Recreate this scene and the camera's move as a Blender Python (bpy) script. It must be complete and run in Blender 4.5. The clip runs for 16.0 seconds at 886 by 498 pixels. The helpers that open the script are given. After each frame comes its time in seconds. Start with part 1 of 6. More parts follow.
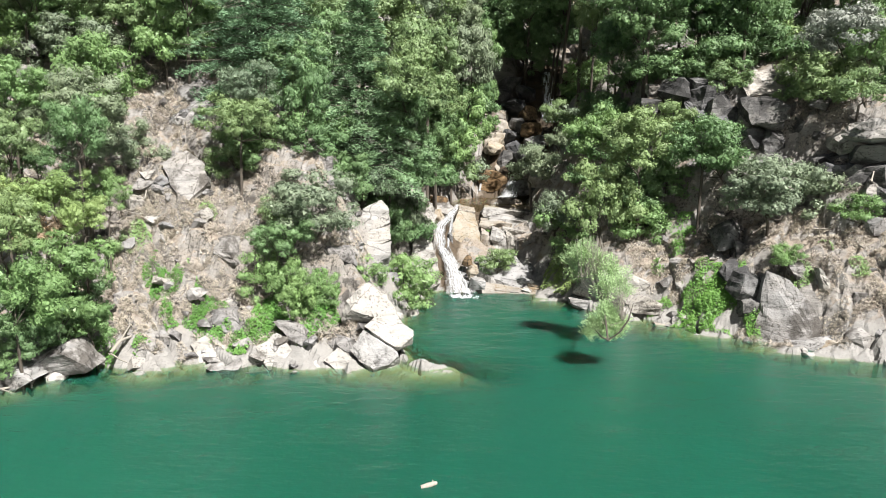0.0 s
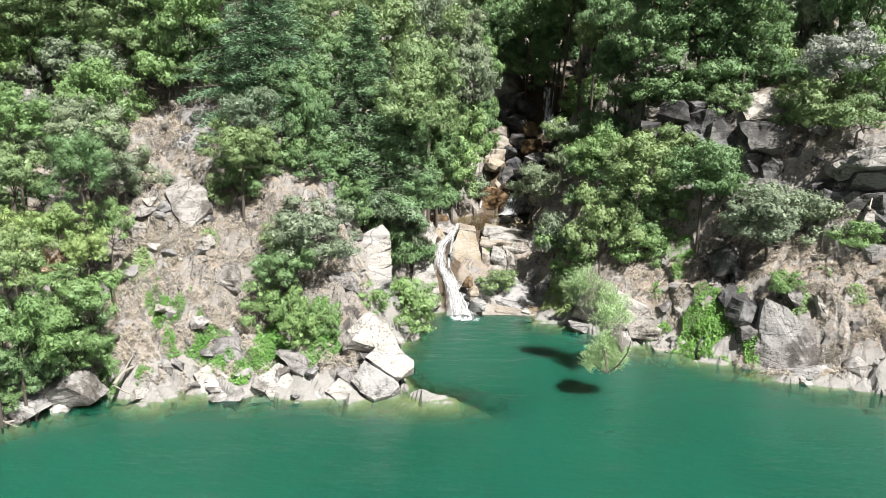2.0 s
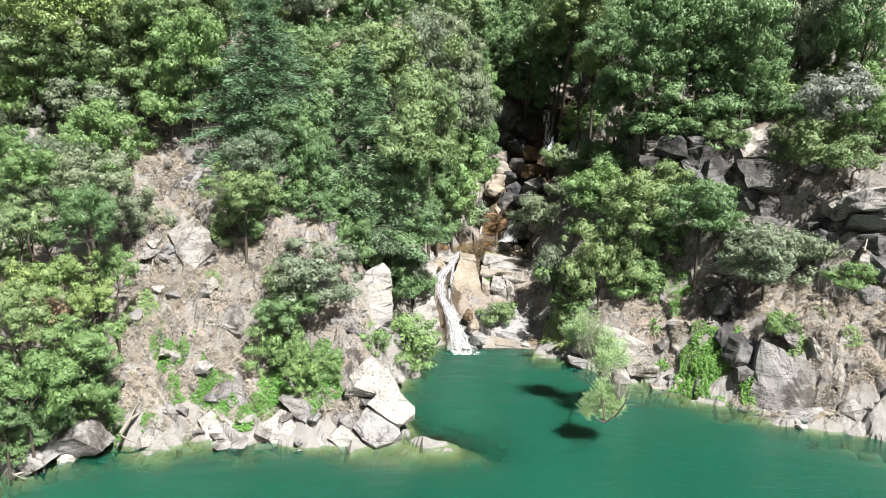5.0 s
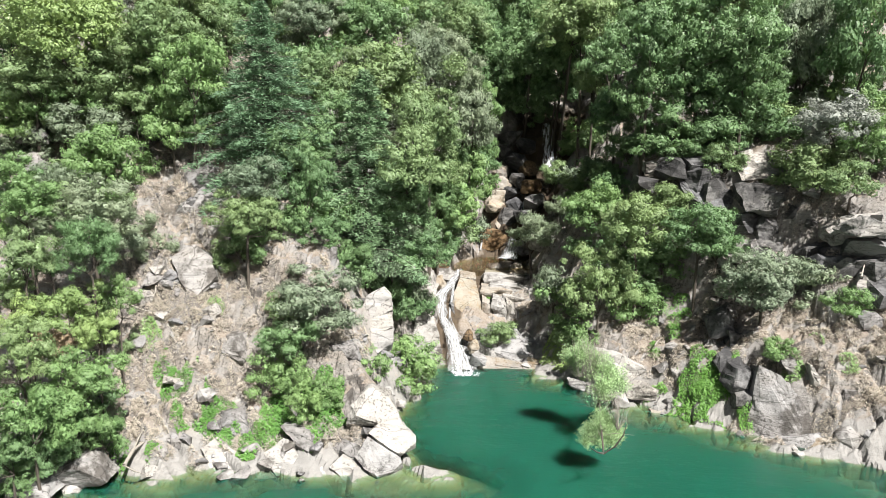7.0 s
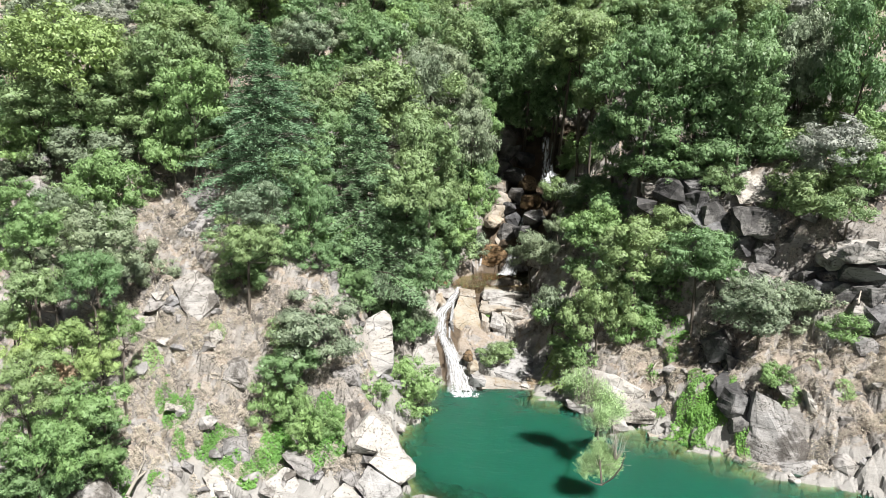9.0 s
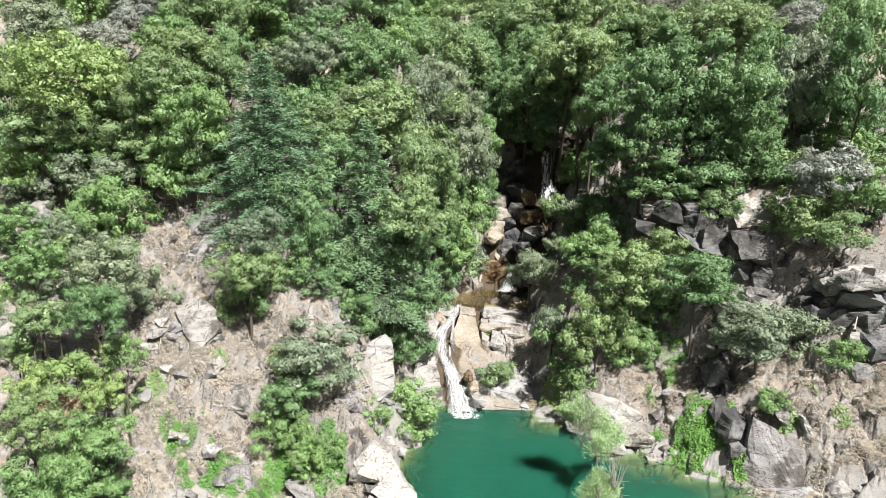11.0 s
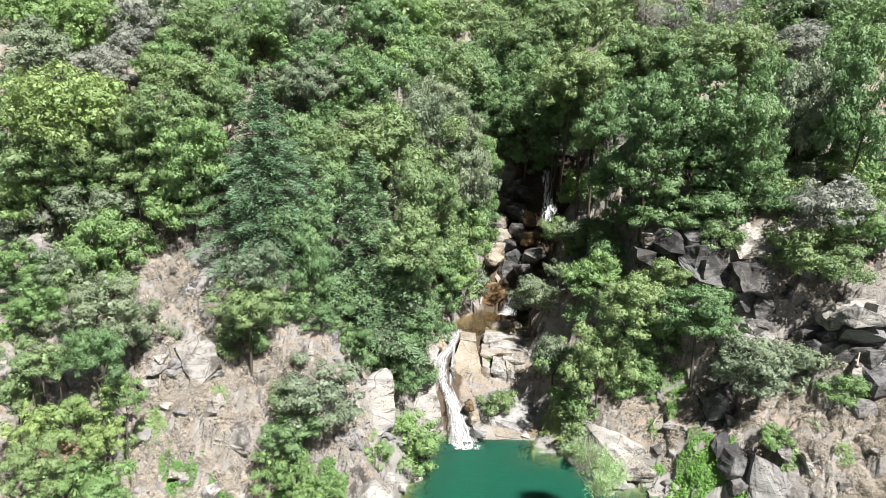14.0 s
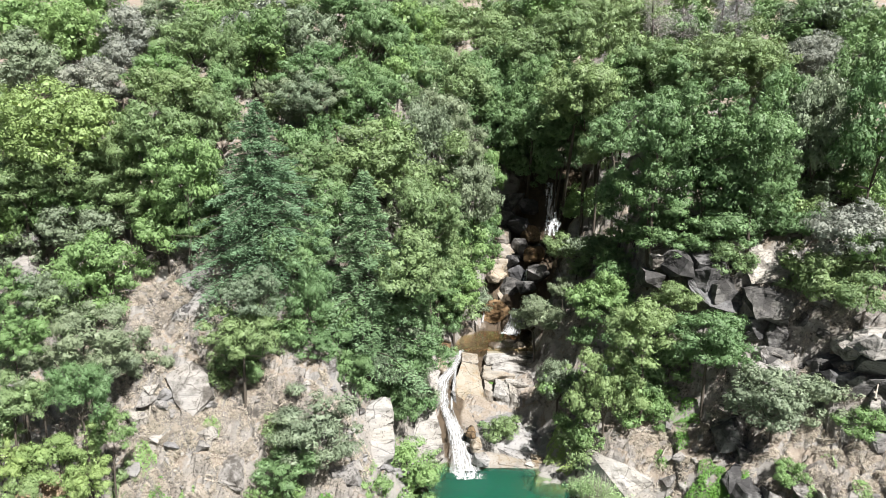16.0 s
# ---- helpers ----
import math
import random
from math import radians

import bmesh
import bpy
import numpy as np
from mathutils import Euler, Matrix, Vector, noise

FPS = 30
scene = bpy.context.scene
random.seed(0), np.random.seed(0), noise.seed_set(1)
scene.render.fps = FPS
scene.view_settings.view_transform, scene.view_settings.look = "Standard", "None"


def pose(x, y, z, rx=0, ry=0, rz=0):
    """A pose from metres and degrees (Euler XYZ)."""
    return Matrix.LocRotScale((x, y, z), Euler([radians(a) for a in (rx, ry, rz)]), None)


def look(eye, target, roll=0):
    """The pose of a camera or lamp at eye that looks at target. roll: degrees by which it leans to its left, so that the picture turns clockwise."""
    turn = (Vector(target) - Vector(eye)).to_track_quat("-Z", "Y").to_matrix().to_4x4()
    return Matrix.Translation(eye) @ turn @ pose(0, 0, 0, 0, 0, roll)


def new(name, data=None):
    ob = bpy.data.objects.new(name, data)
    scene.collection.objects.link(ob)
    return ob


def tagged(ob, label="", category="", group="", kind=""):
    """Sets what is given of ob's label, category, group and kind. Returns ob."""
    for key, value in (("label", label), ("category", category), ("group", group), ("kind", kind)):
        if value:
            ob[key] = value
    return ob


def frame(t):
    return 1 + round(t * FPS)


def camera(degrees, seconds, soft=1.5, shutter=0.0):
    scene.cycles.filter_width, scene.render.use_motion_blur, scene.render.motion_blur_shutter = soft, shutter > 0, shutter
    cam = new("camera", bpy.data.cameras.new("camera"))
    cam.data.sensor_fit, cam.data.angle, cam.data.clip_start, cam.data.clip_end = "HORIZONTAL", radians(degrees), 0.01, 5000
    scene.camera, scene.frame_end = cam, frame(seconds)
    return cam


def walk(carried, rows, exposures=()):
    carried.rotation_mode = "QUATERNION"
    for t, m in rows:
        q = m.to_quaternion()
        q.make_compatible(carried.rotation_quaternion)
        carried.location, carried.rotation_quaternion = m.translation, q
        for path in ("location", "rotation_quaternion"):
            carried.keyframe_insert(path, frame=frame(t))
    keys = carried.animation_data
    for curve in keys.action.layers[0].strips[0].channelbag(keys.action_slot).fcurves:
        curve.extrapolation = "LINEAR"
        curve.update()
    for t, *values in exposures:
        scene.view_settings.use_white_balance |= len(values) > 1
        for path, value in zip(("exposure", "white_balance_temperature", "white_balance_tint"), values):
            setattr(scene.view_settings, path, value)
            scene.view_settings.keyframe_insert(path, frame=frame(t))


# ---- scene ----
cam = camera(62.3, 16.0, soft=0.75)
PATH = [
    (0, (-0.016, 0.074, 11.209), (-0.01, 2.041, 10.845), 0.4),
    (0.5, (-0.039, 0.061, 11.518), (-0.034, 2.027, 11.154), 0.4),
    (1, (-0.032, 0.076, 11.89), (-0.028, 2.042, 11.525), 0.4),
    (1.5, (-0.026, 0.088, 12.275), (-0.022, 2.055, 11.909), 0.4),
    (2, (0.003, 0.091, 12.72), (0.006, 2.057, 12.352), 0.4),
    (2.5, (0.017, 0.109, 13.167), (0.019, 2.075, 12.798), 0.4),
    (3, (0.028, 0.124, 13.61), (0.03, 2.089, 13.239), 0.3),
    (3.5, (0.05, 0.139, 14.001), (0.051, 2.104, 13.628), 0.3),
    (4, (0.045, 0.114, 14.368), (0.046, 2.078, 13.995), 0.3),
    (6.5, (-0.003, 0.006, 16.382), (-0.003, 1.969, 15.999), 0.2),
    (7, (0.005, 0.029, 16.783), (0.005, 1.992, 16.398), 0.2),
    (7.5, (0.004, 0.033, 17.192), (0.003, 1.995, 16.804), 0.2),
    (8, (-0.011, 0.035, 17.621), (-0.01, 1.996, 17.23), 0.2),
    (8.5, (0.003, 0.048, 18.048), (0.003, 2.008, 17.654), 0.2),
    (9, (-0.002, 0.088, 18.442), (-0.001, 2.048, 18.047), 0.2),
    (11.5, (-0.025, 0.066, 20.601), (-0.024, 2.024, 20.192), 0.1),
    (12, (-0.015, 0.063, 20.943), (-0.014, 2.02, 20.533), 0.1),
    (12.5, (-0.01, 0.074, 21.282), (-0.01, 2.031, 20.871), 0.0),
    (13, (-0.012, 0.154, 21.612), (-0.012, 2.111, 21.199), 0.0),
    (13.5, (-0.047, 0.371, 21.939), (-0.046, 2.328, 21.525), 0.1),
    (14, (-0.05, 0.705, 22.275), (-0.049, 2.661, 21.86), 0.0),
    (14.5, (-0.103, 1.13, 22.601), (-0.102, 3.085, 22.184), 0.0),
    (15, (-0.125, 1.575, 22.903), (-0.124, 3.531, 22.484), 0.0),
    (15.5, (-0.137, 2.072, 23.183), (-0.136, 4.027, 22.763), 0.0),
    (16, (-0.14, 2.577, 23.431), (-0.139, 4.532, 23.011), 0.1),
]
walk(cam, [(t, look(eye, target, roll)) for t, eye, target, roll in PATH])

# ---------------------------------------------------------------- world and sun
SUN_HEIGHT, SUN_BEARING = 52.0, 147.0   # degrees above the horizon; clockwise from +y
world = bpy.data.worlds.new("sky")
scene.world = world
world.use_nodes = True
wn = world.node_tree.nodes
sky = wn.new("ShaderNodeTexSky")
sky.sky_type, sky.sun_disc = "NISHITA", False
sky.sun_elevation, sky.sun_rotation = radians(SUN_HEIGHT), radians(SUN_BEARING)
world.node_tree.links.new(sky.outputs[0], wn["Background"].inputs[0])
wn["Background"].inputs[1].default_value = 0.0135
sun = new("sun", bpy.data.lights.new("sun", "SUN"))
sun.data.energy, sun.data.angle, sun.data.color = 5.0, radians(0.5), (1.0, 0.965, 0.915)
to_sun = Vector((math.sin(radians(SUN_BEARING)) * math.cos(radians(SUN_HEIGHT)), math.cos(radians(SUN_BEARING)) * math.cos(radians(SUN_HEIGHT)), math.sin(radians(SUN_HEIGHT))))
sun.matrix_world = look(to_sun * 80, (0, 0, 0))
scene.view_settings.exposure = 1.48

# ---------------------------------------------------------------- materials
def blank(name):
    m = bpy.data.materials.new(name)
    m.use_nodes = True
    t = m.node_tree
    return m, t, t.nodes["Principled BSDF"], t.nodes["Material Output"]


def node(t, kind, **values):
    n = t.nodes.new(kind)
    for key, value in values.items():
        n.inputs[key.replace("_", " ")].default_value = value
    return n


def noise_tex(t, vector, scale, detail=5, rough=0.6):
    n = node(t, "ShaderNodeTexNoise", Scale=scale, Detail=detail, Roughness=rough)
    if vector:
        t.links.new(vector, n.inputs["Vector"])
    return n.outputs["Fac"]


def ramp_node(t, fac, *stops):
    n = t.nodes.new("ShaderNodeValToRGB")
    while len(n.color_ramp.elements) < len(stops):
        n.color_ramp.elements.new(0.5)
    for e, (p, c) in zip(n.color_ramp.elements, stops):
        e.position, e.color = p, (*c, 1) if len(c) == 3 else c
    t.links.new(fac, n.inputs[0])
    return n.outputs[0]


def grey(v):
    return (v, v, v)


def blend(t, fac, a, b, mode="MIX"):
    n = t.nodes.new("ShaderNodeMix")
    n.data_type, n.blend_type = "RGBA", mode
    for socket, value in ((n.inputs[0], fac), (n.inputs[6], a), (n.inputs[7], b)):
        if isinstance(value, (int, float)):
            socket.default_value = value
        elif isinstance(value, tuple):
            socket.default_value = (*value, 1)
        else:
            t.links.new(value, socket)
    return n.outputs[2]


def calc(t, op, a, b=0.0):
    n = t.nodes.new("ShaderNodeMath")
    n.operation = op
    for socket, value in zip(n.inputs, (a, b)):
        if isinstance(value, (int, float)):
            socket.default_value = value
        else:
            t.links.new(value, socket)
    return n.outputs[0]


def bump(t, fac, strength, distance, normal=None):
    n = node(t, "ShaderNodeBump", Strength=strength, Distance=distance)
    t.links.new(fac, n.inputs["Height"])
    if normal:
        t.links.new(normal, n.inputs["Normal"])
    return n.outputs[0]


def place(t):
    return t.nodes.new("ShaderNodeNewGeometry").outputs["Position"]


def squeezed(t, vector, scale, turn=(0, 0, 0)):
    n = t.nodes.new("ShaderNodeMapping")
    n.inputs["Scale"].default_value, n.inputs["Rotation"].default_value = scale, tuple(radians(a) for a in turn)
    t.links.new(vector, n.inputs[0])
    return n.outputs[0]


def rock_colour(t, pos, pale, warm, dark, stain):
    broad = noise_tex(t, pos, 0.45, 6, 0.65)
    fine = noise_tex(t, pos, 5.5, 8, 0.75)
    bands = noise_tex(t, squeezed(t, pos, (0.5, 0.5, 3.2), (24, 12, 0)), 1.3, 6, 0.65)
    c = blend(t, ramp_node(t, broad, (0.38, grey(0)), (0.62, grey(1))), pale, warm)
    c = blend(t, ramp_node(t, bands, (0.50, grey(0)), (0.66, grey(0.65))), c, tuple(0.55 * v for v in pale))
    patches = calc(t, "MULTIPLY", noise_tex(t, pos, 1.1, 7, 0.7), noise_tex(t, pos, 0.35, 3))
    speck = calc(t, "ADD", calc(t, "MULTIPLY", fine, 0.6), calc(t, "MULTIPLY", patches, 0.9))
    c = blend(t, ramp_node(t, speck, (0.57, grey(0)), (0.68, grey(0.8))), c, dark)
    c = blend(t, ramp_node(t, patches, (stain, grey(0)), (stain + 0.07, grey(0.8))), c, dark)
    lichen = noise_tex(t, pos, 8.0, 4, 0.6)
    where = calc(t, "ADD", lichen, calc(t, "MULTIPLY", calc(t, "SUBTRACT", broad, 0.5), 0.5))
    c = blend(t, ramp_node(t, where, (0.585, grey(0)), (0.63, grey(0.75))), c, dark)
    return c, fine, bands


def make_rock(name, pale, warm, dark=(0.0465, 0.04216, 0.03844), stain=0.29, rust=0.0):
    m, t, p, out = blank(name)
    pos = place(t)
    c, fine, bands = rock_colour(t, pos, pale, warm, dark, stain)
    wander = t.nodes.new("ShaderNodeVectorMath")
    wander.operation = "MULTIPLY_ADD"
    warp = node(t, "ShaderNodeTexNoise", Scale=1.1, Detail=4)
    t.links.new(pos, warp.inputs["Vector"])
    t.links.new(warp.outputs["Color"], wander.inputs[0])
    wander.inputs[1].default_value = (0.7, 0.7, 0.7)
    t.links.new(pos, wander.inputs[2])
    crack = t.nodes.new("ShaderNodeTexVoronoi")
    crack.feature = "DISTANCE_TO_EDGE"
    crack.inputs["Scale"].default_value = 0.5
    t.links.new(squeezed(t, wander.outputs[0], (0.7, 0.7, 1.5), (28, 20, 0)), crack.inputs["Vector"])
    c = blend(t, ramp_node(t, crack.outputs["Distance"], (0.0, grey(0.75)), (0.012, grey(0))), c, tuple(0.5 * v for v in dark))
    runs = noise_tex(t, squeezed(t, pos, (2.2, 2.2, 0.3)), 1.2, 5, 0.6)
    c = blend(t, ramp_node(t, runs, (0.50, grey(0)), (0.66, grey(rust))), c, (0.186, 0.1147, 0.0527))
    tint = t.nodes.new("ShaderNodeObjectInfo").outputs["Random"]
    c = blend(t, 1.0, c, ramp_node(t, tint, (0, (0.82, 0.82, 0.84)), (1, (1.1, 1.06, 1.0))), "MULTIPLY")
    t.links.new(c, p.inputs["Base Color"])
    seams = noise_tex(t, squeezed(t, pos, (0.35, 0.6, 2.4), (32, -18, 25)), 0.45, 3, 0.5)
    gap = ramp_node(t, seams, (0.485, grey(1)), (0.5, grey(0)), (0.515, grey(1)))
    nrm = bump(t, gap, 0.35, 0.05, bump(t, bands, 0.45, 0.10, bump(t, fine, 0.8, 0.05)))
    t.links.new(nrm, p.inputs["Normal"])
    p.inputs["Roughness"].default_value = 0.86
    p.inputs["Specular IOR Level"].default_value = 0.25
    return m


MAT_PALE = make_rock("pale_granite", (0.2988, 0.2971, 0.2946), (0.2407, 0.2324, 0.2175), stain=0.28)
MAT_TAN = make_rock("water_worn_granite", (0.2779, 0.2650, 0.2444), (0.2367, 0.2084, 0.1647), (0.1235, 0.0875, 0.0515), stain=0.33, rust=0.28)
MAT_WHITE = make_rock("white_granite", (0.315, 0.312, 0.305), (0.25, 0.243, 0.23), stain=0.34)
# granite copy darkened for heavy lichen and for shade on cliff and gully
MAT_SHADED = make_rock("shaded_crag", (0.158, 0.161, 0.166), (0.112, 0.110, 0.108), (0.030, 0.030, 0.032), stain=0.20)
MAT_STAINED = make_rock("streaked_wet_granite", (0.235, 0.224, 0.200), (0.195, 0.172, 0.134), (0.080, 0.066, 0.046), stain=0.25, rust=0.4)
MAT_GREY = make_rock("grey_granite", (0.2490, 0.2490, 0.2531), (0.2033, 0.1959, 0.1892), stain=0.235)
MAT_BROWN = make_rock("wet_brown_rock", (0.1328, 0.0830, 0.0415), (0.2158, 0.1535, 0.0913), (0.0206, 0.0154, 0.0103), stain=0.28)


def make_ground():
    m, t, p, out = blank("rocky_hillside")
    geo = t.nodes.new("ShaderNodeNewGeometry")
    pos = geo.outputs["Position"]
    c, fine, bands = rock_colour(t, pos, (0.2367, 0.2290, 0.2213), (0.2058, 0.1863, 0.1647), (0.0515, 0.0463, 0.0422), 0.28)
    soil = blend(t, noise_tex(t, pos, 1.6, 7, 0.7), (0.1252, 0.1021, 0.0844), (0.3162, 0.2799, 0.2372))
    soil = blend(t, ramp_node(t, noise_tex(t, pos, 9, 6, 0.8), (0.45, grey(0)), (0.62, grey(0.7))), soil, (0.0988, 0.0758, 0.0559))
    up = t.nodes.new("ShaderNodeSeparateXYZ")
    t.links.new(geo.outputs["Normal"], up.inputs[0])
    flat = calc(t, "ADD", up.outputs[2], calc(t, "MULTIPLY", calc(t, "SUBTRACT", noise_tex(t, pos, 0.5, 5), 0.5), 1.3))
    cover = ramp_node(t, flat, (0.58, grey(0)), (0.72, grey(1)))
    tide = t.nodes.new("ShaderNodeSeparateXYZ")
    t.links.new(pos, tide.inputs[0])
    washed = ramp_node(t, calc(t, "ADD", calc(t, "MULTIPLY", tide.outputs[2], 0.25), calc(t, "MULTIPLY", noise_tex(t, pos, 0.7, 5), 0.45)), (0.48, grey(1)), (0.68, grey(0)))
    cover = calc(t, "MULTIPLY", cover, calc(t, "SUBTRACT", 1.0, washed))
    c = blend(t, calc(t, "MULTIPLY", washed, 0.75), c, blend(t, noise_tex(t, pos, 2.2, 7, 0.7), (0.15, 0.145, 0.138), (0.285, 0.28, 0.268)))
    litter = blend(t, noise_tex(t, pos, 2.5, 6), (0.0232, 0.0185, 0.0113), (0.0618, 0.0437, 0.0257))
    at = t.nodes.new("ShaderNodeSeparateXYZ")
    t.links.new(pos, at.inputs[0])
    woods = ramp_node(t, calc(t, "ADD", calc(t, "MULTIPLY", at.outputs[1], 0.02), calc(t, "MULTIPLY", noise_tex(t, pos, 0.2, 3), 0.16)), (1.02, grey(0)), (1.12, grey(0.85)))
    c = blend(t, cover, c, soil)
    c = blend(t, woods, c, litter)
    # gully floor: wet stained rock, darkened further for the shade down there
    damp_shade = t.nodes.new("ShaderNodeAttribute")
    damp_shade.attribute_name = "wet"
    soaked_shade = ramp_node(t, calc(t, "ADD", damp_shade.outputs["Fac"], calc(t, "MULTIPLY", calc(t, "SUBTRACT", noise_tex(t, pos, 0.8, 5), 0.5), 0.9)), (0.35, grey(0)), (0.6, grey(1)))
    c = blend(t, soaked_shade, c, blend(t, noise_tex(t, pos, 1.7, 5), (0.0249, 0.0216, 0.0183), (0.1079, 0.0797, 0.0531)))
    bed = ramp_node(t, calc(t, "ADD", calc(t, "MULTIPLY", at.outputs[2], 0.5), 0.5), (0.42, grey(1)), (0.52, grey(0)))
    c = blend(t, bed, c, blend(t, noise_tex(t, pos, 1.5, 5), (0.1660, 0.1577, 0.0871), (0.2490, 0.2365, 0.1369)))
    t.links.new(c, p.inputs["Base Color"])
    grit = noise_tex(t, pos, 14, 6, 0.8)
    t.links.new(bump(t, bands, 0.5, 0.12, bump(t, fine, 0.8, 0.06, bump(t, grit, 0.6, 0.03))), p.inputs["Normal"])
    p.inputs["Roughness"].default_value = 0.92
    p.inputs["Specular IOR Level"].default_value = 0.2
    return m


MAT_GROUND = make_ground()


def make_leaf(name, sun_side, shade_side, through_colour, sheen=0.35):
    m, t, p, out = blank(name)
    geo = t.nodes.new("ShaderNodeNewGeometry")
    each = geo.outputs["Random Per Island"]
    tree = t.nodes.new("ShaderNodeObjectInfo").outputs["Random"]
    c = blend(t, calc(t, "MULTIPLY", each, 0.42), sun_side, shade_side)
    broad = noise_tex(t, geo.outputs["Position"], 0.5, 3)
    c = blend(t, ramp_node(t, broad, (0.4, grey(0)), (0.62, grey(0.55))), c, tuple(min(1, v * k) for v, k in zip(sun_side, (1.1, 1.1, 1.0))))
    c = blend(t, 1.0, c, ramp_node(t, tree, (0, (0.80, 0.86, 0.84)), (0.5, (1, 1, 1)), (1, (1.08, 1.06, 0.98))), "MULTIPLY")
    t.links.new(c, p.inputs["Base Color"])
    p.inputs["Roughness"].default_value = 0.48
    p.inputs["Specular IOR Level"].default_value = sheen
    glow = node(t, "ShaderNodeBsdfTranslucent", Color=(*through_colour, 1))
    mix = node(t, "ShaderNodeMixShader", Fac=0.2)
    t.links.new(p.outputs[0], mix.inputs[1])
    t.links.new(glow.outputs[0], mix.inputs[2])
    t.links.new(mix.outputs[0], out.inputs[0])
    return m


LEAF = {
    "oak": make_leaf("oak_leaf", (0.1374, 0.2270, 0.1061), (0.0618, 0.1075, 0.0491), (0.1235, 0.2224, 0.0553)),
    "olive": make_leaf("olive_oak_leaf", (0.1813, 0.2610, 0.1250), (0.0876, 0.1344, 0.0625), (0.1790, 0.2346, 0.0692)),
    "bright": make_leaf("fresh_green_leaf", (0.1842, 0.2888, 0.1170), (0.0797, 0.1394, 0.0558), (0.1606, 0.2840, 0.0623)),
    "yellow": make_leaf("yellow_green_leaf", (0.2440, 0.3337, 0.1338), (0.1297, 0.1976, 0.0760), (0.2346, 0.3088, 0.0692)),
    "grey": make_leaf("grey_green_leaf", (0.1872, 0.2370, 0.1617), (0.0947, 0.1244, 0.0848), (0.1358, 0.1729, 0.0968)),
    "silver": make_leaf("silvery_leaf", (0.2350, 0.2550, 0.2296), (0.1300, 0.1450, 0.1288), (0.1400, 0.1600, 0.1232)),
    "fir": make_leaf("fir_needle", (0.1640, 0.2640, 0.1560), (0.0780, 0.1320, 0.0760), (0.0860, 0.1610, 0.0820), 0.3),
    "withered": make_leaf("withered_leaf", (0.42, 0.33, 0.25), (0.27, 0.19, 0.13), (0.24, 0.16, 0.08), 0.1),
    "willow": make_leaf("willow_leaf", (0.3386, 0.4681, 0.2398), (0.1793, 0.2740, 0.1338), (0.2470, 0.3458, 0.1383)),
    "vine": make_leaf("vine_leaf", (0.1174, 0.2470, 0.0587), (0.0524, 0.1235, 0.0290), (0.1482, 0.2840, 0.0416)),
    "straw": make_leaf("dry_grass", (0.4447, 0.3926, 0.3485), (0.3187, 0.2742, 0.2365), (0.2224, 0.1852, 0.1411), 0.1),
    "dead": make_leaf("dead_twig", (0.3984, 0.3884, 0.4127), (0.2390, 0.2240, 0.2286), (0.0618, 0.0556, 0.0553), 0.1),
}


def make_bark(name, a, b):
    m, t, p, out = blank(name)
    pos = place(t)
    n = noise_tex(t, squeezed(t, pos, (6, 6, 1.2)), 3, 6, 0.7)
    t.links.new(blend(t, n, a, b), p.inputs["Base Color"])
    t.links.new(bump(t, n, 0.8, 0.04), p.inputs["Normal"])
    p.inputs["Roughness"].default_value = 0.9
    return m


MAT_BARK = make_bark("dark_bark", (0.0279, 0.02232, 0.01736), (0.093, 0.0775, 0.062))
MAT_DRY = make_bark("sun_bleached_wood", (0.186, 0.1674, 0.1426), (0.3224, 0.2976, 0.2604))


def make_water(name, murk, clear_tint, reach):
    """Cloudy water: what lies below shows through the shallows; 'depth' is the water's depth in metres."""
    m, t, p, out = blank(name)
    t.nodes.remove(p)
    pos = place(t)
    depth = t.nodes.new("ShaderNodeAttribute")
    depth.attribute_name = "depth"
    fog = calc(t, "SUBTRACT", 1.0, calc(t, "POWER", 2.718, calc(t, "MULTIPLY", depth.outputs["Fac"], -reach)))
    big = noise_tex(t, squeezed(t, pos, (1, 0.35, 1)), 0.06, 4)
    colour = blend(t, ramp_node(t, big, (0.32, grey(0)), (0.68, grey(1))), tuple(v * 0.9 for v in murk), tuple(v * 1.22 for v in murk))
    body = node(t, "ShaderNodeSubsurfaceScattering", Scale=0.8, Radius=(0.35, 1.0, 0.8))
    body.falloff = "BURLEY"
    t.links.new(colour, body.inputs[0])
    see = node(t, "ShaderNodeBsdfTransparent", Color=(*clear_tint, 1))
    mix = t.nodes.new("ShaderNodeMixShader")
    for a, b in ((fog, 0), (see.outputs[0], 1), (body.outputs[0], 2)):
        t.links.new(a, mix.inputs[b])
    small = noise_tex(t, squeezed(t, pos, (1.0, 2.2, 1)), 2.6, 4, 0.6)
    swell = noise_tex(t, squeezed(t, pos, (0.5, 1, 1), (0, 0, 12)), 0.5, 3)
    nrm = bump(t, small, 0.24, 0.12, bump(t, swell, 0.26, 0.5))
    shine = node(t, "ShaderNodeBsdfGlossy", Roughness=0.11)
    t.links.new(nrm, shine.inputs["Normal"])
    fresnel = node(t, "ShaderNodeFresnel", IOR=1.333)
    t.links.new(nrm, fresnel.inputs["Normal"])
    top = t.nodes.new("ShaderNodeMixShader")
    for a, b in ((fresnel.outputs[0], 0), (mix.outputs[0], 1), (shine.outputs[0], 2)):
        t.links.new(a, top.inputs[b])
    t.links.new(top.outputs[0], out.inputs[0])
    return m


MAT_LAKE = make_water("green_lake_water", (0.0075, 0.0581, 0.0381), (0.80, 0.93, 0.80), 1.35)
MAT_POOL = make_water("clear_stream_water", (0.1029, 0.0772, 0.0309), (0.85, 0.80, 0.62), 0.5)


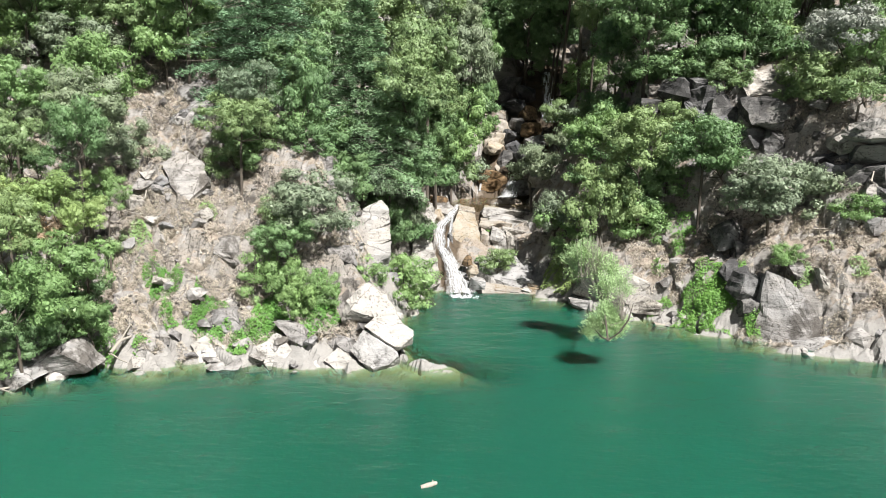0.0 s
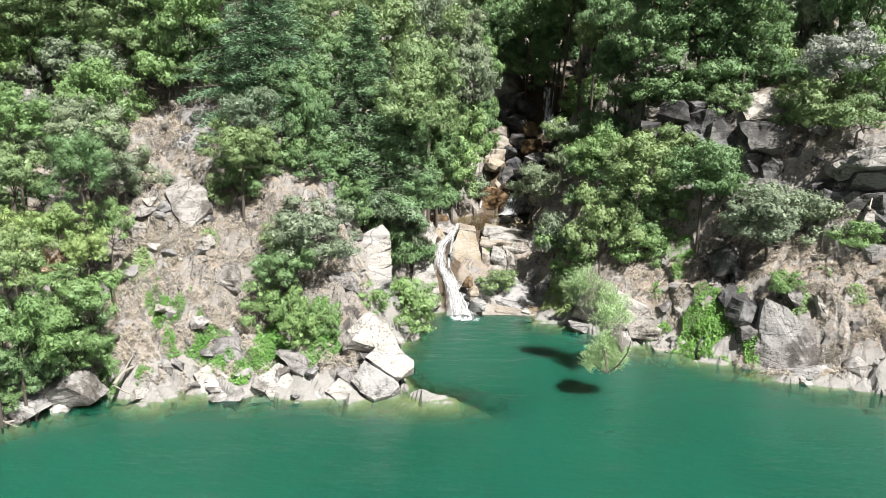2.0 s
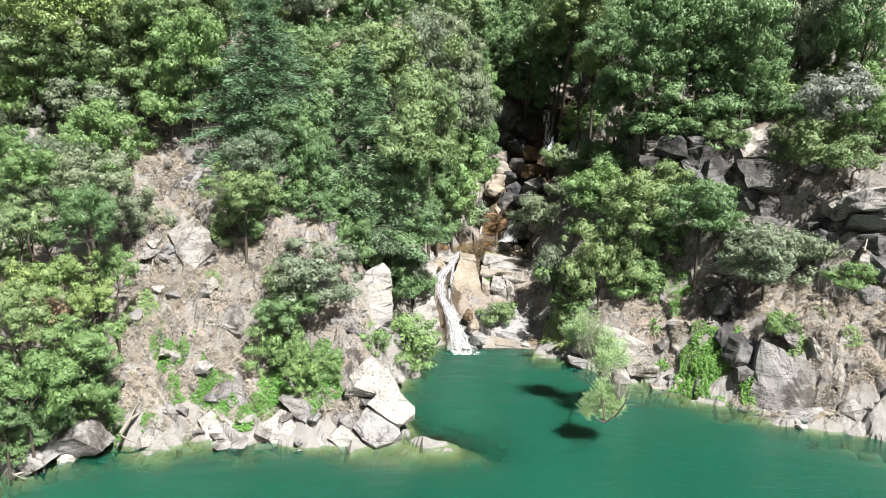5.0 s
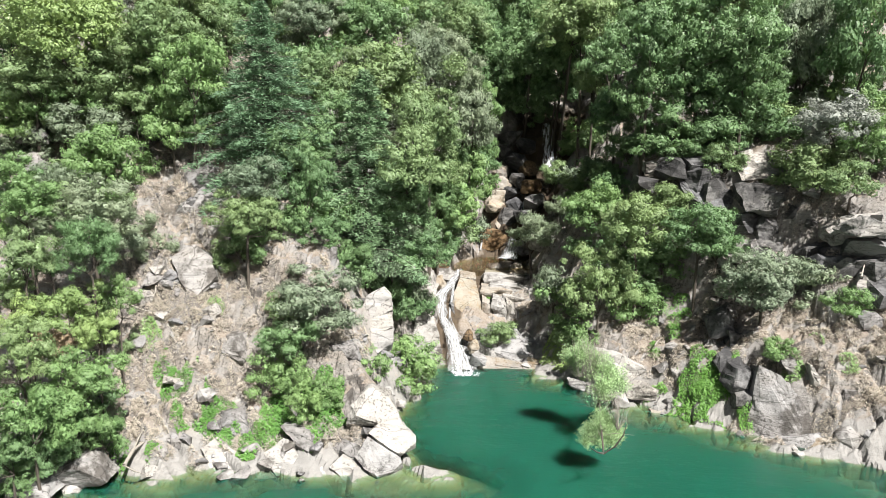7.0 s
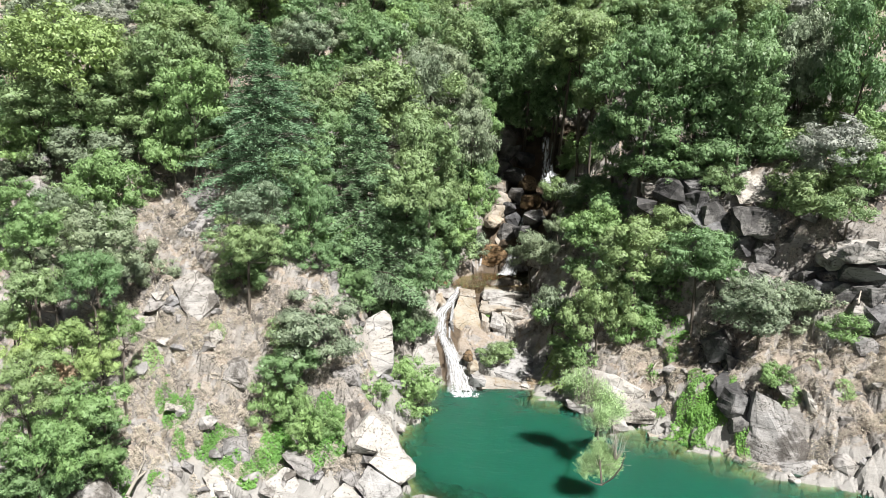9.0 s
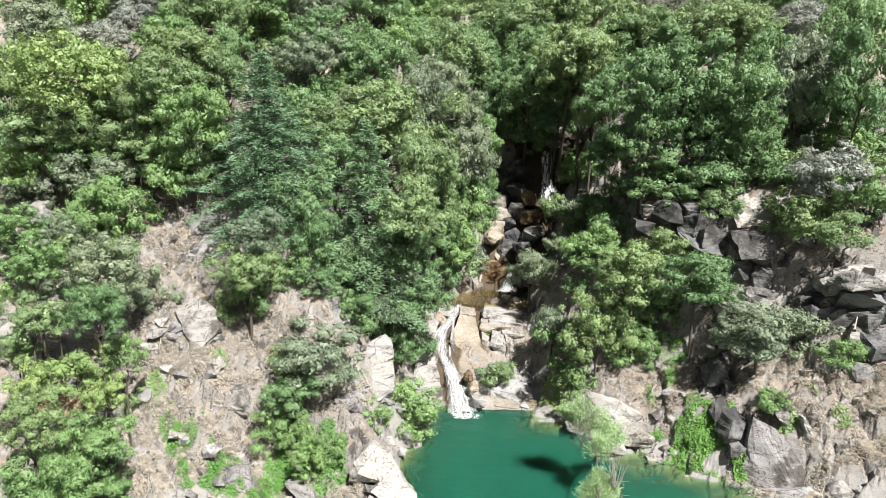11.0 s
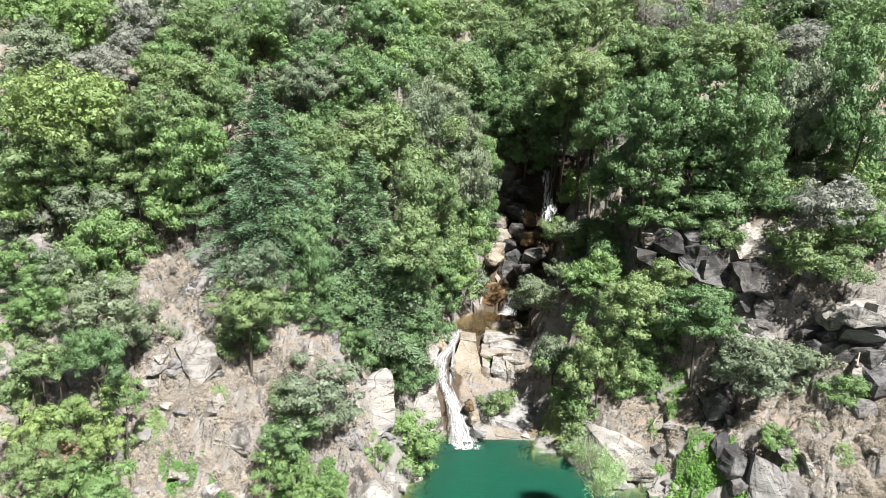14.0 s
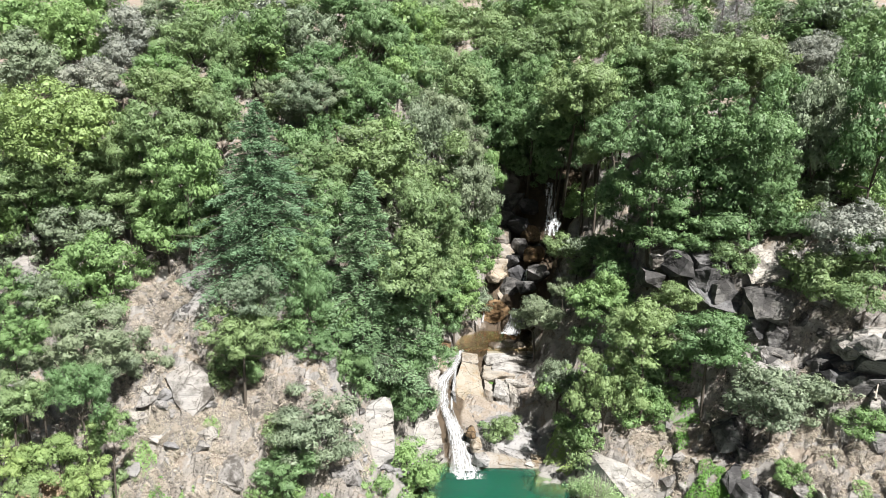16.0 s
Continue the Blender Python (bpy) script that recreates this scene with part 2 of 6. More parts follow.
def make_foam(name, cover, soft_edge, across, tint):
    m, t, p, out = blank(name)
    uv = t.nodes.new("ShaderNodeUVMap").outputs[0]
    streaks = noise_tex(t, squeezed(t, uv, (across, 0.5, 1)), 2.0, 6, 0.65)
    lace = noise_tex(t, squeezed(t, uv, (7, 3, 1)), 2.6, 4, 0.6)
    p.inputs["Roughness"].default_value = 0.5
    both = calc(t, "ADD", calc(t, "MULTIPLY", streaks, 0.72), calc(t, "MULTIPLY", lace, 0.28))
    at = t.nodes.new("ShaderNodeSeparateXYZ")
    t.links.new(uv, at.inputs[0])
    edge = calc(t, "POWER", calc(t, "ABSOLUTE", calc(t, "MULTIPLY", at.outputs[0], 2.0)), 2.5)
    body = calc(t, "SUBTRACT", both, calc(t, "MULTIPLY", edge, 0.2))
    t.links.new(ramp_node(t, body, (cover, grey(0.0)), (cover + soft_edge, grey(1))), p.inputs["Alpha"])
    t.links.new(ramp_node(t, both, (0.36, tuple(0.86 * v for v in tint)), (0.52, tint)), p.inputs["Base Color"])
    t.links.new(bump(t, both, 0.3, 0.06), p.inputs["Normal"])
    return m


MAT_FOAM = make_foam("white_water", 0.31, 0.30, 7, (0.4150, 0.4233, 0.4316))
MAT_LACE = make_foam("lacy_water", 0.36, 0.24, 7, (0.40, 0.41, 0.42))
MAT_SPREAD = make_foam("spreading_water", 0.49, 0.16, 12, (0.3320, 0.3403, 0.3486))
MAT_VEIL = make_foam("thin_falling_water", 0.43, 0.14, 4, (0.80, 0.84, 0.88))
# ---------------------------------------------------------------- the lie of the land
def table(text):
    pairs = [tuple(map(float, p.split(":"))) for p in text.split()]
    return np.array([p[0] for p in pairs]), np.array([p[1] for p in pairs])


SHORE_L = table("-400:10 -60:22 -30:26 -22:26.8 -17.4:28.8 -14.3:31 -10:32.5 -5:32.2 -3:31.9 -1.5:31.6 30:31.5")
SHORE_R = table("-30:46 5:46 7.4:45.2 8.7:42.2 10.1:39.6 12.8:38.7 16.3:35.4 19:33.8 20.7:32.6 26:29.5 40:24 400:5")
RISE_L = table("-90:-9 -12:-6 -6:-3.2 -2:-0.9 0:0 1.2:1.2 3.5:2.6 4.6:4.4 6.6:6.4 7.5:7.6 10.5:10.1 12.5:12 15.5:15 18:16.6 25:19.6 35:23.2 60:33 130:70 400:120")
RISE_R = table("-90:-9 -12:-6 -6:-2.6 -2.5:-0.7 0:0 1.2:1.5 2.4:2.9 4.5:4.0 6.5:5.2 7.4:6.8 8.4:8.0 9.6:8.8 10.4:11.2 11.5:12.4 14:13.4 25:18.4 35:22.6 45:26.4 70:35.5 130:70 400:120")
BANK_L = table("20:-1.9 33:-1.7 36:-1.7 38.5:-2 41:-1.3 44:-1.5 47:-1.6 50:-1.3 55:-0.2 58:2.2 61:3.4 66:5 70:7.2 80:9 130:14")
BANK_R = table("20:6.6 45:6.8 48:6.8 52:6.4 56:6.8 60:7.8 66:10 70:12 80:15 130:22")
GULLY = table("-400:-9 30:-6 40:-3 44:-1.9 45.2:-0.9 46:-0.1 48:1.1 50.5:2.3 53:3.4 54.4:4.0 55.2:4.3 58.6:4.4 59.6:5.4 61:6.8 64:9 67:9.8 69.4:10.4 70.2:13.4 72:14.2 80:18 100:29 130:50 400:100")


def ramp(t, v):
    return np.interp(v, t[0], t[1])


def soft(t, v, w=0.5):
    return (ramp(t, v - w) + 2 * ramp(t, v) + ramp(t, v + w)) / 4


def smin(a, b, k=0.7):
    h = np.clip(0.5 + 0.5 * (b - a) / k, 0, 1)
    return b * (1 - h) + a * h - k * h * (1 - h)


def hashed(ix, iy, k):
    v = np.sin(ix * 127.1 + iy * 311.7 + k * 74.7) * 43758.5453
    return v - np.floor(v)


def value_noise(x, y, k=0):
    ix, iy = np.floor(x), np.floor(y)
    fx, fy = x - ix, y - iy
    fx, fy = fx * fx * (3 - 2 * fx), fy * fy * (3 - 2 * fy)
    top = hashed(ix, iy, k) * (1 - fx) + hashed(ix + 1, iy, k) * fx
    low = hashed(ix, iy + 1, k) * (1 - fx) + hashed(ix + 1, iy + 1, k) * fx
    return top * (1 - fy) + low * fy - 0.5


def blocks(x, y, size, lift, lean, k=0, gap=0.0):
    """Broken rock: tilted flat cells with steps and open joints between them."""
    u, v = x / size, y / size
    best, next_best, out = np.full(np.shape(u), 9.0), np.full(np.shape(u), 9.0), np.zeros(np.shape(u))
    for dx in (-1, 0, 1):
        for dy in (-1, 0, 1):
            ix, iy = np.floor(u) + dx, np.floor(v) + dy
            cx, cy = ix + 0.15 + 0.7 * hashed(ix, iy, k), iy + 0.15 + 0.7 * hashed(ix, iy, k + 1)
            far = (u - cx) ** 2 + (v - cy) ** 2
            tilt = (u - cx) * (hashed(ix, iy, k + 2) - 0.5) + (v - cy) * (hashed(ix, iy, k + 3) - 0.5)
            mine = lift * (hashed(ix, iy, k + 4) - 0.5) + lean * 2 * tilt
            out = np.where(far < best, mine, out)
            next_best = np.where(far < best, best, np.minimum(next_best, far))
            best = np.minimum(far, best)
    return out - gap * np.clip(1 - (np.sqrt(next_best) - np.sqrt(best)) / 0.16, 0, 1)


def height(x, y, rough=True):
    x, y = np.asarray(x, float), np.asarray(y, float)
    wx = x + 1.1 * value_noise(x / 4, y / 4, 5) + 0.5 * value_noise(x / 1.3, y / 1.3, 6)
    wy = y + 0.8 * value_noise(x / 3, y / 3, 7) + 0.4 * value_noise(x / 1.1, y / 1.1, 8)
    wx, wy = (wx, wy) if rough else (x, y)
    floor_z = soft(GULLY, wy, 0.3)
    level = np.maximum(floor_z, 0)
    bank_l = soft(BANK_L, y, 1) - wx
    bank_r = wx - soft(BANK_R, y, 1)
    edge = soft(SHORE_L, x, 0.8)
    edge = edge + np.clip((wy - edge) / 7, 0, 1) * (31.9 - edge)
    left = smin(soft(RISE_L, wy - edge), level + np.where(bank_l > 0, 1.7, 0.8) * bank_l)
    right = smin(soft(RISE_R, wy - soft(SHORE_R, x, 0.8)), level + np.where(bank_r > 0, 1.35, 0.7) * bank_r)
    z = np.maximum(floor_z, np.maximum(left, right))
    shelf = np.hypot((x + 0.6) / 1.7, (y - 31.2) / 1.1)
    z = np.maximum(z, np.where(shelf < 3, -0.12 - 0.22 * shelf ** 2, -9.0))
    z = z - 0.9 * np.exp(-((x - 4.2) / 2.2) ** 2 - ((y - 50) / 4) ** 2)
    z = np.where(y < -70, np.maximum(z, (-70 - y) * 0.5 - 9), z)
    if rough:
        bare = np.clip((z + 2.5) / 2.5, 0.1, 1) * (1 - np.clip(-z / 0.4, 0, 1) * np.clip(1.9 - shelf, 0, 0.9)) * np.clip((120 - y) / 60, 0.2, 1)
        stream = np.exp(-((x - 2.5) / 3.6) ** 2 - ((y - 50) / 6) ** 2)
        broken = bare * (1 - 0.75 * stream)
        dipping = blocks(1.1 * (x + y), 0.5 * (x - y), 2.2, 0.75, 0.55, 3, 0.35) + blocks(0.9 * (x + y), 0.45 * (x - y), 0.8, 0.26, 0.28, 9, 0.16)
        square = blocks(x + 0.2 * y, y * 1.5, 2.4, 0.8, 0.55, 3, 0.3) + blocks(x - 0.15 * y, y * 1.5, 0.9, 0.22, 0.26, 9, 0.14)
        z = z + broken * np.where(x < 1, dipping, square) + bare * stream * blocks(x + 0.5 * y, y, 1.9, 0.5, 0.35, 17, 0.25)
        z = z + bare * (1.2 * value_noise(x / 6, y / 6, 1) + 0.12 * value_noise(x / 0.5, y / 0.5, 2))
    return z


# ---------------------------------------------------------------- helpers for things
def mesh_of(name, verts, faces, material=None, smooth=True, uv=None):
    """A mesh from arrays: verts (n, 3), faces (m, 3 or 4)."""
    verts, faces = np.asarray(verts, np.float32), np.asarray(faces, np.int32)
    me = bpy.data.meshes.new(name)
    k = faces.shape[1]
    me.vertices.add(len(verts))
    me.vertices.foreach_set("co", verts.ravel())
    me.loops.add(faces.size)
    me.loops.foreach_set("vertex_index", faces.ravel())
    me.polygons.add(len(faces))
    me.polygons.foreach_set("loop_start", np.arange(0, faces.size, k, dtype=np.int32))
    me.polygons.foreach_set("loop_total", np.full(len(faces), k, np.int32))
    me.polygons.foreach_set("use_smooth", np.full(len(faces), smooth))
    if uv is not None:
        layer = me.uv_layers.new(name="UVMap")
        layer.data.foreach_set("uv", np.asarray(uv, np.float32)[faces.ravel()].ravel())
    me.update(calc_edges=True)
    if material:
        me.materials.append(material)
    return me


def part(name, me, parent, label=""):
    ob = new(name, me)
    ob.parent = parent
    return tagged(ob, label) if label else ob


def thing(name, label, category, group="", kind=""):
    return tagged(new(name), label, category, group, kind)


def joined(pieces):
    verts, faces, base = [], [], 0
    for v, f in pieces:
        verts.append(np.asarray(v))
        faces.append(np.asarray(f) + base)
        base += len(v)
    return np.concatenate(verts), np.concatenate(faces)


def tube(points, radii, sides=6):
    """A tapered tube through the points."""
    points = [Vector(p) for p in points]
    verts, faces = [], []
    for i, (p, r) in enumerate(zip(points, radii)):
        way = (points[min(i + 1, len(points) - 1)] - points[max(i - 1, 0)]).normalized()
        side = way.orthogonal().normalized()
        other = way.cross(side)
        verts += [p + (side * math.cos(a) + other * math.sin(a)) * r for a in (2 * math.pi * k / sides for k in range(sides))]
    for i in range(len(points) - 1):
        for k in range(sides):
            a, b = i * sides + k, i * sides + (k + 1) % sides
            faces.append((a, b, b + sides, a + sides))
    return np.array([tuple(v) for v in verts]), np.array(faces)


def unit(v):
    return v / np.maximum(np.linalg.norm(v, axis=1, keepdims=True), 1e-6)


def leaves(rng, pos, normal, length, width, along=None, fold=0.12):
    """Folded leaf blades at pos, facing normal."""
    n = len(pos)
    t = unit(np.cross(normal, rng.normal(size=(n, 3)))) if along is None else along
    b = unit(np.cross(normal, t))
    length = length * rng.uniform(0.7, 1.25, (n, 1))
    width = width * rng.uniform(0.75, 1.2, (n, 1))
    lift = normal * length * fold
    v = np.stack([pos - t * length * 0.45 - b * width / 2, pos + t * length * 0.55 + lift, pos - t * length * 0.45 + b * width / 2], 1).reshape(-1, 3)
    return v, np.arange(3 * n).reshape(-1, 3)


def lobes_cloud(rng, centres, radii, count, length, width, flat=0.72, tufts=11):
    """Leaves in tufts over the domed tops and flanks of a crown's clumps, with the way each leaf faces."""
    w = radii ** 2
    n = len(centres) * tufts
    which = rng.choice(len(centres), n, p=w / w.sum())
    d = rng.normal(size=(n, 3))
    d[:, 2] = np.where(d[:, 2] < -0.35, -0.6 * d[:, 2], d[:, 2])
    d = unit(d)
    squash = np.array([1, 1, flat])
    tuft = centres[which] + d * (rng.uniform(0.72, 1.08, n) * radii[which])[:, None] * squash
    spread_r = radii[which] * rng.uniform(0.26, 0.46, n)
    k = rng.choice(n, count, p=spread_r ** 2 / (spread_r ** 2).sum())
    e = unit(rng.normal(size=(count, 3)) + 0.55 * d[k])
    pos = tuft[k] + e * (spread_r[k] * rng.uniform(0.5, 1.15, count))[:, None] * np.array([1, 1, 0.8])
    face = unit(0.75 * d[k] + 0.75 * e + np.array([0, 0, 0.2]) + rng.normal(size=(count, 3)) * 0.19)
    return leaves(rng, pos, face, length, width), np.repeat(face, 3, 0)


def dense_core(rng, centres, radii, each=46, flat=0.72):
    """Sprays of foliage that close the clumps of a crown."""
    c, r = np.repeat(centres, each, 0), np.repeat(radii, each)[:, None]
    d = unit(rng.normal(size=c.shape))
    face = unit(d * np.array([1, 1, 1.2]) + rng.normal(size=c.shape) * 0.3)
    return leaves(rng, c + d * r * rng.uniform(0.5, 0.8, r.shape) * np.array([1, 1, flat]), unit(d + rng.normal(size=c.shape) * 0.25), 0.34 * r, 0.29 * r), np.repeat(face, 3, 0)


def leafy_mesh(sets, material):
    """One crown mesh out of (blades, facing) sets, shaded by the way the sprays face."""
    v, f = joined([blades for blades, _ in sets])
    me = mesh_of("crown", v, f, material)
    me.normals_split_custom_set_from_vertices(np.concatenate([face for _, face in sets]).astype(np.float32))
    return me


def crown_lobes(rng, r, rz, zc, count, lobe, low=-0.75):
    """Centres and radii of a crown's clumps: uneven, with gaps."""
    d = rng.normal(size=(count * 4, 3))
    d = unit(d)
    d = d[d[:, 2] > low][:count]
    skew = rng.uniform(0, 6.28)
    ang = np.arctan2(d[:, 1], d[:, 0])
    bulge = 0.86 + 0.13 * np.sin(2 * ang + skew) + 0.11 * np.sin(3 * ang + 2.1 * skew) + 0.10 * np.sin(5 * d[:, 2] + skew + ang)
    far = bulge * rng.uniform(0.66, 1.05, len(d)) ** 0.7
    pos = d * far[:, None] * np.array([r, r, rz]) + np.array([0, 0, zc])
    return pos, lobe * rng.uniform(0.6, 1.25, len(d))


def limbs(rng, tops, base_r, zfork, lean=0.3):
    pieces = []
    fork = np.array([rng.uniform(-lean, lean), rng.uniform(-lean, lean), zfork])
    pieces.append(tube([(-fork[0], 0, -7.0), (-0.4 * fork[0], 0, -2.0), (fork[0] * 0.3, fork[1] * 0.3, zfork * 0.5), tuple(fork)], [base_r * 1.5, base_r * 1.3, base_r, base_r * 0.8], 8))
    for top in tops:
        mid = fork + (top - fork) * 0.5 + rng.normal(size=3) * 0.12 * np.linalg.norm(top - fork)
        pieces.append(tube([tuple(fork), tuple(mid), tuple(top)], [base_r * 0.55, base_r * 0.36, base_r * 0.1], 5))
    return joined(pieces)


def broad_tree(seed, r, rz, zc, lobes, lobe, count, length, stems=9):
    """Meshes (trunk, crown) of a broad-leaved tree or shrub."""
    rng = np.random.default_rng(seed)
    pos, rad = crown_lobes(rng, r, rz, zc, lobes, lobe)
    wood = limbs(rng, pos[rng.choice(len(pos), min(stems, len(pos)), replace=False)] * np.array([0.9, 0.9, 0.97]), 0.024 * r + 0.02, max(0.3, zc - 0.9 * rz))
    middle = np.array([0, 0, zc])
    inner = middle + (pos[::3] - middle) * 0.5
    sets = [lobes_cloud(rng, pos, rad, count, length, length * 0.72), dense_core(rng, np.concatenate([pos, inner]), np.concatenate([rad, rad[::3] * 1.3]))]
    return mesh_of("trunk", *wood, MAT_BARK), leafy_mesh(sets, LEAF["oak"])


STOCK = {
    "large": (4.5, 3.3, 4.4, [broad_tree(11 + k, 4.5, 3.3, 4.4, 100, 0.78, 13000, 0.146, 7) for k in range(4)]),
    "medium": (2.6, 2.0, 2.3, [broad_tree(31 + k, 2.6, 2.0, 2.3, 60, 0.54, 8200, 0.114, 6) for k in range(5)]),
    "near": (2.6, 2.0, 2.3, [broad_tree(41 + k, 2.6, 2.0, 2.3, 44, 0.53, 10000, 0.090, 6) for k in range(4)]),
    "shrub": (1.3, 0.95, 1.0, [broad_tree(51 + k, 1.3, 0.95, 1.0, 34, 0.34, 4200, 0.075, 5) for k in range(4)]),
    "far": (4.5, 3.5, 4.2, [broad_tree(71 + k, 4.5, 3.5, 4.2, 84, 0.88, 6000, 0.19, 5) for k in range(4)]),
    "under": (1.3, 0.95, 1.0, [broad_tree(91 + k, 1.3, 0.95, 1.0, 22, 0.42, 1200, 0.12, 3) for k in range(4)]),
}
SAY = {
    "oak": ("live oak with dense dark green crown on the slope", "oak tree"),
    "olive": ("live oak with olive green sunlit crown", "oak tree"),
    "bright": ("fresh green broad-leaved tree in full leaf", "tree"),
    "yellow": ("yellow-green broad-leaved tree in sunlight", "tree"),
    "grey": ("grey-green dry scrub tree with sparse leaves", "tree"),
    "silver": ("silvery pale-leaved manzanita shrub among rocks", "shrub"),
}
SHRUB_SAY = {
    "oak": "dark green leafy shrub rooted in the slope",
    "olive": "olive green leafy shrub on dry ground",
    "bright": "bright green leafy bush growing between rocks",
    "yellow": "yellow-green leafy bush in sunlight",
    "grey": "dry grey-green shrub with thin twigs",
    "silver": "silvery pale-leaved shrub among rocks",
    "withered": "withered brown shrub between green trees",
}
planted, stand = [0], []


def dress(ob, material):
    for slot in ob.material_slots:
        slot.link, slot.material = "OBJECT", material


def tree(x, y, zc, r, rz, leaf, size="", group="", lean=0):
    """A tree whose crown's middle is at (x, y, zc), with the crown's half width and half height; lean: degrees by which its trunk leans out from the slope."""
    planted[0] += 1
    stand.append((x, y, zc, r))
    k = planted[0]
    size = size or ("large" if r > 3.0 else "medium" if r > 1.7 else "shrub")
    r0, rz0, zc0, kinds = STOCK[size]
    ground = float(height(x, y)) - 0.2
    rz = max(rz, 0.75 * r)
    tall = max(zc - ground, 0.6 * rz)
    trunk, crown = kinds[k % len(kinds)]
    shrub = size in ("shrub", "under")
    top = thing("shrub" if shrub else "tree", SHRUB_SAY[leaf] if shrub else SAY[leaf][0], "shrub" if shrub else SAY[leaf][1], group)
    top.location, top.rotation_euler = (x, y, zc - tall), (0, 0, 2.399 * k)
    wide = (1.0 if size == "near" else 1.1) * r / r0
    wood = part("trunk", trunk, top)
    wood.scale = (wide, wide, rz / rz0)
    leafy = part("crown", crown, top)
    leafy.scale = (wide, wide * (0.93 + 0.14 * ((k * 7) % 5) / 4), rz / rz0)
    leafy.location = wood.location = (0, 0, tall - zc0 * rz / rz0)
    if lean:
        top.rotation_euler, up = (0, 0, 0), zc0 * rz / rz0
        wood.rotation_euler = (radians(lean), 0, 0)
        wood.location = (0, up * math.sin(radians(lean)), tall - up * math.cos(radians(lean)))
    dress(leafy, LEAF[leaf])
    return top


def fir_meshes(seed, h, r):
    rng = np.random.default_rng(seed)
    wood = [tube([(0, 0, -1), (0, 0, h * 0.5), (0.1, 0, h)], [0.24, 0.15, 0.02], 7)]
    pos, nor, alo = [], [], []
    z = h * 0.12
    while z < h * 0.985:
        reach = r * (1 - z / h) ** 0.72 * rng.uniform(0.62, 1.15) + 0.15
        for a in np.arange(6) * 1.05 + rng.uniform(0, 6.28):
            a += rng.uniform(-0.4, 0.4)
            ln = reach * rng.uniform(0.6, 1.15)
            out = np.array([math.cos(a), math.sin(a), 0])
            drop = rng.uniform(0.0, 0.22)
            tip = np.array([0, 0, z]) + out * ln + np.array([0, 0, -drop * ln + 0.1 * ln])
            wood.append(tube([(0, 0, z), tuple(np.array([0, 0, z + 0.05 * ln]) + out * ln * 0.5), tuple(tip)], [0.045, 0.03, 0.008], 3))
            n = int(36 + 80 * ln)
            s = rng.uniform(0.15, 1.04, n)
            side = np.array([-out[1], out[0], 0])
            off = rng.uniform(-1, 1, n) * 0.4 * ln * (1.15 - s) ** 0.7
            p = np.array([0, 0, z]) + out * ln * s[:, None] + side * off[:, None] + np.array([0, 0, 1]) * (0.16 * ln * s * (1 - s) - drop * ln * s ** 2 - 0.25 * np.abs(off) + rng.normal(size=n) * 0.1)[:, None]
            pos.append(p)
            nor.append(np.array([0, 0, 0.8]) + out * 0.4 + rng.normal(size=(n, 3)) * 0.45)
            alo.append(out * 0.8 + side * np.sign(off)[:, None] * 0.7 + np.array([0, 0, 0.1]) + rng.normal(size=(n, 3)) * 0.35)
        z += rng.uniform(0.2, 0.36) * (h / 12) ** 0.5
    pos, nor, alo = np.concatenate(pos), unit(np.concatenate(nor)), unit(np.concatenate(alo))
    return mesh_of("trunk", *joined(wood), MAT_BARK), mesh_of("crown", *leaves(rng, pos, nor, 0.20, 0.075, alo, 0.05), LEAF["fir"], smooth=False)


def fir(x, y, top_z, h, r, seed):
    trunk, crown = fir_meshes(seed, h, r)
    t = thing("fir_tree", "tall blue-green fir with layered ragged branches", "fir tree")
    part("trunk", trunk, t)
    part("crown", crown, t)
    t.location = (x, y, top_z - h)


def rock_mesh(seed, sx, sy, sz, cuts=16, rough=0.05, fine=4, taper=0.3):
    """A jointed, broken block with half sizes sx, sy, sz: flat faces, chipped edges and small ledges."""
    rng = np.random.default_rng(seed)
    bm = bmesh.new()
    bmesh.ops.create_icosphere(bm, subdivisions=fine, radius=1)
    d = np.array([tuple(q.co) for q in bm.verts])
    f = np.array([[q.index for q in face.verts] for face in bm.faces])
    bm.free()
    v = 0.8 * d / np.abs(d).max(1, keepdims=True) + 0.2 * d
    up = (v[:, 2:3] + 1) / 2
    v[:, 0:1] = v[:, 0:1] * (1 - taper * up * rng.uniform(0.3, 1)) + up * rng.uniform(-0.3, 0.3)
    v[:, 1:2] = v[:, 1:2] * (1 - taper * up * rng.uniform(0.3, 1)) + up * rng.uniform(0, 0.35)
    joints = np.array(Euler(rng.uniform(-0.5, 0.5, 3)).to_matrix())
    for k in range(cuts):
        n = joints[k % 3] * rng.choice((-1, 1)) + rng.normal(size=3) * (0.25 if k % 2 else 0.6)
        n = n / np.linalg.norm(n)
        v = v - n * np.maximum(v @ n - rng.uniform(0.62, 1.0), 0)[:, None]
    v = v * np.array([sx, sy, sz])
    size = (sx * sy * sz) ** (1 / 3)
    way = unit(v)
    shift = Vector((seed * 3.1, 0, 0))
    ledge = np.array([noise.noise(Vector((p[0] * 0.7, p[1] * 0.7, p[2] * 2.2)) * 1.6 / size + shift) for p in v])
    fine_wob = np.array([noise.fractal(Vector(p) * 2.4 / size + shift, 0.9, 2.1, 4) for p in v])
    v = v + way * ((np.floor(ledge * 4) / 4 + ledge * 0.4) * rough * 2.0 * size + fine_wob * rough * 0.9 * size)[:, None]
    return v, f


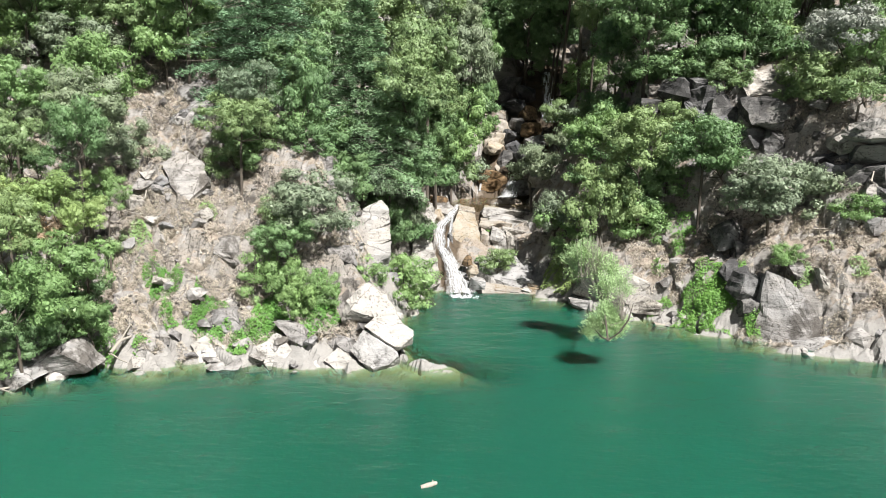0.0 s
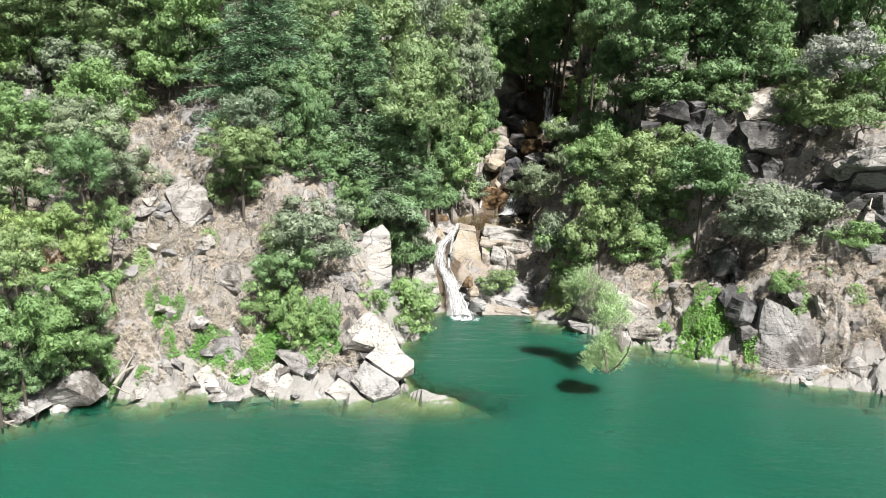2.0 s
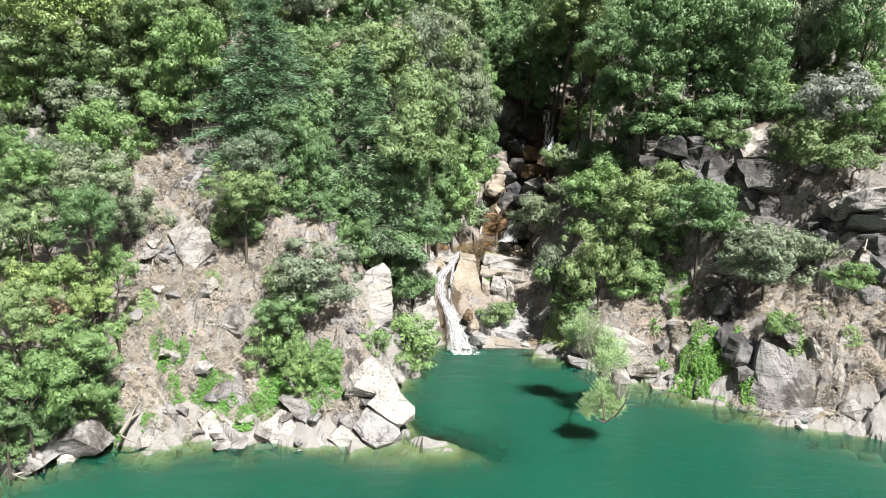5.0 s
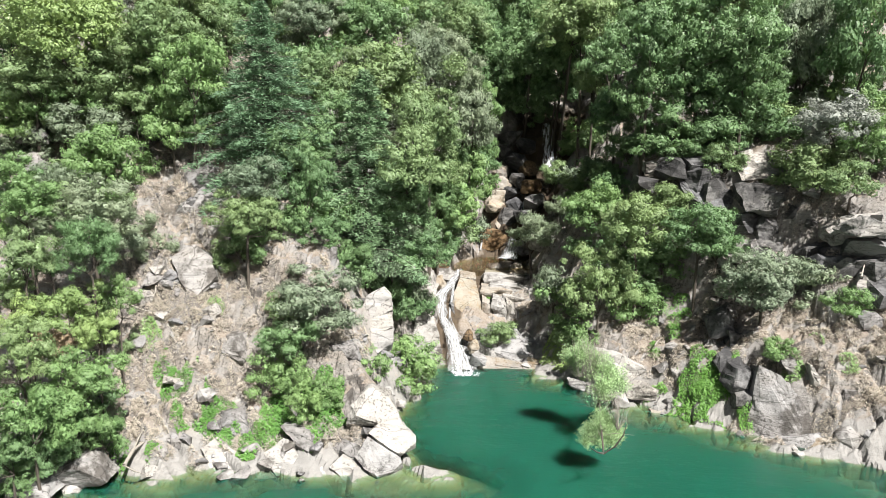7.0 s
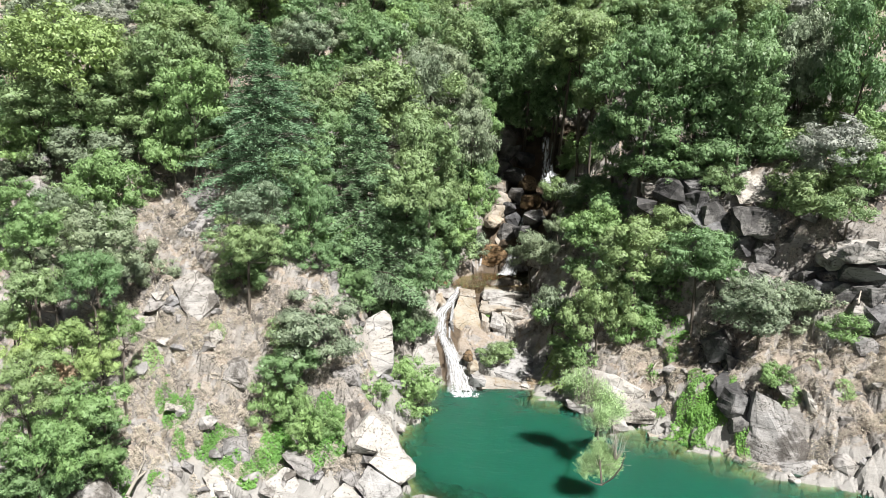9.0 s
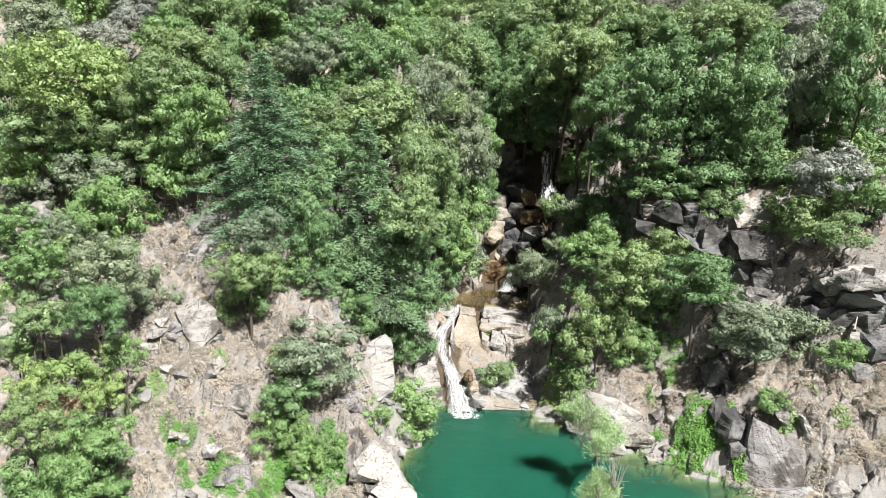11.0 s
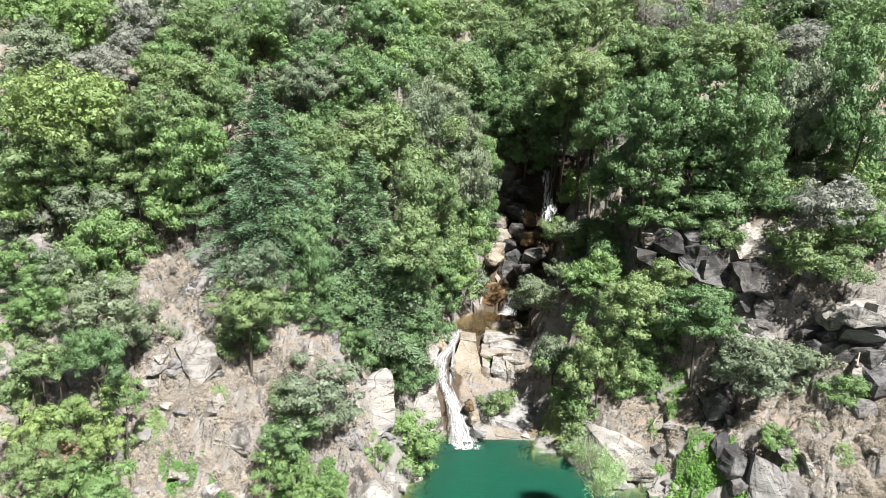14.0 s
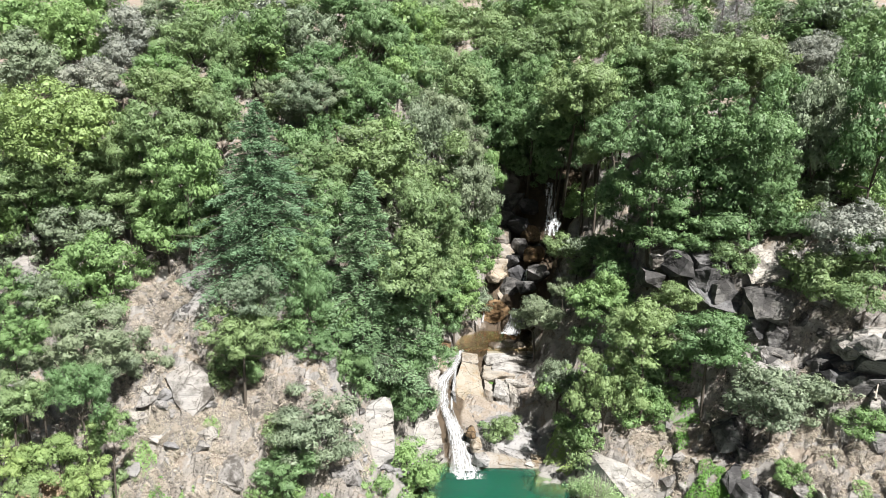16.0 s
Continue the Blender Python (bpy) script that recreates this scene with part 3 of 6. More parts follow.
def block_mesh(seed, sx, sy, sz, corners=13, split=5, rough=0.035, shape=()):
    """A sharp-edged broken block: a hull of corners, its faces roughened."""
    rng = np.random.default_rng(seed)
    bm = bmesh.new()
    for p in shape:
        bm.verts.new(p)
    for k in range(0 if shape else corners):
        p = rng.uniform(-1, 1, 3)
        axis = rng.integers(0, 3)
        p[axis] = math.copysign(rng.uniform(0.85, 1.0), p[axis])
        p[0] *= 1 - 0.25 * max(p[2], 0)
        bm.verts.new((p[0] * sx, p[1] * sy, p[2] * sz))
    made = bmesh.ops.convex_hull(bm, input=bm.verts)
    bmesh.ops.delete(bm, geom=list({g for g in made["geom_interior"] + made["geom_unused"] if isinstance(g, bmesh.types.BMVert)}), context="VERTS")
    bmesh.ops.dissolve_limit(bm, angle_limit=radians(9), verts=bm.verts, edges=bm.edges)
    bmesh.ops.triangulate(bm, faces=bm.faces)
    bmesh.ops.subdivide_edges(bm, edges=bm.edges, cuts=split, use_grid_fill=True)
    bmesh.ops.triangulate(bm, faces=bm.faces)
    size = (sx * sy * sz) ** (1 / 3)
    shift = Vector((seed * 3.1, 1, 2))
    for v in bm.verts:
        a = noise.fractal(v.co * 1.5 / size + shift, 0.9, 2.1, 5)
        b = noise.noise(Vector((v.co.x * 0.6, v.co.y * 0.6, v.co.z * 1.6)) * 2.2 / size + shift)
        v.co += v.co.normalized() * size * rough * (1.2 * a + math.floor(b * 4) * 0.8)
    bm.verts.index_update()
    out = np.array([tuple(v.co) for v in bm.verts]), np.array([[v.index for v in f.verts] for f in bm.faces])
    bm.free()
    return out


ROCK_SAY = {"stained": (MAT_STAINED, "tan granite slab streaked by water"), "white": (MAT_WHITE, "white sunlit granite slab at the water"), "dark": (MAT_SHADED, "dark granite crag toned for lichen and shade"), "pale": (MAT_PALE, "pale sunlit granite boulder with dark lichen specks"), "tan": (MAT_TAN, "smooth tan water-worn granite slab"),
            "grey": (MAT_GREY, "grey cracked granite boulder with dark lichen patches"), "brown": (MAT_BROWN, "wet rust-brown boulder in the stream")}


def rock(x, y, z, sx, sy, sz, turn=0, tilt=0, lean=0, tone="pale", seed=1, cuts=16, rough=0.05, label=""):
    mat, say = ROCK_SAY[tone]
    if tone in ("pale", "grey", "dark", "white"):
        me = mesh_of("boulder", *block_mesh(seed, 1.12 * sx, 1.12 * sy, 1.12 * sz, cuts + 8, 5 if max(sx, sz) > 0.9 else 3), mat, smooth=False)
        ob = tagged(new("boulder", me), label or say, "rock")
        ob.matrix_world = pose(x, y, z, tilt, lean, turn)
        return ob
    fine = 5 if max(sx, sy, sz) > 1.0 else 4 if max(sx, sy, sz) > 0.4 else 3
    ob = tagged(new("boulder", mesh_of("boulder", *rock_mesh(seed, sx, sy, sz, cuts, rough, fine), mat)), label or say, "rock")
    ob.matrix_world = pose(x, y, z, tilt, lean, turn)
    return ob


def shaped_rock(x, y, z, tone, seed, shape, label, rough=0.035, smooth=False):
    """A boulder whose corners, in metres from its middle, are given."""
    me = mesh_of("boulder", *block_mesh(seed, 1.4, 1.4, 1.4, 0, 7, rough, shape), ROCK_SAY[tone][0], smooth=smooth)
    ob = tagged(new("boulder", me), label, "rock")
    ob.location = (x, y, z)
    return ob


# ---------------------------------------------------------------- ground and water
def spread(lo, hi, fine_lo, fine_hi, step, grow=1.25):
    """Grid lines: fine between fine_lo and fine_hi, ever wider outside."""
    mid = list(np.arange(fine_lo, fine_hi + step / 2, step))
    a, s = fine_lo, step
    while a > lo:
        s *= grow
        a -= s
        mid.insert(0, max(a, lo))
    b, s = fine_hi, step
    while b < hi:
        s *= grow
        b += s
        mid.append(min(b, hi))
    return np.array(mid)


def sheet(xs, ys):
    gx, gy = np.meshgrid(xs, ys)
    i = np.arange(gx.size).reshape(gx.shape)
    faces = np.stack([i[:-1, :-1], i[:-1, 1:], i[1:, 1:], i[1:, :-1]], -1).reshape(-1, 4)
    return gx.ravel(), gy.ravel(), faces


gx, gy, faces = sheet(spread(-900, 900, -26, 27, 0.17), np.concatenate([spread(-900, 56, 27, 56, 0.17)[:-1], spread(56, 900, 56, 90, 0.45)]))
STREAM = table("44:1.3 49:0.3 54.6:1.7 58:4.5 61:6.3 66:7.8 70:9.8 80:12 100:15")
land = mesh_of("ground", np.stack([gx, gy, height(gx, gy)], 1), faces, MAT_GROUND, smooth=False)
# mask along the stream: wet rock and the gully's painted-in shade
wet = land.attributes.new("wet", "FLOAT", "POINT")
off = np.abs(gx - ramp(STREAM, gy)) / np.interp(gy, (50, 60, 76), (0.9, 3.2, 4.0))
wet.data.foreach_set("value", (np.clip(1.35 - off, 0, 1) * (gy > 44) * np.clip((78 - gy) / 4, 0, 1)).astype(np.float32))
tagged(new("ground", land), "steep rocky hillside with dry soil and bare granite", "hillside", kind="structure")


def water_mesh(xs, ys, level, material):
    gx, gy, faces = sheet(xs, ys)
    me = mesh_of("water", np.stack([gx, gy, np.full(gx.shape, level)], 1), faces, material)
    depth = me.attributes.new("depth", "FLOAT", "POINT")
    depth.data.foreach_set("value", np.clip(level - height(gx, gy), 0, 20).astype(np.float32))
    return me


tagged(new("lake_water", water_mesh(spread(-900, 900, -24, 28, 0.4), spread(-900, 60, 24, 48, 0.4), 0.0, MAT_LAKE)), "calm cloudy green lake with faint ripples", "lake", kind="structure")


# ---------------------------------------------------------------- boulders and slabs
shaped_rock(17.52, 36.43, 1.27, 'grey', 401, ((-0.89, 0.27, 2.19), (0.11, -0.28, 1.72), (0.78, -0.88, 0.97), (1.33, -1.33, -0.25), (1.76, -1.73, -0.80), (0.70, -2.13, -1.38), (-0.96, -1.23, -1.50), (-1.56, -0.43, -1.01), (-1.29, 0.07, 0.04), (-0.73, 1.77, 1.62), (0.64, 0.83, 0.63), (1.44, 0.13, -0.83), (-0.79, 0.54, -1.40), (-1.06, 1.60, -0.14), (1.33, -0.73, -0.75), (0.70, -1.54, -1.88), (-1.56, 0.16, -1.51)), 'large grey wedge-shaped granite boulder with a flat slanting face', 0.026)
shaped_rock(18.91, 34.67, 0.23, 'white', 402, ((-2.26, 0.53, -0.18), (-1.23, -0.22, 0.11), (0.47, -0.17, 0.55), (1.65, -0.37, 0.50), (2.43, -1.37, -0.14), (0.99, -1.47, -0.15), (-0.37, -0.87, -0.23), (-1.68, -0.07, -0.46), (-1.85, 1.34, -0.24), (0.38, 0.77, 0.35), (1.99, -0.21, -0.21), (-0.31, 0.20, -0.29), (-2.26, 0.88, -0.68), (0.99, -1.12, -0.65), (-1.68, 0.28, -0.96)), 'white water-worn slab at the foot of the grey boulder', 0.038)
shaped_rock(16.75, 39.94, 3.81, 'dark', 403, ((-0.76, -0.64, 0.71), (0.05, -0.54, 0.55), (0.69, -0.94, 0.09), (0.71, -1.04, -0.67), (-0.66, -0.84, -0.68), (-0.62, 0.93, 0.42), (0.56, 0.69, -0.09), (-0.54, 0.77, -0.72), (0.71, -0.48, -1.17)), 'dark-fronted granite block on the slope', 0.038)
shaped_rock(19.25, 36.12, 3.13, 'pale', 404, ((-0.30, -0.12, 0.61), (-0.10, -0.22, 0.52), (0.26, -0.32, -0.06), (0.22, -0.52, -0.65), (-0.06, -0.32, -0.43), (-0.24, 0.45, 0.44), (0.21, 0.28, -0.11), (-0.05, 0.28, -0.41), (0.26, -0.11, -0.56), (-0.06, -0.11, -0.93)), 'pointed white granite stone in dry grass', 0.038)
shaped_rock(18.27, 37.11, 3.46, 'grey', 405, ((-0.39, -0.11, 0.30), (0.14, -0.11, 0.33), (0.34, -0.41, 0.00), (0.22, -0.61, -0.42), (-0.29, -0.51, -0.21), (-0.32, 0.55, 0.17), (0.28, 0.30, -0.07), (-0.23, 0.22, -0.24), (0.22, -0.37, -0.92)), 'grey granite stone in dry grass', 0.038)
shaped_rock(21.49, 34.00, 0.74, 'grey', 406, ((-0.55, -0.10, 0.43), (0.16, 0.00, 0.60), (0.55, -0.40, 0.04), (0.28, -0.80, -0.59), (-0.45, -0.70, -0.47), (-0.45, 0.65, 0.28), (0.45, 0.40, -0.04), (-0.37, 0.15, -0.46), (0.28, -0.52, -1.09)), 'grey granite stone at the water', 0.038)
shaped_rock(-2.93, 32.21, 0.69, 'white', 407, ((-1.20, -0.61, 0.07), (-0.59, -0.21, 0.90), (0.08, -0.36, 0.52), (0.80, -0.56, 0.11), (1.06, -0.91, -0.10), (0.57, -1.11, -0.51), (-0.05, -1.21, -0.62), (-0.66, -1.06, -0.34), (-0.98, 0.86, -0.09), (0.06, 1.07, 0.27), (0.87, 0.62, -0.23), (-0.04, 0.37, -0.66), (1.06, -0.38, -0.60), (-0.05, -0.69, -1.12)), 'big white granite boulder with a flat face at the water', 0.026)
shaped_rock(-2.19, 32.75, 1.41, 'white', 408, ((-1.30, -0.80, 0.34), (-0.87, -0.45, 0.69), (0.36, -0.55, 0.37), (0.94, -0.35, 0.01), (0.90, -0.75, -0.16), (0.43, -1.05, -0.61), (0.12, -1.13, -0.51), (-0.61, -0.93, -0.10), (-1.07, 0.71, 0.13), (0.29, 0.91, 0.15), (0.74, 0.75, -0.28), (0.10, 0.44, -0.57), (0.90, -0.23, -0.66), (0.12, -0.61, -1.01)), 'white granite slab split from the boulder below it', 0.026)
shaped_rock(-3.17, 34.02, 2.36, 'white', 409, ((-1.46, -1.02, -0.63), (-1.28, -0.82, 0.24), (-0.49, -0.42, 0.89), (-0.18, -0.22, 0.89), (0.65, -0.22, 0.39), (0.94, -0.52, -0.06), (1.13, -1.02, -0.47), (1.40, -1.42, -0.81), (0.14, -1.52, -0.35), (-0.90, -1.32, -0.05), (-1.20, 0.71, -0.69), (-0.40, 1.20, 0.56), (0.53, 1.37, 0.15), (0.93, 0.71, -0.56), (0.11, 0.30, -0.46), (-1.46, -0.43, -1.13), (1.13, -0.43, -0.97), (0.14, -0.93, -0.85)), 'pale rounded granite boulder with dark lichen specks', 0.028)
shaped_rock(-4.38, 31.94, 0.28, 'white', 410, ((-0.85, -0.64, 0.07), (-0.29, -0.24, 0.60), (0.31, -0.44, 0.16), (0.91, -0.74, -0.30), (-0.07, -0.94, -0.53), (-0.70, 0.57, -0.07), (0.25, 0.73, 0.01), (-0.05, 0.32, -0.56), (0.91, -0.32, -0.80)), 'tilted white granite slab at the water', 0.028)
shaped_rock(-7.22, 32.42, 0.44, 'white', 411, ((-1.16, -0.52, 0.29), (-0.31, -0.02, 0.87), (0.47, -0.42, 0.18), (1.01, -0.82, -0.23), (0.48, -1.12, -0.53), (-0.49, -1.02, -0.59), (-0.95, 0.76, 0.11), (0.39, 0.84, 0.02), (0.39, 0.26, -0.56), (1.01, -0.37, -0.73), (-0.49, -0.57, -1.09)), 'white granite slab dipping towards the lake', 0.028)
shaped_rock(-6.69, 32.88, 1.35, 'grey', 412, ((-1.02, -0.18, 0.37), (0.31, -0.48, 0.35), (0.68, -0.68, 0.04), (0.40, -0.98, -0.50), (-0.35, -0.68, -0.25), (-0.84, 0.94, 0.18), (0.56, 0.53, -0.09), (-0.28, 0.53, -0.33), (0.40, -0.56, -1.00)), 'grey granite slab dipping towards the lake', 0.028)
shaped_rock(-14.68, 32.43, 0.18, 'white', 413, ((-0.67, -1.33, -0.41), (-0.61, -0.23, 0.25), (-0.10, 0.47, 0.80), (0.31, -0.23, 0.02), (0.76, -1.13, -0.29), (0.32, -1.43, -0.38), (-0.55, 0.09, -0.47), (-0.09, 1.57, 0.52), (0.62, 0.26, -0.37), (-0.67, -0.88, -0.91), (0.32, -0.98, -0.88)), 'white granite slab with a sharp upright edge', 0.028)
shaped_rock(-12.02, 33.10, 0.22, 'grey', 414, ((-0.99, 0.00, 0.54), (-0.55, 0.10, 0.67), (0.21, -0.40, 0.01), (1.06, -1.10, -0.43), (0.66, -1.50, -0.61), (-0.38, -0.70, -0.21), (-0.81, 1.09, 0.33), (0.17, 0.76, -0.11), (0.54, -0.14, -0.62), (1.06, -0.68, -0.93), (-0.38, -0.28, -0.71)), 'grey granite slab dipping towards the lake', 0.028)
shaped_rock(-10.15, 32.70, 0.21, 'white', 415, ((-1.44, -0.10, 0.43), (-0.69, 0.20, 0.84), (0.64, -0.40, 0.25), (1.22, -1.00, -0.42), (0.61, -1.40, -0.57), (-0.35, -1.20, -0.54), (-1.18, 1.10, 0.22), (0.53, 0.85, 0.07), (0.50, 0.04, -0.60), (1.22, -0.55, -0.92), (-0.35, -0.75, -1.04)), 'white granite slab dipping towards the lake', 0.028)
shaped_rock(-13.36, 32.93, 0.28, 'grey', 416, ((-1.11, -0.03, 0.55), (0.08, 0.17, 0.63), (0.81, -0.63, -0.07), (0.57, -1.23, -0.50), (-0.38, -1.53, -0.62), (-0.91, 1.16, 0.32), (0.67, 0.67, -0.19), (-0.32, -0.07, -0.64), (0.81, -0.18, -0.57), (-0.38, -1.07, -1.12)), 'grey granite slab dipping towards the lake', 0.028)
shaped_rock(-16.15, 31.57, 0.24, 'white', 417, ((-1.06, -1.27, -0.13), (-0.17, -0.07, 0.39), (0.38, 0.03, 0.22), (0.86, -0.67, -0.25), (0.01, -1.27, -0.24), (-0.86, 0.14, -0.24), (0.31, 1.21, 0.05), (0.01, 0.14, -0.33), (-1.06, -0.82, -0.63), (0.01, -0.82, -0.74)), 'low white granite slab at the water', 0.028)
shaped_rock(-17.94, 31.30, 0.42, 'tan', 418, ((-0.88, -0.30, 0.13), (0.25, -0.10, 0.28), (0.75, -0.80, -0.15), (-0.12, -1.20, -0.26), (-0.72, 0.85, -0.01), (0.62, 0.44, -0.24), (0.75, -0.38, -0.65)), 'tan granite slab at the water', 0.038)
shaped_rock(-19.17, 30.64, 0.50, 'pale', 419, ((-0.92, -0.44, 0.15), (0.14, -0.04, 0.30), (0.76, -0.44, -0.01), (0.59, -0.94, -0.22), (-0.54, -1.14, -0.21), (-0.76, 0.73, 0.01), (0.62, 0.73, -0.13), (-0.45, 0.16, -0.29), (0.76, -0.02, -0.51), (-0.54, -0.72, -0.71)), 'white granite slab at the water', 0.038)
shaped_rock(-10.06, 33.99, 1.39, 'grey', 420, ((-0.64, -0.09, 0.58), (-0.13, 0.11, 0.64), (0.65, -0.69, -0.27), (0.38, -0.89, -0.61), (-0.24, -0.69, -0.33), (-0.52, 0.75, 0.38), (0.53, 0.25, -0.31), (-0.20, 0.25, -0.36), (0.65, -0.38, -0.77), (-0.24, -0.38, -0.83)), 'grey granite block among creepers', 0.038)
shaped_rock(-8.57, 32.35, 0.07, 'white', 421, ((-0.82, -0.35, 0.08), (-0.24, -0.15, 0.44), (0.35, -0.55, 0.08), (0.88, -1.05, -0.28), (-0.16, -1.15, -0.34), (-0.67, 0.90, -0.07), (0.29, 0.73, -0.07), (-0.13, 0.24, -0.41), (0.88, -0.59, -0.78)), 'white granite slab dipping towards the lake', 0.038)
shaped_rock(-5.63, 32.09, 0.07, 'white', 422, ((-0.78, -0.59, 0.02), (-0.25, -0.19, 0.44), (0.38, -0.49, 0.20), (0.86, -0.99, -0.27), (-0.19, -0.99, -0.38), (-0.64, 0.70, -0.12), (0.31, 0.78, 0.03), (-0.16, 0.37, -0.45), (0.86, -0.54, -0.77)), 'white granite slab at the water', 0.038)
shaped_rock(-3.85, 42.28, 5.41, 'pale', 423, ((-0.64, -0.68, 0.39), (0.40, -0.38, 0.89), (0.81, -0.58, 0.54), (0.96, -0.98, -0.34), (-0.55, -1.18, -0.91), (-0.96, -0.98, -0.59), (-0.53, 0.90, 0.16), (0.67, 0.98, 0.28), (-0.45, 0.49, -0.90), (0.96, -0.42, -0.84), (-0.96, -0.42, -1.09)), 'topmost bed of a pale layered outcrop', 0.028)
shaped_rock(-4.26, 41.72, 4.12, 'pale', 424, ((-0.47, -0.62, 0.28), (1.38, -0.52, 0.87), (1.46, -0.92, 0.07), (0.06, -1.12, -0.59), (-1.44, -0.92, -0.63), (-0.99, -0.72, -0.04), (-0.39, 0.95, 0.07), (1.20, 0.70, -0.10), (-1.18, 0.70, -0.67), (0.06, -0.56, -1.09), (-0.99, -0.16, -0.54)), 'middle bed of a pale layered outcrop', 0.028)
shaped_rock(-4.07, 41.22, 3.31, 'pale', 425, ((-1.54, -0.62, 0.08), (-0.12, -0.72, 0.16), (1.28, -0.52, 0.81), (1.12, -0.72, -0.08), (0.39, -1.02, -0.49), (-1.09, -0.92, -0.46), (-1.26, 0.86, -0.08), (1.05, 0.94, 0.52), (0.32, 0.53, -0.55), (1.12, -0.20, -0.58), (-1.09, -0.40, -0.96)), 'lowest bed of a pale layered outcrop', 0.028)
shaped_rock(-7.15, 41.63, 7.93, 'grey', 426, ((-1.52, -0.23, 0.52), (-0.17, -0.03, 1.05), (1.13, -0.43, 0.87), (1.02, -0.73, -0.09), (0.38, -1.43, -1.18), (-0.29, -1.23, -1.04), (-0.55, -0.83, -0.14), (-1.25, 1.09, 0.28), (0.92, 0.92, 0.57), (0.32, 0.10, -1.11), (-0.45, 0.59, -0.26), (1.02, -0.24, -0.59), (-0.29, -0.74, -1.54)), 'leaning grey granite slab with a bright edge', 0.026)
shaped_rock(-13.64, 40.05, 7.93, 'grey', 427, ((-1.43, -0.35, 0.55), (-0.24, 0.15, 1.22), (0.89, -0.25, 0.53), (1.27, -0.85, -0.35), (0.28, -1.45, -1.37), (-0.76, -1.15, -0.60), (-1.17, 0.90, 0.32), (0.73, 0.98, 0.31), (0.23, -0.01, -1.26), (1.27, -0.39, -0.85), (-0.76, -0.70, -1.10)), 'grey cracked granite slab on the bare slope', 0.028)
shaped_rock(-14.00, 44.57, 11.27, 'grey', 428, ((-0.98, -0.97, -0.00), (-0.27, 0.23, 1.12), (0.77, 0.23, 1.02), (1.17, -0.37, 0.16), (0.09, -1.57, -1.27), (-0.77, -1.47, -1.05), (-0.80, 0.39, -0.13), (0.63, 1.37, 0.71), (0.07, -0.11, -1.17), (0.09, -1.12, -1.77)), 'grey cracked granite slab on the bare slope', 0.028)
shaped_rock(-24.16, 44.10, 13.00, 'grey', 429, ((-0.85, -0.50, 0.07), (-0.14, -0.10, 0.64), (0.81, -0.30, 0.25), (0.66, -0.80, -0.47), (-0.48, -0.80, -0.47), (-0.70, 0.50, -0.04), (0.66, 0.66, 0.11), (-0.39, 0.25, -0.49), (0.66, -0.45, -0.97)), 'grey granite boulder showing between shrubs', 0.038)
shaped_rock(-24.62, 45.40, 15.08, 'grey', 430, ((-0.59, -0.40, 0.25), (-0.05, -0.20, 0.51), (0.57, -0.60, -0.21), (0.09, -0.80, -0.54), (-0.48, 0.58, 0.10), (0.46, 0.42, -0.28), (0.57, -0.25, -0.71)), 'grey granite boulder showing between shrubs', 0.038)
shaped_rock(-13.92, 47.45, 14.64, 'grey', 431, ((-0.50, -0.65, -0.32), (-0.17, 0.15, 0.89), (0.34, -0.25, 0.12), (0.33, -0.85, -0.66), (-0.41, 0.19, -0.34), (0.28, 0.52, 0.02), (-0.50, -0.37, -0.82)), 'grey granite boulder showing between shrubs', 0.038)
shaped_rock(-17.65, 46.81, 12.32, 'tan', 432, ((-0.98, -0.61, 0.07), (-0.09, -0.21, 0.68), (0.75, -0.41, 0.34), (0.67, -0.91, -0.42), (-0.38, -1.11, -0.65), (-0.80, 0.68, -0.07), (0.62, 0.85, 0.15), (-0.31, 0.27, -0.66), (0.67, -0.46, -0.92)), 'tan weathered granite boulder on the bare slope', 0.026)
shaped_rock(-17.65, 45.81, 11.09, 'tan', 433, ((-0.88, -0.41, 0.26), (0.16, -0.11, 0.65), (0.83, -0.61, 0.08), (0.45, -1.11, -0.55), (-0.56, -1.01, -0.46), (-0.72, 0.85, 0.08), (0.68, 0.68, -0.06), (-0.46, 0.35, -0.51), (0.45, -0.66, -1.05)), 'tan weathered granite boulder on the bare slope', 0.026)
shaped_rock(-1.09, 47.45, 1.68, 'pale', 440, ((-0.27, 0.95, 1.76), (-0.75, 0.15, 0.96), (-1.02, -0.85, -0.30), (-0.95, -1.75, -1.27), (0.54, -2.15, -1.39), (1.09, -1.95, -1.07), (0.86, -0.95, 0.14), (0.51, 0.15, 1.16), (-0.22, 2.23, 1.28), (-0.84, 0.76, -0.40), (0.44, -0.31, -1.30), (0.71, 0.68, -0.05), (-1.02, -0.29, -0.80), (0.54, -1.59, -1.89)), 'smooth pale granite slab beside the waterfall', 0.026)
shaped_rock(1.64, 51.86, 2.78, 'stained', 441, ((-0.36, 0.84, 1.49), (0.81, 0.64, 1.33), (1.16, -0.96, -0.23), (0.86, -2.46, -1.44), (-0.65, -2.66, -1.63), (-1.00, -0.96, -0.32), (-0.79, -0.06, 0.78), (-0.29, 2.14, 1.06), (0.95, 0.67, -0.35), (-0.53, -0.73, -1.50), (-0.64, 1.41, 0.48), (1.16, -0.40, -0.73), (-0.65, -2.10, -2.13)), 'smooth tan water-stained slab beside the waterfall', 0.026)
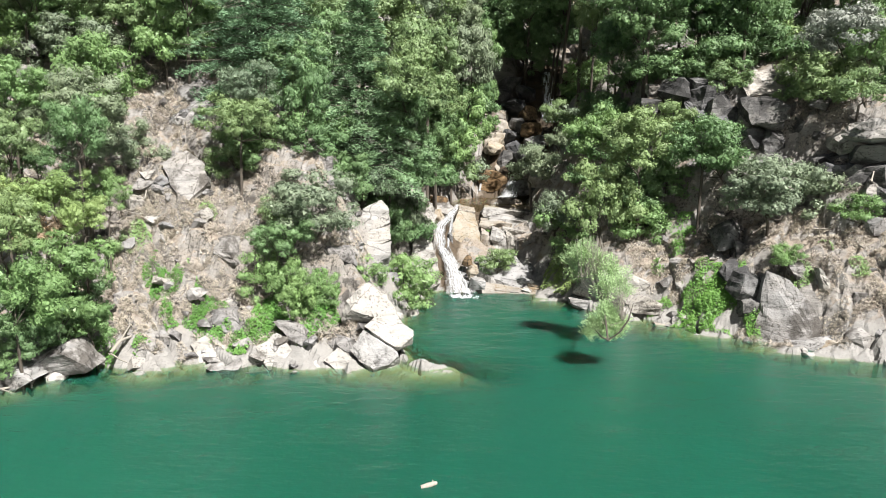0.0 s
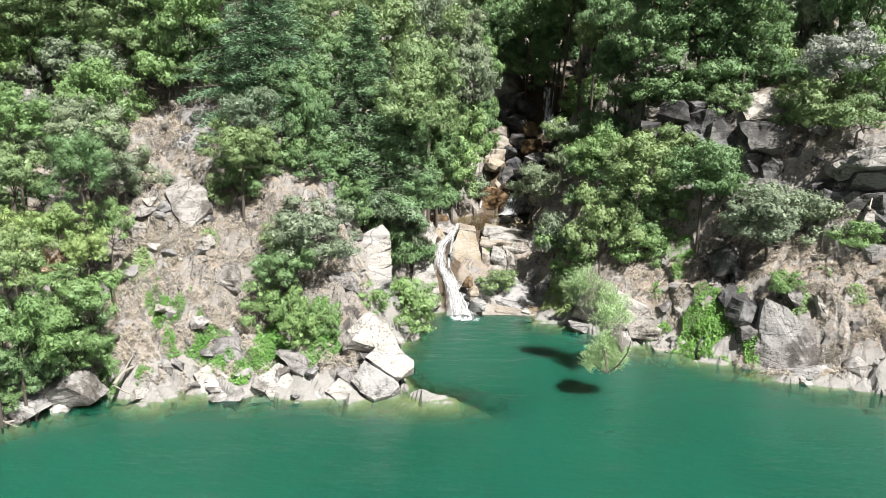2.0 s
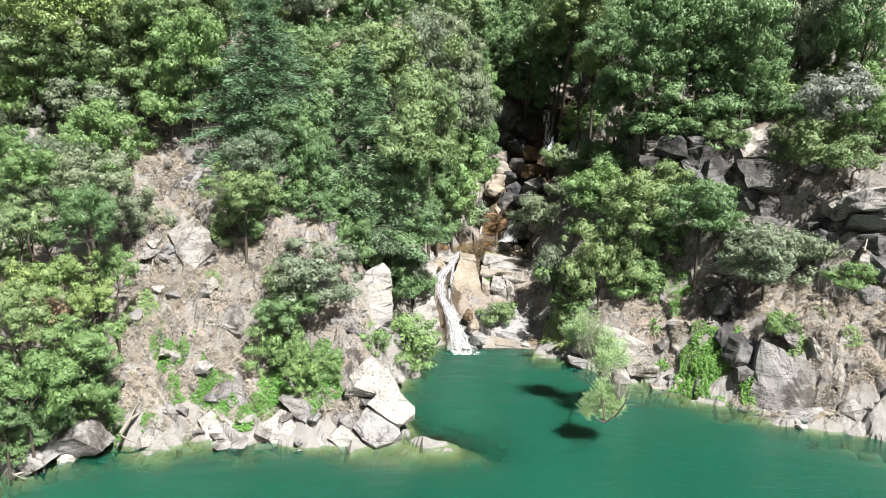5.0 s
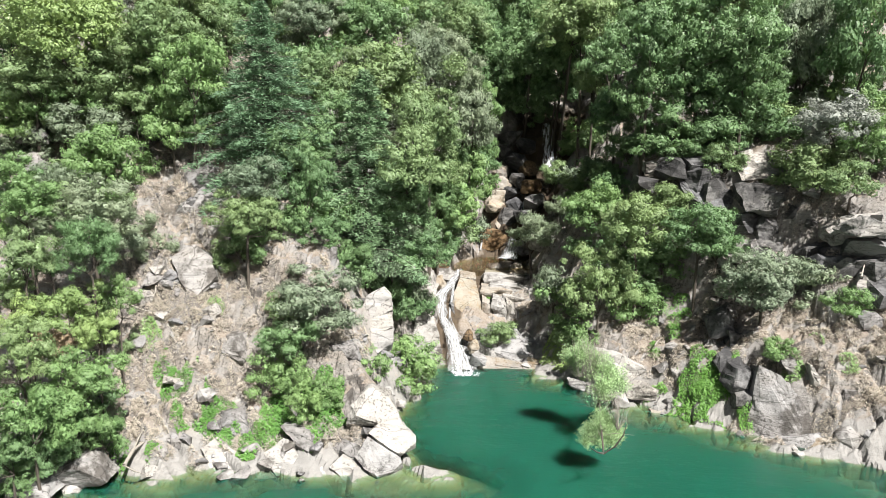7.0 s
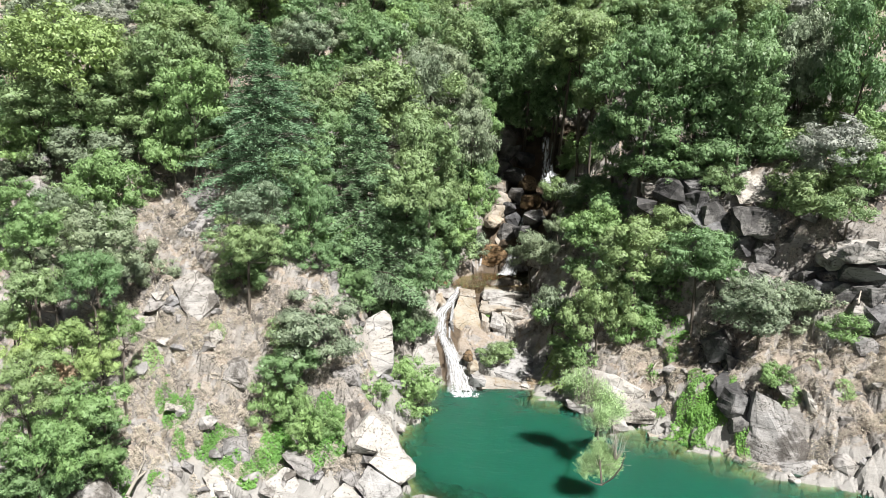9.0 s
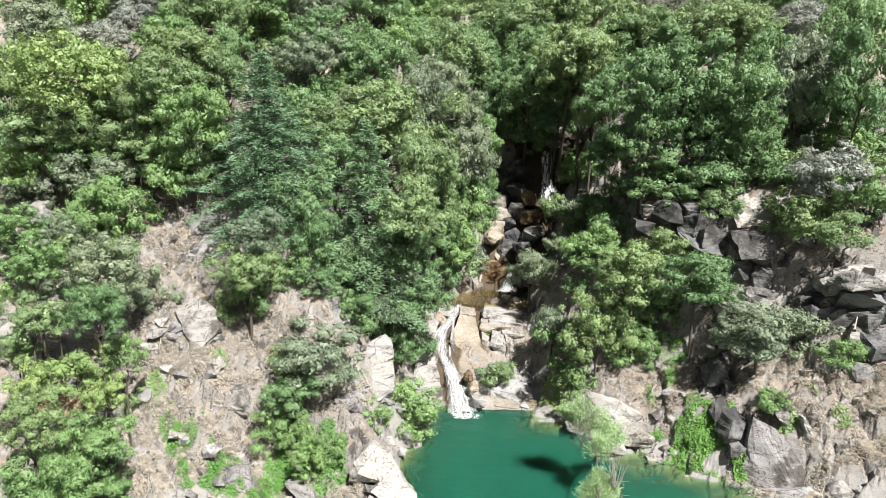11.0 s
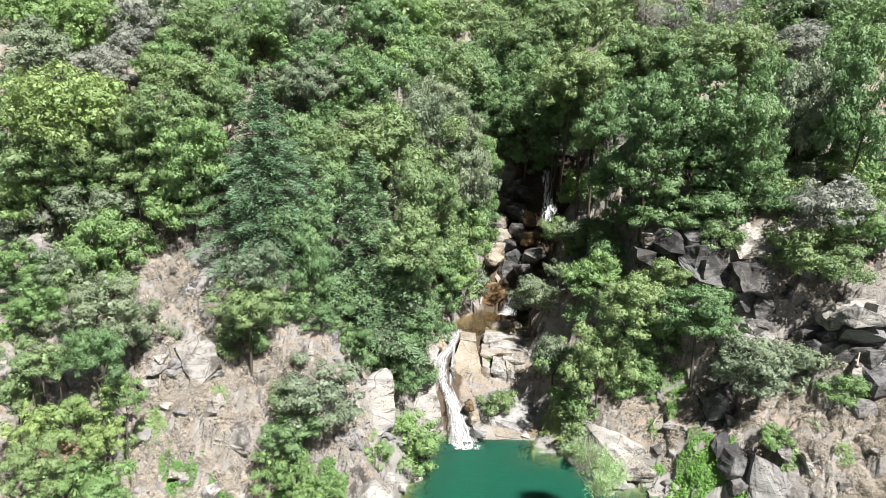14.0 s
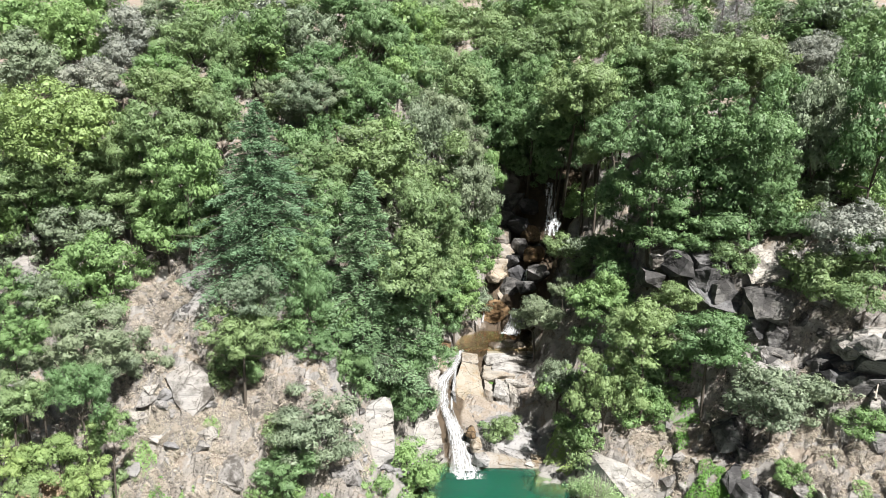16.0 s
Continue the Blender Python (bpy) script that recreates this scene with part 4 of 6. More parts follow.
shaped_rock(3.58, 48.39, 0.93, 'pale', 442, ((-2.91, 0.71, 0.17), (-0.92, 1.01, 0.49), (1.22, 0.21, 1.09), (1.97, -0.59, 0.34), (2.76, -2.19, -0.68), (1.88, -2.79, -0.96), (0.09, -1.79, -0.32), (-1.58, -0.89, -0.09), (-2.53, -0.39, -0.03), (-2.39, 1.95, -0.01), (1.00, 1.54, 0.74), (2.27, -0.43, -0.71), (0.07, -0.10, -0.41), (-2.08, 1.05, -0.17), (2.76, -1.66, -1.18), (0.09, -1.27, -0.82), (-2.53, 0.13, -0.53)), 'broad white granite slab sloping to the lake', 0.028)
shaped_rock(4.10, 46.10, 0.04, 'tan', 443, ((-2.13, 0.60, 0.53), (-0.85, -0.10, 0.24), (0.42, -0.60, 0.00), (2.50, -0.80, 0.05), (2.27, -1.30, -0.38), (-0.53, -1.10, -0.31), (-1.70, -0.90, -0.09), (-1.75, 1.58, 0.31), (0.35, 0.60, -0.12), (1.86, 0.03, -0.43), (-1.40, 0.35, -0.19), (0.42, -0.18, -0.50), (-0.53, -0.68, -0.81)), 'low tan granite ledge at the water by the fall', 0.038)
shaped_rock(-1.09, 51.70, 4.08, 'pale', 444, ((-0.90, 0.10, 0.74), (-0.08, 0.30, 0.78), (0.75, -0.50, 0.06), (0.56, -1.50, -0.84), (-0.33, -1.40, -0.74), (-0.74, 1.17, 0.49), (0.61, 0.68, -0.07), (-0.27, -0.06, -0.73), (0.56, -1.08, -1.34)), 'pale granite block above the pool', 0.038)
shaped_rock(0.30, 54.16, 4.40, 'grey', 445, ((-0.66, -0.16, 0.33), (0.32, 0.04, 0.41), (0.66, -0.56, -0.01), (0.19, -0.96, -0.43), (-0.53, -0.86, -0.29), (-0.54, 0.78, 0.17), (0.54, 0.45, -0.11), (-0.43, 0.20, -0.34), (0.66, -0.21, -0.51), (-0.53, -0.51, -0.79)), 'dark wet boulder at the lip of the fall', 0.038)
shaped_rock(19.94, 46.45, 13.25, 'pale', 450, ((-1.76, -0.45, 0.28), (-0.06, 0.15, 0.70), (2.00, 0.25, 0.63), (1.75, -0.85, 0.05), (-0.08, -1.85, -0.75), (-1.87, -2.05, -0.91), (-1.45, 1.09, 0.07), (1.64, 1.66, 0.35), (-0.07, -0.06, -0.78), (-0.08, -1.29, -1.25)), 'pale sunlit cliff-top slab with dry grass', 0.038)
# 'dark' crags and ledges: the overhang's shade is put into their colour
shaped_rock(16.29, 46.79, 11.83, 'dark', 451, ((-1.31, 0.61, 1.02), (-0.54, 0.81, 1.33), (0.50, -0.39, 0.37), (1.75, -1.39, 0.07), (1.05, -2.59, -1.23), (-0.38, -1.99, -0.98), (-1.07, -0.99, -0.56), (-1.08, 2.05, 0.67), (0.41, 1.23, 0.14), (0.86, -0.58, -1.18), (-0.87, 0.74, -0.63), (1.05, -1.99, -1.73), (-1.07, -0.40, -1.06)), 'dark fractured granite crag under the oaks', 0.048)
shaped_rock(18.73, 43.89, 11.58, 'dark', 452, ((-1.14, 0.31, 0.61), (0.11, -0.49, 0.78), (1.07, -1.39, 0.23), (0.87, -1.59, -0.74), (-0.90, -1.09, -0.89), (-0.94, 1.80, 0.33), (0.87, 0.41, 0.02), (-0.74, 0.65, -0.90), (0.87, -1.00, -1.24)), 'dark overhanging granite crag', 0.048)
shaped_rock(19.58, 42.98, 8.51, 'dark', 453, ((-0.93, -0.18, 0.48), (0.99, -0.68, 0.45), (1.04, -1.18, -0.39), (-1.09, -0.78, -0.56), (-0.76, 1.13, 0.25), (0.85, 0.31, -0.46), (1.04, -0.69, -0.89)), 'granite ledge below the overhang, darkened for shade', 0.048)
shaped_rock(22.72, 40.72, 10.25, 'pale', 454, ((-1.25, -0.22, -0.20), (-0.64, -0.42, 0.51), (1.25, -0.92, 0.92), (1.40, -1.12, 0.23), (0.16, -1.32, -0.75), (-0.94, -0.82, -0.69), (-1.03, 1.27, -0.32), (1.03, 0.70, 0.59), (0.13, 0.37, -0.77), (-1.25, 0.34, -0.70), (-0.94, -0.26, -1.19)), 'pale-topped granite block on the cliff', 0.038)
shaped_rock(22.33, 40.76, 8.83, 'dark', 455, ((-1.08, -0.16, 0.09), (0.02, -0.56, 0.41), (1.07, -0.96, 0.27), (1.02, -1.16, -0.26), (-1.04, -0.66, -0.51), (-0.88, 1.14, -0.06), (0.88, 0.49, 0.08), (-0.86, 0.73, -0.56), (1.02, -0.67, -0.76)), 'granite ledge on the cliff, shade put into its tone', 0.048)
shaped_rock(23.44, 39.93, 8.00, 'dark', 456, ((-0.98, -0.33, 0.18), (0.69, -0.63, 0.48), (1.15, -1.03, -0.21), (-0.87, -0.83, -0.43), (-0.81, 1.00, 0.01), (0.95, 0.43, -0.32), (1.15, -0.54, -0.71)), 'granite ledge on the cliff, shade put into its tone', 0.048)
shaped_rock(17.80, 43.25, 7.48, 'pale', 457, ((-1.11, -0.65, -0.25), (0.41, -0.05, 0.59), (0.83, -0.25, 0.29), (-0.16, -1.05, -0.63), (-0.91, 0.38, -0.30), (0.68, 0.70, 0.14), (-1.11, -0.30, -0.75)), 'pale granite boulder half hidden by shrubs', 0.038)
shaped_rock(22.77, 38.62, 5.65, 'grey', 458, ((-0.39, -0.22, 0.19), (0.36, -0.22, 0.36), (0.50, -0.62, -0.16), (-0.45, -0.72, -0.38), (-0.32, 0.64, 0.07), (0.41, 0.31, -0.22), (0.50, -0.30, -0.66)), 'grey granite boulder on the shaded slope', 0.038)
shaped_rock(5.04, 64.43, 8.32, 'tan', 460, ((-0.82, 0.37, 1.16), (0.44, 1.17, 1.73), (1.04, 0.37, 0.97), (0.55, -1.83, -1.11), (-0.31, -3.03, -1.89), (-0.92, -1.83, -0.87), (-0.67, 1.76, 0.80), (0.86, 1.76, 0.63), (-0.26, -1.03, -1.71), (0.55, -1.27, -1.61), (-0.92, -1.27, -1.37)), 'sunlit tan rock wall beside the gully stream', 0.028)
shaped_rock(8.66, 53.98, 6.75, 'pale', 462, ((-0.92, -0.58, 0.09), (0.10, 0.82, 1.25), (0.62, 0.22, 0.58), (0.53, -1.38, -0.80), (-0.32, -1.58, -1.10), (-0.75, 0.43, -0.03), (0.51, 1.09, 0.38), (-0.26, -0.39, -1.00), (0.53, -1.03, -1.30)), 'pale upright granite rock beside the gully', 0.028)
rock(-16.51, 30.45, 0.48, 1.51, 1.00, 0.70, 0, 0, -22, 'grey', 14, 12, 0.05)
rock(-17.68, 29.45, 0.17, 1.01, 1.00, 0.56, 0, 0, -15, 'pale', 15)
rock(-10.35, 34.48, 1.32, 0.79, 0.90, 0.66, 0, 0, 0, 'grey', 17)
rock(-8.33, 41.85, 8.36, 0.96, 1.00, 0.64, 0, 0, 0, 'tan', 22)
rock(-5.28, 37.50, 3.84, 0.86, 0.80, 0.58, 0, 0, 0, 'grey', 23)
rock(-25.35, 45.75, 14.66, 0.60, 1.00, 0.46, 0, 0, 20, 'grey', 24, 10, 0.05)
rock(-24.73, 44.70, 13.52, 0.48, 0.80, 0.38, 0, 0, 10, 'grey', 25)
rock(-14.22, 48.25, 15.02, 0.74, 1.00, 1.02, 0, 0, 0, 'grey', 26)
rock(-14.85, 45.75, 11.48, 1.05, 1.00, 1.58, 0, 0, -25, 'grey', 27, 10, 0.05)
rock(-10.92, 36.90, 4.17, 0.85, 0.80, 0.71, 0, 0, 0, 'grey', 29)
rock(-1.83, 51.85, 3.94, 1.39, 1.40, 1.19, 0, 0, 10, 'pale', 32, 10, 0.05)
rock(-0.13, 54.83, 4.51, 0.97, 0.90, 0.67, 0, 0, 0, 'brown', 33)
rock(-0.44, 53.23, 3.75, 0.82, 0.90, 0.61, 0, 0, 0, 'tan', 34)
rock(8.27, 42.15, 0.14, 0.78, 0.60, 0.36, 0, 0, 0, 'pale', 47)
rock(10.16, 39.62, 0.33, 0.46, 0.50, 0.34, 0, 0, 0, 'pale', 48)
rock(10.15, 41.75, 1.26, 1.92, 1.40, 0.96, 0, -20, 18, 'pale', 49, 9, 0.05)
rock(11.44, 40.20, 0.69, 0.93, 0.80, 0.46, 0, 0, 0, 'pale', 50)
rock(12.31, 38.65, -0.11, 1.04, 0.60, 0.15, 0, 0, 0, 'tan', 51)
rock(12.85, 38.68, 0.12, 0.30, 0.30, 0.24, 0, 0, 0, 'pale', 52)
rock(13.68, 43.43, 3.72, 0.60, 0.50, 0.43, 0, 0, 0, 'grey', 53)
rock(20.48, 34.25, 0.37, 1.05, 1.00, 0.66, 0, 0, 16, 'grey', 58)
rock(18.61, 38.00, 3.14, 0.67, 0.60, 0.55, 0, 0, 0, 'grey', 59)
rock(19.70, 36.68, 2.75, 0.37, 0.50, 0.65, 0, 0, 0, 'grey', 60)
rock(20.73, 35.55, 2.30, 0.41, 0.40, 0.33, 0, 0, 0, 'grey', 61)
rock(21.53, 34.57, 0.83, 0.53, 0.70, 0.66, 0, 0, 0, 'grey', 62)
rock(19.34, 34.07, 0.26, 1.18, 0.70, 0.26, 0, 0, 0, 'tan', 63)
# 'dark' cliff blocks from here on carry the cliff's shade in their tone
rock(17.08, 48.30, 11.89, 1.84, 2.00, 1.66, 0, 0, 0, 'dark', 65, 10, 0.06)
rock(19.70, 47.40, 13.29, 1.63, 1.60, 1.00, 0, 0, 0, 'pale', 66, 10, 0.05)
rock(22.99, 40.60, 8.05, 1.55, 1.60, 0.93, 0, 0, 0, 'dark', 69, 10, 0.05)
rock(22.25, 48.80, 14.62, 0.75, 0.80, 0.56, 0, 0, 0, 'grey', 71)
rock(23.56, 50.70, 15.78, 0.78, 1.00, 0.78, 0, 0, 0, 'grey', 72)
rock(17.62, 42.80, 7.50, 0.98, 1.20, 0.82, 0, 0, 0, 'pale', 73)
rock(15.69, 48.40, 12.95, 0.63, 0.80, 0.48, 0, 0, 0, 'pale', 74)
rock(4.37, 60.85, 5.69, 1.31, 1.00, 1.07, 0, 0, 0, 'brown', 75)
rock(4.26, 63.30, 8.36, 1.12, 1.20, 1.36, 0, 0, 0, 'tan', 76, 9, 0.05)
rock(5.11, 65.30, 9.59, 1.25, 1.20, 0.90, 0, 0, 0, 'tan', 77)
rock(8.62, 55.23, 6.53, 0.64, 0.90, 1.27, 0, 0, 0, 'pale', 78)
rock(8.96, 66.25, 9.07, 1.53, 1.00, 0.61, 0, 0, 0, 'brown', 79)
rock(7.51, 66.85, 8.82, 1.79, 1.40, 1.54, 0, 0, 0, 'grey', 80)
rock(22.86, 38.10, 5.60, 0.59, 0.60, 0.44, 0, 0, 0, 'grey', 81)
rock(14.64, 47.50, 12.82, 0.84, 1.20, 0.73, 0, 0, 0, 'dark', 110, 10, 0.05)
rock(13.28, 48.25, 11.71, 0.74, 1.00, 0.52, 0, 0, 0, 'dark', 111, 10, 0.05)
rock(16.04, 46.80, 12.15, 1.00, 1.20, 0.82, 0, 0, 15, 'dark', 112, 10, 0.05)
rock(17.07, 46.10, 11.35, 0.99, 1.20, 0.99, 0, 0, -10, 'dark', 113, 10, 0.05)
rock(13.73, 48.70, 12.75, 0.56, 0.80, 0.37, 0, 0, 0, 'pale', 114)
rock(22.7, 39, 10.4, 1, 1.1, 0.55, 8, -3, 13, 'pale', 149, 10)
rock(24.3, 39.2, 10.5, 1, 1.1, 0.6, -5, -6, -6, 'pale', 150, 10)
rock(23.3, 39.8, 9.2, 1.2, 1.2, 0.7, -18, 7, -1, 'dark', 151, 10)
rock(25, 39.8, 9, 1.1, 1.2, 0.8, 19, 4, 4, 'dark', 152, 10)
rock(21.6, 40.6, 8, 1.2, 1, 0.6, 6, 1, 9, 'dark', 153, 10)
shaped_rock(1.87, 53.20, 3.82, 'tan', 161, ((-0.66, -0.27, 0.56), (0.62, -0.36, 0.35), (-0.59, -0.45, -0.7), (0.66, -0.41, -0.7), (-0.53, 0.9, 0.7), (0.53, 0.9, 0.49), (-0.66, 0.9, -1.05), (0.66, 0.9, -1.05), (0.07, -0.59, 0.49)), 'smooth tan water-worn granite ledge by the fall', 0.045)
shaped_rock(4.99, 54.30, 4.05, 'pale', 162, ((-2.05, -0.36, 0.28), (1.95, -0.48, 0.03), (-1.85, -0.6, -0.36), (2.05, -0.54, -0.51), (-1.64, 1.2, 0.36), (1.64, 1.2, 0.1), (-2.05, 1.2, -0.53), (2.05, 1.2, -0.68), (0.21, -0.78, 0.17)), 'pale layered granite ledge by the fall', 0.045)
shaped_rock(5.22, 53.30, 3.47, 'pale', 163, ((-1.77, -0.36, 0.31), (1.68, -0.48, -0.0), (-1.59, -0.6, -0.39), (1.77, -0.54, -0.59), (-1.41, 1.2, 0.39), (1.41, 1.2, 0.07), (-1.77, 1.2, -0.59), (1.77, 1.2, -0.79), (0.18, -0.78, 0.17)), 'pale layered granite ledge by the fall', 0.045)
shaped_rock(3.96, 52.80, 3.28, 'tan', 164, ((-1.22, -0.33, 0.29), (1.16, -0.44, 0.13), (-1.1, -0.55, -0.37), (1.22, -0.5, -0.42), (-0.98, 1.1, 0.37), (0.98, 1.1, 0.21), (-1.22, 1.1, -0.55), (1.22, 1.1, -0.6), (0.12, -0.72, 0.23)), 'smooth tan water-worn granite ledge by the fall', 0.045)
shaped_rock(5.51, 52.20, 2.80, 'pale', 165, ((-1.09, -0.33, 0.39), (1.03, -0.44, 0.04), (-0.98, -0.55, -0.48), (1.09, -0.5, -0.68), (-0.87, 1.1, 0.48), (0.87, 1.1, 0.14), (-1.09, 1.1, -0.72), (1.09, 1.1, -0.92), (0.11, -0.72, 0.24)), 'pale layered granite ledge by the fall', 0.045)
shaped_rock(4.11, 51.20, 2.39, 'pale', 166, ((-0.55, -0.3, 0.76), (0.53, -0.4, 0.42), (-0.5, -0.5, -0.95), (0.55, -0.45, -1.0), (-0.44, 1.0, 0.95), (0.44, 1.0, 0.61), (-0.55, 1.0, -1.42), (0.55, 1.0, -1.47), (0.06, -0.65, 0.64)), 'pale layered granite ledge by the fall', 0.045)
shaped_rock(4.90, 51.00, 2.24, 'pale', 167, ((-0.35, -0.27, 0.66), (0.34, -0.36, 0.31), (-0.32, -0.45, -0.83), (0.35, -0.41, -0.93), (-0.28, 0.9, 0.83), (0.28, 0.9, 0.48), (-0.35, 0.9, -1.24), (0.35, 0.9, -1.34), (0.04, -0.59, 0.53)), 'pale layered granite ledge by the fall', 0.045)
shaped_rock(3.23, 51.40, 2.20, 'tan', 168, ((-0.4, -0.27, 0.73), (0.38, -0.36, 0.46), (-0.36, -0.45, -0.91), (0.4, -0.41, -0.91), (-0.32, 0.9, 0.91), (0.32, 0.9, 0.64), (-0.4, 0.9, -1.37), (0.4, 0.9, -1.37), (0.04, -0.59, 0.64)), 'smooth tan water-worn granite ledge by the fall', 0.045)
shaped_rock(5.43, 47.00, 0.32, 'pale', 170, ((-1.52, -0.3, 0.41), (1.45, -0.4, -0.1), (-1.37, -0.5, -0.51), (1.52, -0.45, -0.86), (-1.22, 1.0, 0.51), (1.22, 1.0, 0.01), (-1.52, 1.0, -0.76), (1.52, 1.0, -1.11), (0.15, -0.65, 0.18)), 'pale layered granite ledge by the fall', 0.045)
shaped_rock(6.39, 45.90, 0.08, 'tan', 171, ((-0.78, -0.24, 0.28), (0.74, -0.32, -0.02), (-0.7, -0.4, -0.35), (0.78, -0.36, -0.55), (-0.62, 0.8, 0.35), (0.62, 0.8, 0.05), (-0.78, 0.8, -0.53), (0.78, 0.8, -0.73), (0.08, -0.52, 0.15)), 'smooth tan water-worn granite ledge by the fall', 0.045)
shaped_rock(4.44, 45.70, -0.01, 'tan', 173, ((-0.99, -0.21, 0.21), (0.94, -0.28, 0.03), (-0.89, -0.35, -0.26), (0.99, -0.32, -0.36), (-0.79, 0.7, 0.26), (0.79, 0.7, 0.08), (-0.99, 0.7, -0.4), (0.99, 0.7, -0.5), (0.1, -0.45, 0.13)), 'smooth tan water-worn granite ledge by the fall', 0.045)
shaped_rock(6.47, 48.20, 0.67, 'pale', 175, ((-1.11, -0.3, 0.36), (1.06, -0.4, -0.08), (-1.0, -0.5, -0.45), (1.11, -0.45, -0.75), (-0.89, 1.0, 0.45), (0.89, 1.0, 0.01), (-1.11, 1.0, -0.67), (1.11, 1.0, -0.97), (0.11, -0.65, 0.16)), 'pale layered granite ledge by the fall', 0.045)


# gully rocks: 'dark' tone holds wet stain and the gully's shade
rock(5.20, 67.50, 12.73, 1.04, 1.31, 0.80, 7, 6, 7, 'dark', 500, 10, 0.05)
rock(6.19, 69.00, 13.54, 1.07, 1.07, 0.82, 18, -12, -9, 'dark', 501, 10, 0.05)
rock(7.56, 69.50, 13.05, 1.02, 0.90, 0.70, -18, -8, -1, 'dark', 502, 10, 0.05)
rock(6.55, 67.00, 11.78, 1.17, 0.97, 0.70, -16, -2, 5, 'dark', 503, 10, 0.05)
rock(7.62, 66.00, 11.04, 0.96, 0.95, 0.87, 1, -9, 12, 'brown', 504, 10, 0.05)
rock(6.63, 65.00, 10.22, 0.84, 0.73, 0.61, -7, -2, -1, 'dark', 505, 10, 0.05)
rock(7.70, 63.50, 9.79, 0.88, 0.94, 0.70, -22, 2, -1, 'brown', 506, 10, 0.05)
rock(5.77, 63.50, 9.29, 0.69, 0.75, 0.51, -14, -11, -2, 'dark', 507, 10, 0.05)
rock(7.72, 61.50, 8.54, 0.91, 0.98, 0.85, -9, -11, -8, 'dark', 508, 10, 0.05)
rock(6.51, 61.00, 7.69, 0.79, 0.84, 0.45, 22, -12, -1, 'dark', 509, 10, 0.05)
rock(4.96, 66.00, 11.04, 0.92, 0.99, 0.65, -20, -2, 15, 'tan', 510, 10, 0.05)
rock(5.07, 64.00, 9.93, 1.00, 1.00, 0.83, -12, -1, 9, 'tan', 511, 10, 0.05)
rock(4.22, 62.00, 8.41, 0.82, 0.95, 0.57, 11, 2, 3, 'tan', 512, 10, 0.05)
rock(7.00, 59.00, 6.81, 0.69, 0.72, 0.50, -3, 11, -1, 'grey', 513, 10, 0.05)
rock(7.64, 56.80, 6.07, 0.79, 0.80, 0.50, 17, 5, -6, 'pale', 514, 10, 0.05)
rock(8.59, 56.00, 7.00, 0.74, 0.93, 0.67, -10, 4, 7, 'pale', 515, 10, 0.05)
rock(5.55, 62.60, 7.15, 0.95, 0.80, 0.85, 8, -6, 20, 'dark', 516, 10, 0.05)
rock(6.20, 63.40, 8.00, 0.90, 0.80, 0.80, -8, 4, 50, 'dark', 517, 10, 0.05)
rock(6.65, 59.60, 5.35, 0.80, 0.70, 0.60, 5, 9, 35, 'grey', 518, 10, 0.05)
rock(0.63, 50.13, 2.52, 0.16, 0.30, 0.50, 10, 0, 0, 'dark', 519, 10, 0.05)
rock(1.69, 46.60, 1.79, 0.35, 0.40, 0.40, 10, 0, 0, 'brown', 520, 10, 0.05)
rock(2.04, 45.80, 1.29, 0.45, 0.40, 0.45, 10, 0, 0, 'tan', 521, 10, 0.05)
rock(2.31, 45.00, 0.69, 0.50, 0.40, 0.35, 10, 0, 0, 'pale', 522, 10, 0.05)
# cliff and hollow by the wedge boulder: shade painted in by the 'dark' tone
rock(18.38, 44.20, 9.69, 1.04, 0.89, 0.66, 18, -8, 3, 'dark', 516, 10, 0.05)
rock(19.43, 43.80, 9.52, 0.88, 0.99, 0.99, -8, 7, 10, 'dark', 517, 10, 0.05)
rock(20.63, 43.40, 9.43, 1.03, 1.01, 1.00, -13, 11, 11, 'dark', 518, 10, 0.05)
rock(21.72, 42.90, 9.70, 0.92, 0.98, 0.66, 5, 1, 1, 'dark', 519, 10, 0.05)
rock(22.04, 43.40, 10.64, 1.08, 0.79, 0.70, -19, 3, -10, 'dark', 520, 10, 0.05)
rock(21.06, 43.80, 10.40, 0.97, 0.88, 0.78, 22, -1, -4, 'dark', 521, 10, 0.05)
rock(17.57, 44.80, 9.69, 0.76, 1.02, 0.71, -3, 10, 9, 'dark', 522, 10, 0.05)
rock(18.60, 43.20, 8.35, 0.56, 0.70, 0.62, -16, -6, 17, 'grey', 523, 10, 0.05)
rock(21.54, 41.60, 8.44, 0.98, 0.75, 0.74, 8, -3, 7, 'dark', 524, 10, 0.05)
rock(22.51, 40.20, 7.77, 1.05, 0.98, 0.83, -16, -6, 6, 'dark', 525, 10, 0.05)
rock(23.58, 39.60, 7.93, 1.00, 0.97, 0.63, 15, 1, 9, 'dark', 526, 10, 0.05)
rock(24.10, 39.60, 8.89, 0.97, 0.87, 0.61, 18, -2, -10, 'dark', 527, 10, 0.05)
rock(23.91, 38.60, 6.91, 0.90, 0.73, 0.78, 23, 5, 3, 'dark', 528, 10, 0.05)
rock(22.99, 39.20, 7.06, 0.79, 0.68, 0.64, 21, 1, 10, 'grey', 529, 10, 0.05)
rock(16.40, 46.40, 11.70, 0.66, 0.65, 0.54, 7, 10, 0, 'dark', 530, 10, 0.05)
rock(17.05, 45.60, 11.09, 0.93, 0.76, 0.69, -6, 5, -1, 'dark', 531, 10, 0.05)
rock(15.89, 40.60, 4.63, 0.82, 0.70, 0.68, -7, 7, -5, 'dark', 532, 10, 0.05)
